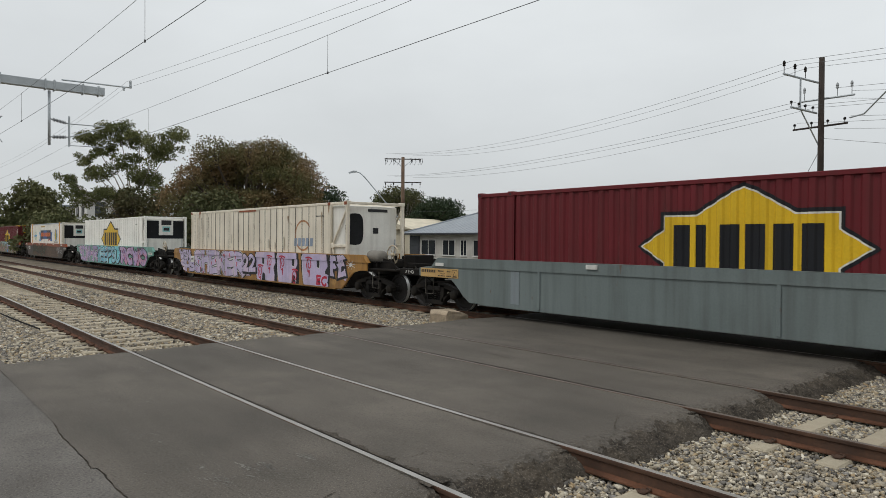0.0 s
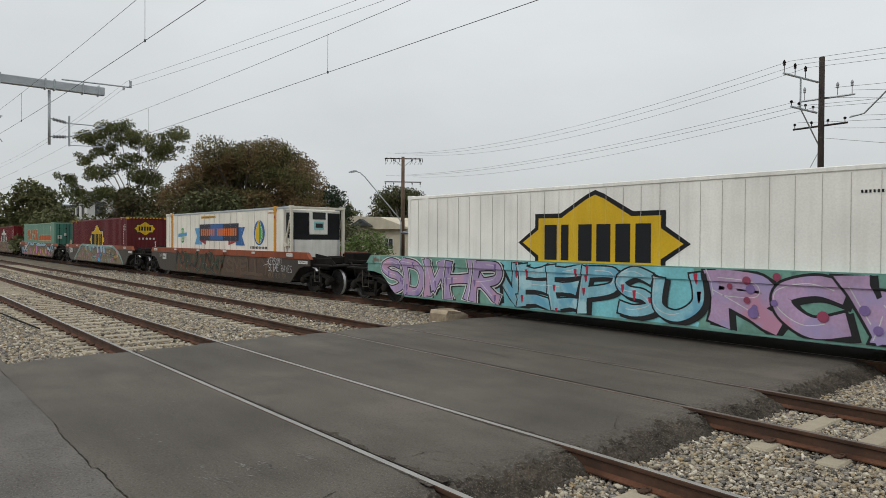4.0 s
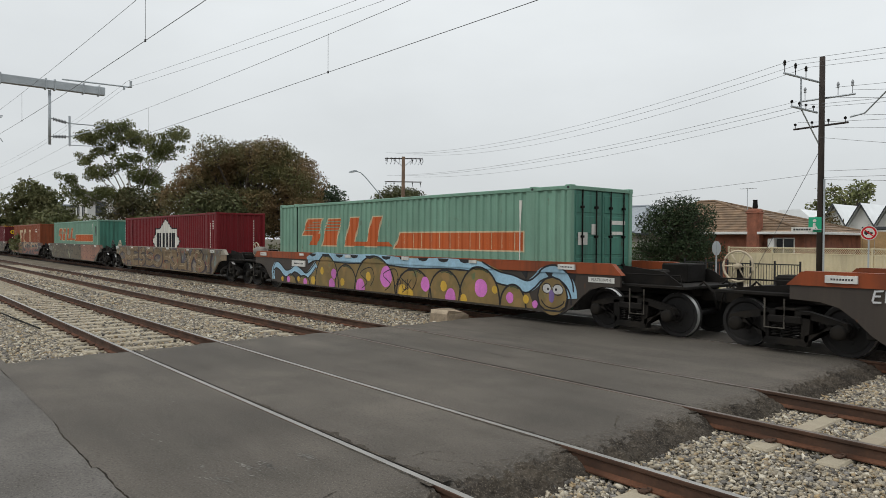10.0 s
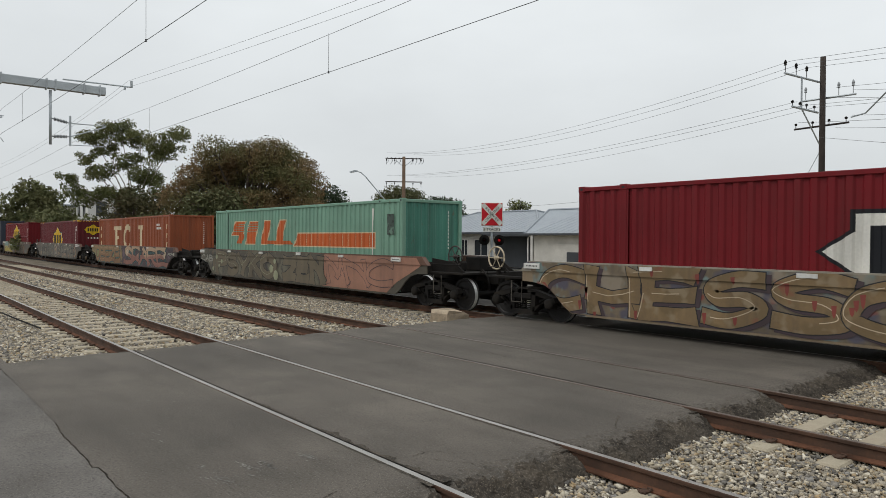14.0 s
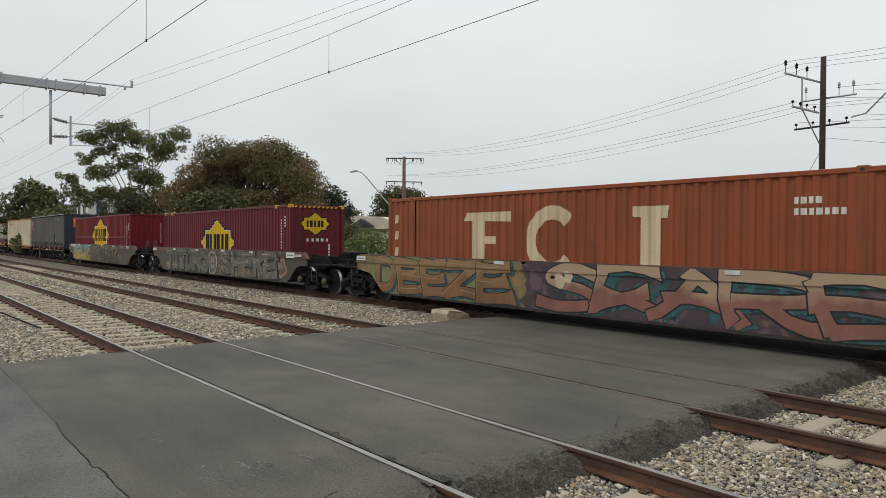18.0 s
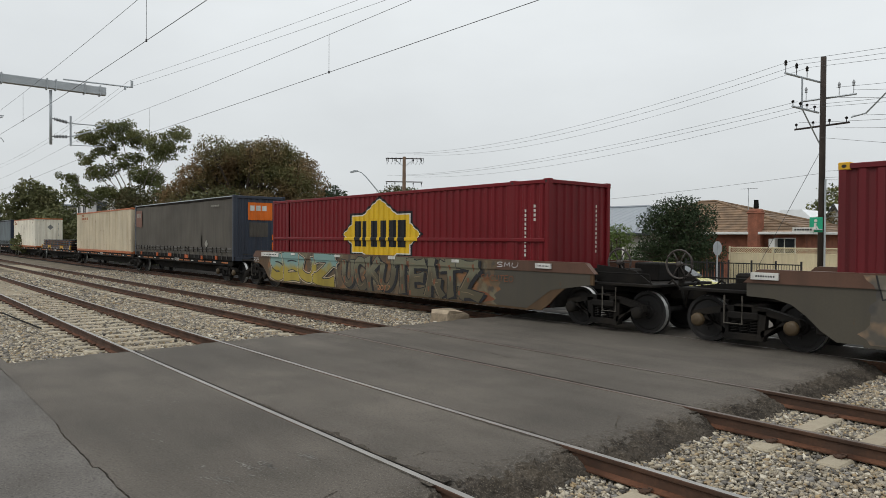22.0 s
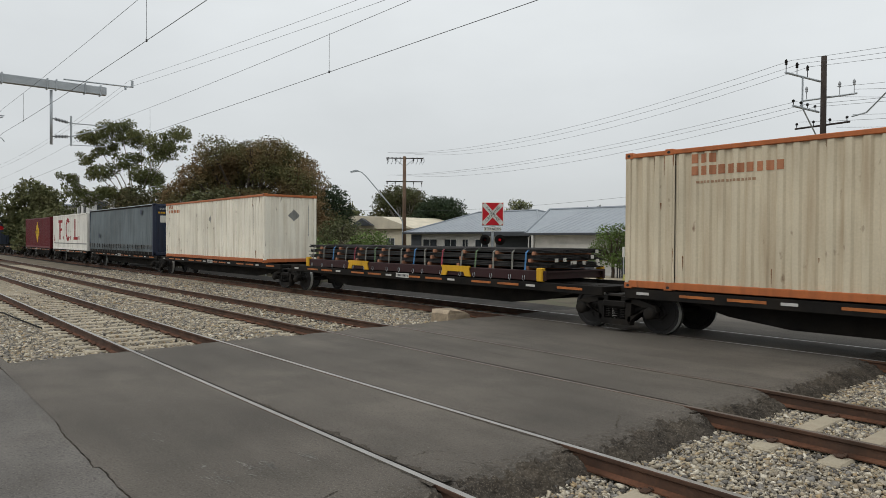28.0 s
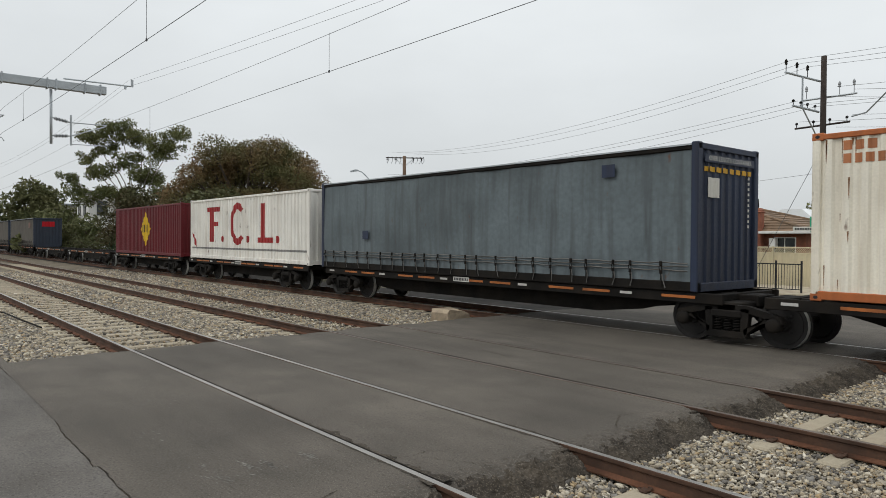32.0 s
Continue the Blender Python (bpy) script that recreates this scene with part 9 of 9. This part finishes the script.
for i, (a, b, z0, z1) in enumerate(((1.3, 1.42, 1.25, 1.6), (1.9, 1.96, 1.2, 1.5), (2.6, 2.72, 1.2, 1.7), (-2.4, -2.3, 1.4, 1.8))):
    on_flat(c1, rect(a, b, z0, z1), spray("grey_smudge", (.52, .475, .39), .3), "grime_smudge", -1.2245)
for c in (c1, c2):
    on_flat(c, bars(9, 5.2, 5.75, 2.42, 2.47, .45), ink_m, "small_code_marking", -1.209)


def stripes(c):
    """Slanted orange bars with pale speed lines."""
    tops = ((-5.4, 1.75, 2.32, -4.1), (-3.95, 1.38, 2.3, -2.85), (-2.45, 1.38, 2.32, -1.7), (-1.15, 1.38, 2.32, -.4))
    for a, z0, z1, b in tops:
        on_side(c, L48, poly((a - .19, z0 - .04), (b - .25, z0 - .04), (b + .07, z1 + .04), (a + .2, z1 + .04)), crm_m, "slanted_edge", .004, posts=P48)
        on_side(c, L48, poly((a - .12, z0), (b - .3, z0), (b, z1), (a + .25, z1)), org_m, "slanted_bar", posts=P48)
    on_side(c, L48, poly((-5.0, 1.38), (-4.45, 1.38), (-4.2, 1.8), (-4.75, 1.8)), org_m, "slanted_bar", posts=P48)
    on_side(c, L48, poly((-2.5, 1.38), (.2, 1.38), (.05, 1.52), (-2.4, 1.52)), org_m, "slanted_bar", .008, posts=P48)
    on_side(c, L48, poly((.25, 1.3), (5.8, 1.3), (5.8, 1.84), (.6, 1.84)), crm_m, "stripe_edge", .004, posts=P48)
    on_side(c, L48, poly((.35, 1.34), (5.75, 1.34), (5.75, 1.8), (.65, 1.8)), org_m, "long_stripe", posts=P48)
    for i in range(12):
        u = .84 + i * .42
        on_side(c, L48, rect(u, u + .012 + .006 * (i % 3), 1.36, 1.79), crm_m, "worn_edge", .009, posts=P48)
    on_side(c, L48, poly((5.66, 1.05), (5.69, 1.0), (5.7, 2.0), (5.73, 2.6), (5.65, 2.6), (5.67, 1.9)), wht_m, "pale_scrape", .0085, posts=P48)
    for i in range(4):
        on_side(c, L48, rect(-5.4 + .2 * i, -2.4, 1.9 + .1 * i, 1.925 + .1 * i), teal_m, "speed_line", .011, posts=P48)


stripes(c5)
stripes(c7)
on_flat(c7, rect(6.5, 6.86, 1.75, 2.4), clouded("dark_vent_panel", (.05, .075, .06), (((.12, .2, .15), .55), ((.02, .025, .02), .5)), 6.0), "vent_panel", -1.214)
for c in (c5,):
    on_end(c, L48, joined(rect(-.95, -.6, 1.5, 1.8), rect(-.45, -.25, 1.75, 2.0), rect(.3, .9, 2.0, 2.1), rect(.35, .8, 1.75, 1.83)), wht_m, "door_label", .03, False)
on_side(c14, L14, joined(*[rect(5.03, 5.065, 1.2 + i * .115, 1.26 + i * .115) for i in range(11)]), ink_m, "code_marking")
# rust running down the pale containers
run_m = stuff("rust_run", (.24, .115, .05), .9, 0, .5, 25, 5, .1, (.1, .045, .02), .7, True)
rng = random.Random(77)
for c, L, ps in ((c12, 14.3, P48), (c14, L14, ())):
    for i in range(34):
        x = rng.choice((rng.uniform(-L / 2 + .15, L / 2 - .15), rng.gauss(-L / 2 + .5, .3), rng.gauss(L / 2 - .5, .3), rng.gauss(-6.1, .12) if ps else rng.uniform(-5, 5)))
        if abs(x) > L / 2 - .14:
            continue
        top_ = rng.choice((2.76, 2.76, rng.uniform(.5, 2.6), rng.uniform(.3, .9)))
        ln, wd_ = rng.uniform(.06, .5), rng.uniform(.005, .016)
        on_side(c, L, poly((x - wd_, top_), (x + wd_, top_), (x + wd_ * .7, top_ - ln * .4), (x + wd_ * .2, max(.18, top_ - ln)), (x - wd_ * .4, max(.18, top_ - ln * .7))), run_m, "rust_run", .005, posts=ps)
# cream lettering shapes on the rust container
for x0, x1, cap in ((-3.8, -2.0, 1), (-1.5, .1, 2), (1.5, 2.75, 1)):
    if cap == 1:
        on_side(c8, L48, joined(rect(x0 + .35, x0 + .85, .9, 2.32)), crm_m, "lettering_bar", posts=P48)
        on_side(c8, L48, poly((x0 + (.15 if x0 > 0 else 0), 2.12), (x1 - (.25 if x0 > 0 else 0), 2.08), (x1 + .05 - (.25 if x0 > 0 else 0), 2.34), (x0 + .15, 2.34)), crm_m, "lettering_bar", .009, posts=P48)
        if x0 < -3:
            on_side(c8, L48, rect(x0 + .85, x1 - .5, 1.5, 1.7), crm_m, "lettering_bar", .009, posts=P48)
    else:
        arc = [((x0 + x1) / 2 + .1 + .68 * math.cos(a), 1.6 + .68 * math.sin(a)) for a in [.75 + k * .3 for k in range(17)]]
        on_side(c8, L48, ribbon(arc, .34), crm_m, "lettering_arc", posts=P48)
for x in (-6.9, 6.75):
    for z in (1.1, 1.6, 2.1):
        on_side(c8, L48, poly((x - .07, z), (x + .05, z), (x + .09, z + .26), (x - .03, z + .26)), crm_m, "small_lettering_bar")
on_side(c8, L48, joined(bars(4, 5.0, 5.5, 2.28, 2.4), bars(7, 5.0, 5.9, 2.08, 2.2)), wht_m, "small_code_marking", posts=P48)
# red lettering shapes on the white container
for i, x in enumerate((-3.9, -1.2, 1.6)):
    if i == 1:
        arc = [(x + .8 + .62 * math.cos(a), 1.64 + .8 * math.sin(a)) for a in [.75 + k * .3 for k in range(17)]]
        on_side(c16, L40, ribbon(arc, .3), redl_m, "lettering_arc")
    else:
        on_side(c16, L40, rect(x + .3, x + .74, .82, 2.46), redl_m, "lettering_bar")
        zz = (2.24, 2.46) if i == 0 else (.82, 1.04)
        on_side(c16, L40, rect(x, x + 1.5, *zz), redl_m, "lettering_bar", .009)
        if i == 0:
            on_side(c16, L40, rect(x + .7, x + 1.25, 1.56, 1.76), redl_m, "lettering_bar", .009)
    on_side(c16, L40, disc(x + 1.85, .96, .15), redl_m, "lettering_dot")
on_side(c16, L40, poly((-5.9, 1.3), (-5.6, .7), (-5.2, .5), (-5.5, 1.0)), redl_m, "lettering_flourish")
on_side(c16, L40, rect(-5.9, 5.9, .48, .56), steel_grey, "panel_joint")
on_side(c17, L40, moved(emblem(.62, .1, .7), .1, 1.5), ink_m, "emblem_border")
on_side(c17, L40, poly((.1, 2.5), (1.0, 1.5), (.1, .5), (-.8, 1.5)), yel_m, "emblem_field", .010)
on_side(c17, L40, bars(4, -.45, .7, 1.3, 1.75, .35), ink_m, "emblem_bars", .014)
on_side(c12, 14.3, joined(bars(3, -5.6, -5.05, 2.56, 2.74), bars(10, -5.6, -3.75, 2.32, 2.5)), spray("faded_orange_lettering", (.42, .17, .08)), "lettering_bars", posts=P48)
on_side(c12, 14.3, bars(16, -5.5, -4.3, 2.16, 2.21), spray("faint_lettering", (.4, .25, .15)), "lettering_bars", posts=P48)
on_side(c14, L14, joined(bars(3, -5.6, -5.05, 2.56, 2.72), bars(10, -5.6, -3.9, 2.34, 2.5)), spray("faded_orange_lettering", (.45, .17, .07)), "lettering_bars")
on_side(c14, L14, poly((.2, 1.72), (.36, 1.92), (.2, 2.12), (.04, 1.92)), greyl, "worn_patch")
on_end(c14, L14, poly((.15, 1.75), (.42, 2.0), (.15, 2.27), (-.12, 2.0)), steel_grey, "hazard_lozenge")
on_end(c14, L14, joined(*[rect(.82, .86, 1.15 + i * .12, 1.21 + i * .12) for i in range(11)]), steel_grey, "code_marking")
red_panel = spray("faded_red_badge", (.17, .075, .05))
y11 = -1.285
on_flat(c11, poly((-6.95, 1.7), (-6.0, 1.62), (-5.85, 1.75), (-5.85, 2.62), (-6.95, 2.62)), red_panel, "badge", y11)
on_flat(c11, bars(3, -6.85, -6.05, 2.2, 2.45, .25), greyl, "badge_bars", y11 - .004)
on_flat(c11, bars(11, 4.75, 5.75, 2.5, 2.58, .4), greyl, "small_code_marking", y11)
on_flat(c11, rect(2.6, 3.5, .55, 1.2), gry_m, "repair_patch", y11 - .006)
on_flat(c11, poly((4.0, .75), (4.2, .95), (4.4, .75), (4.2, .55)), greyl, "hazard_lozenge", y11 - .006)
on_end(c11, 14.63, rect(-.57, .62, 1.86, 2.66), orange_p, "orange_panel", .02)
on_end(c11, 14.63, bars(3, -.48, .4, 2.28, 2.52, .25), wht_m, "panel_marking", .026)
on_end(c11, 14.63, rect(-.5, .42, 1.1, 1.75), gry_m, "end_hatch", .02)
on_end(c11, 14.63, joined(rect(.6, .85, .5, .85), rect(.6, .85, .95, 1.2)), orange_p, "warning_marking", .02)
vs, fs = LETTERS["OVER LENGTH CONTAINER"]
on_end(c15, 14.6, rect(-1.02, 1.02, 2.6, 2.76), navy_m, "notice_plate", .04, False)
on_end(c15, 14.6, ([(x, z + 2.68) for x, z in vs], fs), wht_m, "notice_lettering", .044, False)
on_end(c15, 14.6, bars(14, -.95, .95, 2.42, 2.52, .25), haz_y, "lettering_bars", .02)
on_end(c15, 14.6, rect(-.85, -.35, 1.9, 2.3), wht_m, "label_panel", .02)
on_end(c15, 14.6, joined(*[rect(.82, .855, 1.3 + i * .115, 1.36 + i * .115) for i in range(10)]), wht_m, "code_marking", .02)
for x, z in ((5.0, 2.4), (-4.6, 1.0)):
    on_flat(c15, rect(x, x + .35, z, z + .28), navy_m, "curtain_patch", -1.285)
on_flat(c18, rect(4.6, 5.6, 1.9, 2.4), red_panel, "badge", -1.285)
on_end(c18, 14.0, rect(-.5, .6, 2.0, 2.5), sig_red, "badge", .02)
for c in (c4, c9):
    on_end(c, L48, moved(emblem(.42, .1, .78), -.1, 2.2), ink_m, "emblem_border")
    on_end(c, L48, moved(emblem(.42, 0, .78), -.1, 2.2), yel_m, "emblem_field", .016)
    on_end(c, L48, bars(5, -.5, .32, 2.07, 2.33, .35), ink_m, "emblem_bars", .02)
    on_end(c, L48, bars(5, -.5, .6, 1.5, 1.62, .5), wht_m, "code_marking")
    on_end(c, L48, joined(*[rect(.5, .56, .9 + i * .13, 1.0 + i * .13) for i in range(4)]), wht_m, "code_marking")
    on_end(c, L48, joined(*[poly((-1.05 + i * .2, 2.83), (-.95 + i * .2, 2.83), (-.9 + i * .2, 2.9), (-1.0 + i * .2, 2.9)) for i in range(10)]), haz_y, "hazard_marking", .034, False)
for c in (c4, c9):
    for x in (-6.1, 6.1):
        Shape().box(x - .09, x + .09, -1.225, -1.06, 2.77 if c is c4 else 2.8, 2.915 if c is c4 else 2.945, .012).part("corner_casting", haz_y, c)
for c, L in ((c0, L48), (c4, L48), (c6, L48), (c9, L48), (c10, L48)):
    on_side(c, L, joined(*[rect(6.52, 6.56, 1.2 + i * .11, 1.27 + i * .11) for i in range(11)], *[rect(6.82, 6.86, 2.08 + i * .11, 2.15 + i * .11) for i in range(4)]), wht_m, "code_marking", .008, posts=P48 if c in (c0, c6, c10) else ())
for c, L in ((c6, L48), (c10, L48), (c8, L48), (c7, L48)):
    on_end(c, L, joined(*[rect(.62, .66, 1.3 + i * .115, 1.37 + i * .115) for i in range(11)]), wht_m, "code_marking")

# ---- rack of steel bars ----
maroon_f = paint("maroon_rack_paint", (.035, .013, .014), .4)
yel_br = paint("yellow_bracket_paint", (.6, .33, .02), .3)
rod_m = stuff("dark_steel_bar", (.03, .028, .027), .6, .3, .35, 30, 3, .1)
dun_m = stuff("sawn_timber", (.36, .17, .1), .9, 0, .25, 20, 3, .3)
rk = on_train("steel_bar_rack", -269.2, DECK, "maroon flat rack loaded with bundled dark steel bars", "flat rack", "containers on the train")
s = Shape()
for k in (-1, 1):
    s.box(-5.9, 5.9, min(k * 1.2, k * 1.1), max(k * 1.2, k * 1.1), .02, .27, .015)
for i in range(13):
    s.box(-5.8 + i * .96, -5.7 + i * .96, -1.1, 1.1, .05, .22, .01)
s.box(-5.9, 5.9, -1.1, 1.1, .22, .26)
s.part("rack_base", maroon_f, rk)
rng = random.Random(41)
for tier, (z0, rows) in enumerate(((.34, 5), (.53, 5), (.71, 4))):
    V, F, k = [], [], 0
    for r in range(rows):
        for i in range(58):
            y = -1.04 + i * .036 + rng.uniform(-.01, .01)
            e0, e1, zz = -5.7 + rng.uniform(-.3, .15), 5.6 + rng.uniform(-.15, .4), z0 + r * .026 + rng.uniform(-.004, .004)
            for x in np.linspace(e0, e1, 6):
                dy, dz = rng.uniform(-.012, .012), rng.uniform(-.006, .004)
                V += [(x, y + dy + .015 * math.cos(g), zz + dz + .015 * math.sin(g)) for g in (.6, 2.2, 3.8, 5.4)]
            for j in range(5):
                F += [(k + 4 * j + g, k + 4 * j + (g + 1) % 4, k + 4 * j + 4 + (g + 1) % 4, k + 4 * j + 4 + g) for g in range(4)]
            F += [(k, k + 1, k + 2, k + 3), (k + 20, k + 21, k + 22, k + 23)]
            k += 24
    ob = new("bar_bundle", fast_mesh("bar_bundle", V, F, rod_m))
    ob.parent = rk
    tagged(ob, kind="stuff")
for i in range(9):
    for j, z in enumerate((.27, .46, .64)):
        x = -5.2 + i * 1.3 + .12 * j
        Shape().box(x - .05, x + .05, -1.12, 1.12, z, z + .09, .008).part("dunnage", dun_m, rk)
cols = (spray("grey_webbing", (.17, .165, .14)), spray("blue_webbing", (.05, .17, .36)), spray("red_webbing", (.28, .04, .06)), spray("green_webbing", (.1, .16, .08)))
for i in range(17):
    x = -5.4 + i * .67 + rng.uniform(-.15, .15)
    lean = rng.uniform(-.12, .12)
    s = Shape()
    w2_ = .03
    for y0, z0, y1, z1 in ((-1.16, .1, -1.12, .7), (-1.12, .7, -1.0, .79), (-1.0, .79, 1.0, .79)):
        s.add([(x - w2_, y0, z0), (x + w2_, y0, z0), (x + w2_ + lean * (z1 - z0), y1, z1), (x - w2_ + lean * (z1 - z0), y1, z1)], [(0, 1, 2, 3)])
        x += lean * (z1 - z0)
    s.part("ratchet_strap", cols[(0, 0, 1, 0, 2, 0, 3)[i % 7]], rk)
    s = Shape().tube([(x - .03, -1.21, .14), (x - .045, -1.21, .05), (x, -1.21, .01), (x + .045, -1.21, .05), (x + .03, -1.21, .14)], .008, 5)
    s.part("strap_hook", galv, rk)
for x in (-2.33, 2.63):
    s = Shape().prism([(x - .62, .3), (x + .62, .3), (x + .56, .2), (x + .62, .02), (x + .4, .02), (x + .34, .14), (x - .34, .14), (x - .4, .02), (x - .62, .02), (x - .56, .2)], -1.235, -1.2)
    s.part("lifting_bracket", yel_br, rk)
for q in (-1, 1):
    for k in (-1, 1):
        Shape().box(q * 5.75 - .1, q * 5.75 + .1, min(k * 1.1, k * 1.24), max(k * 1.1, k * 1.24), 0, .34, .02).part("stake_pocket", yel_br, rk)
for i in range(9):
    y, z = rng.uniform(-1.0, .8), rng.uniform(.36, .72)
    Shape().box(5.93, 5.95, y, y + .11, z, z + .09, .002).part("paper_tag", wht_m, rk)


# ---- what moves ----
RUN = [0.0, 10.05, 20.03, 29.933, 39.752, 49.484, 59.127, 68.678, 78.134, 87.472, 96.67, 105.756, 114.758, 123.691, 132.57, 141.387, 150.133,
       158.814, 167.435, 176.012, 184.562, 193.097, 201.63, 210.134, 218.577, 226.981, 235.366, 243.743, 252.122, 260.5, 268.93, 277.42, 285.75]


def motions():
    """The train rolls past, slowing a little; its wheels turn with it."""
    for ob, x, y, z in MOVING:
        walk(ob, [(t, pose(x + s, y, z)) for t, s in enumerate(RUN)])
    times = [i / 15 for i in range(481)]
    turns = [math.degrees(float(np.interp(t, range(33), RUN)) / WHEEL_R) % 360 for t in times]
    for ob, x in SPIN:
        walk(ob, [(t, pose(x, 0, WHEEL_R, 0, a, 0)) for t, a in zip(times, turns)])


motions()
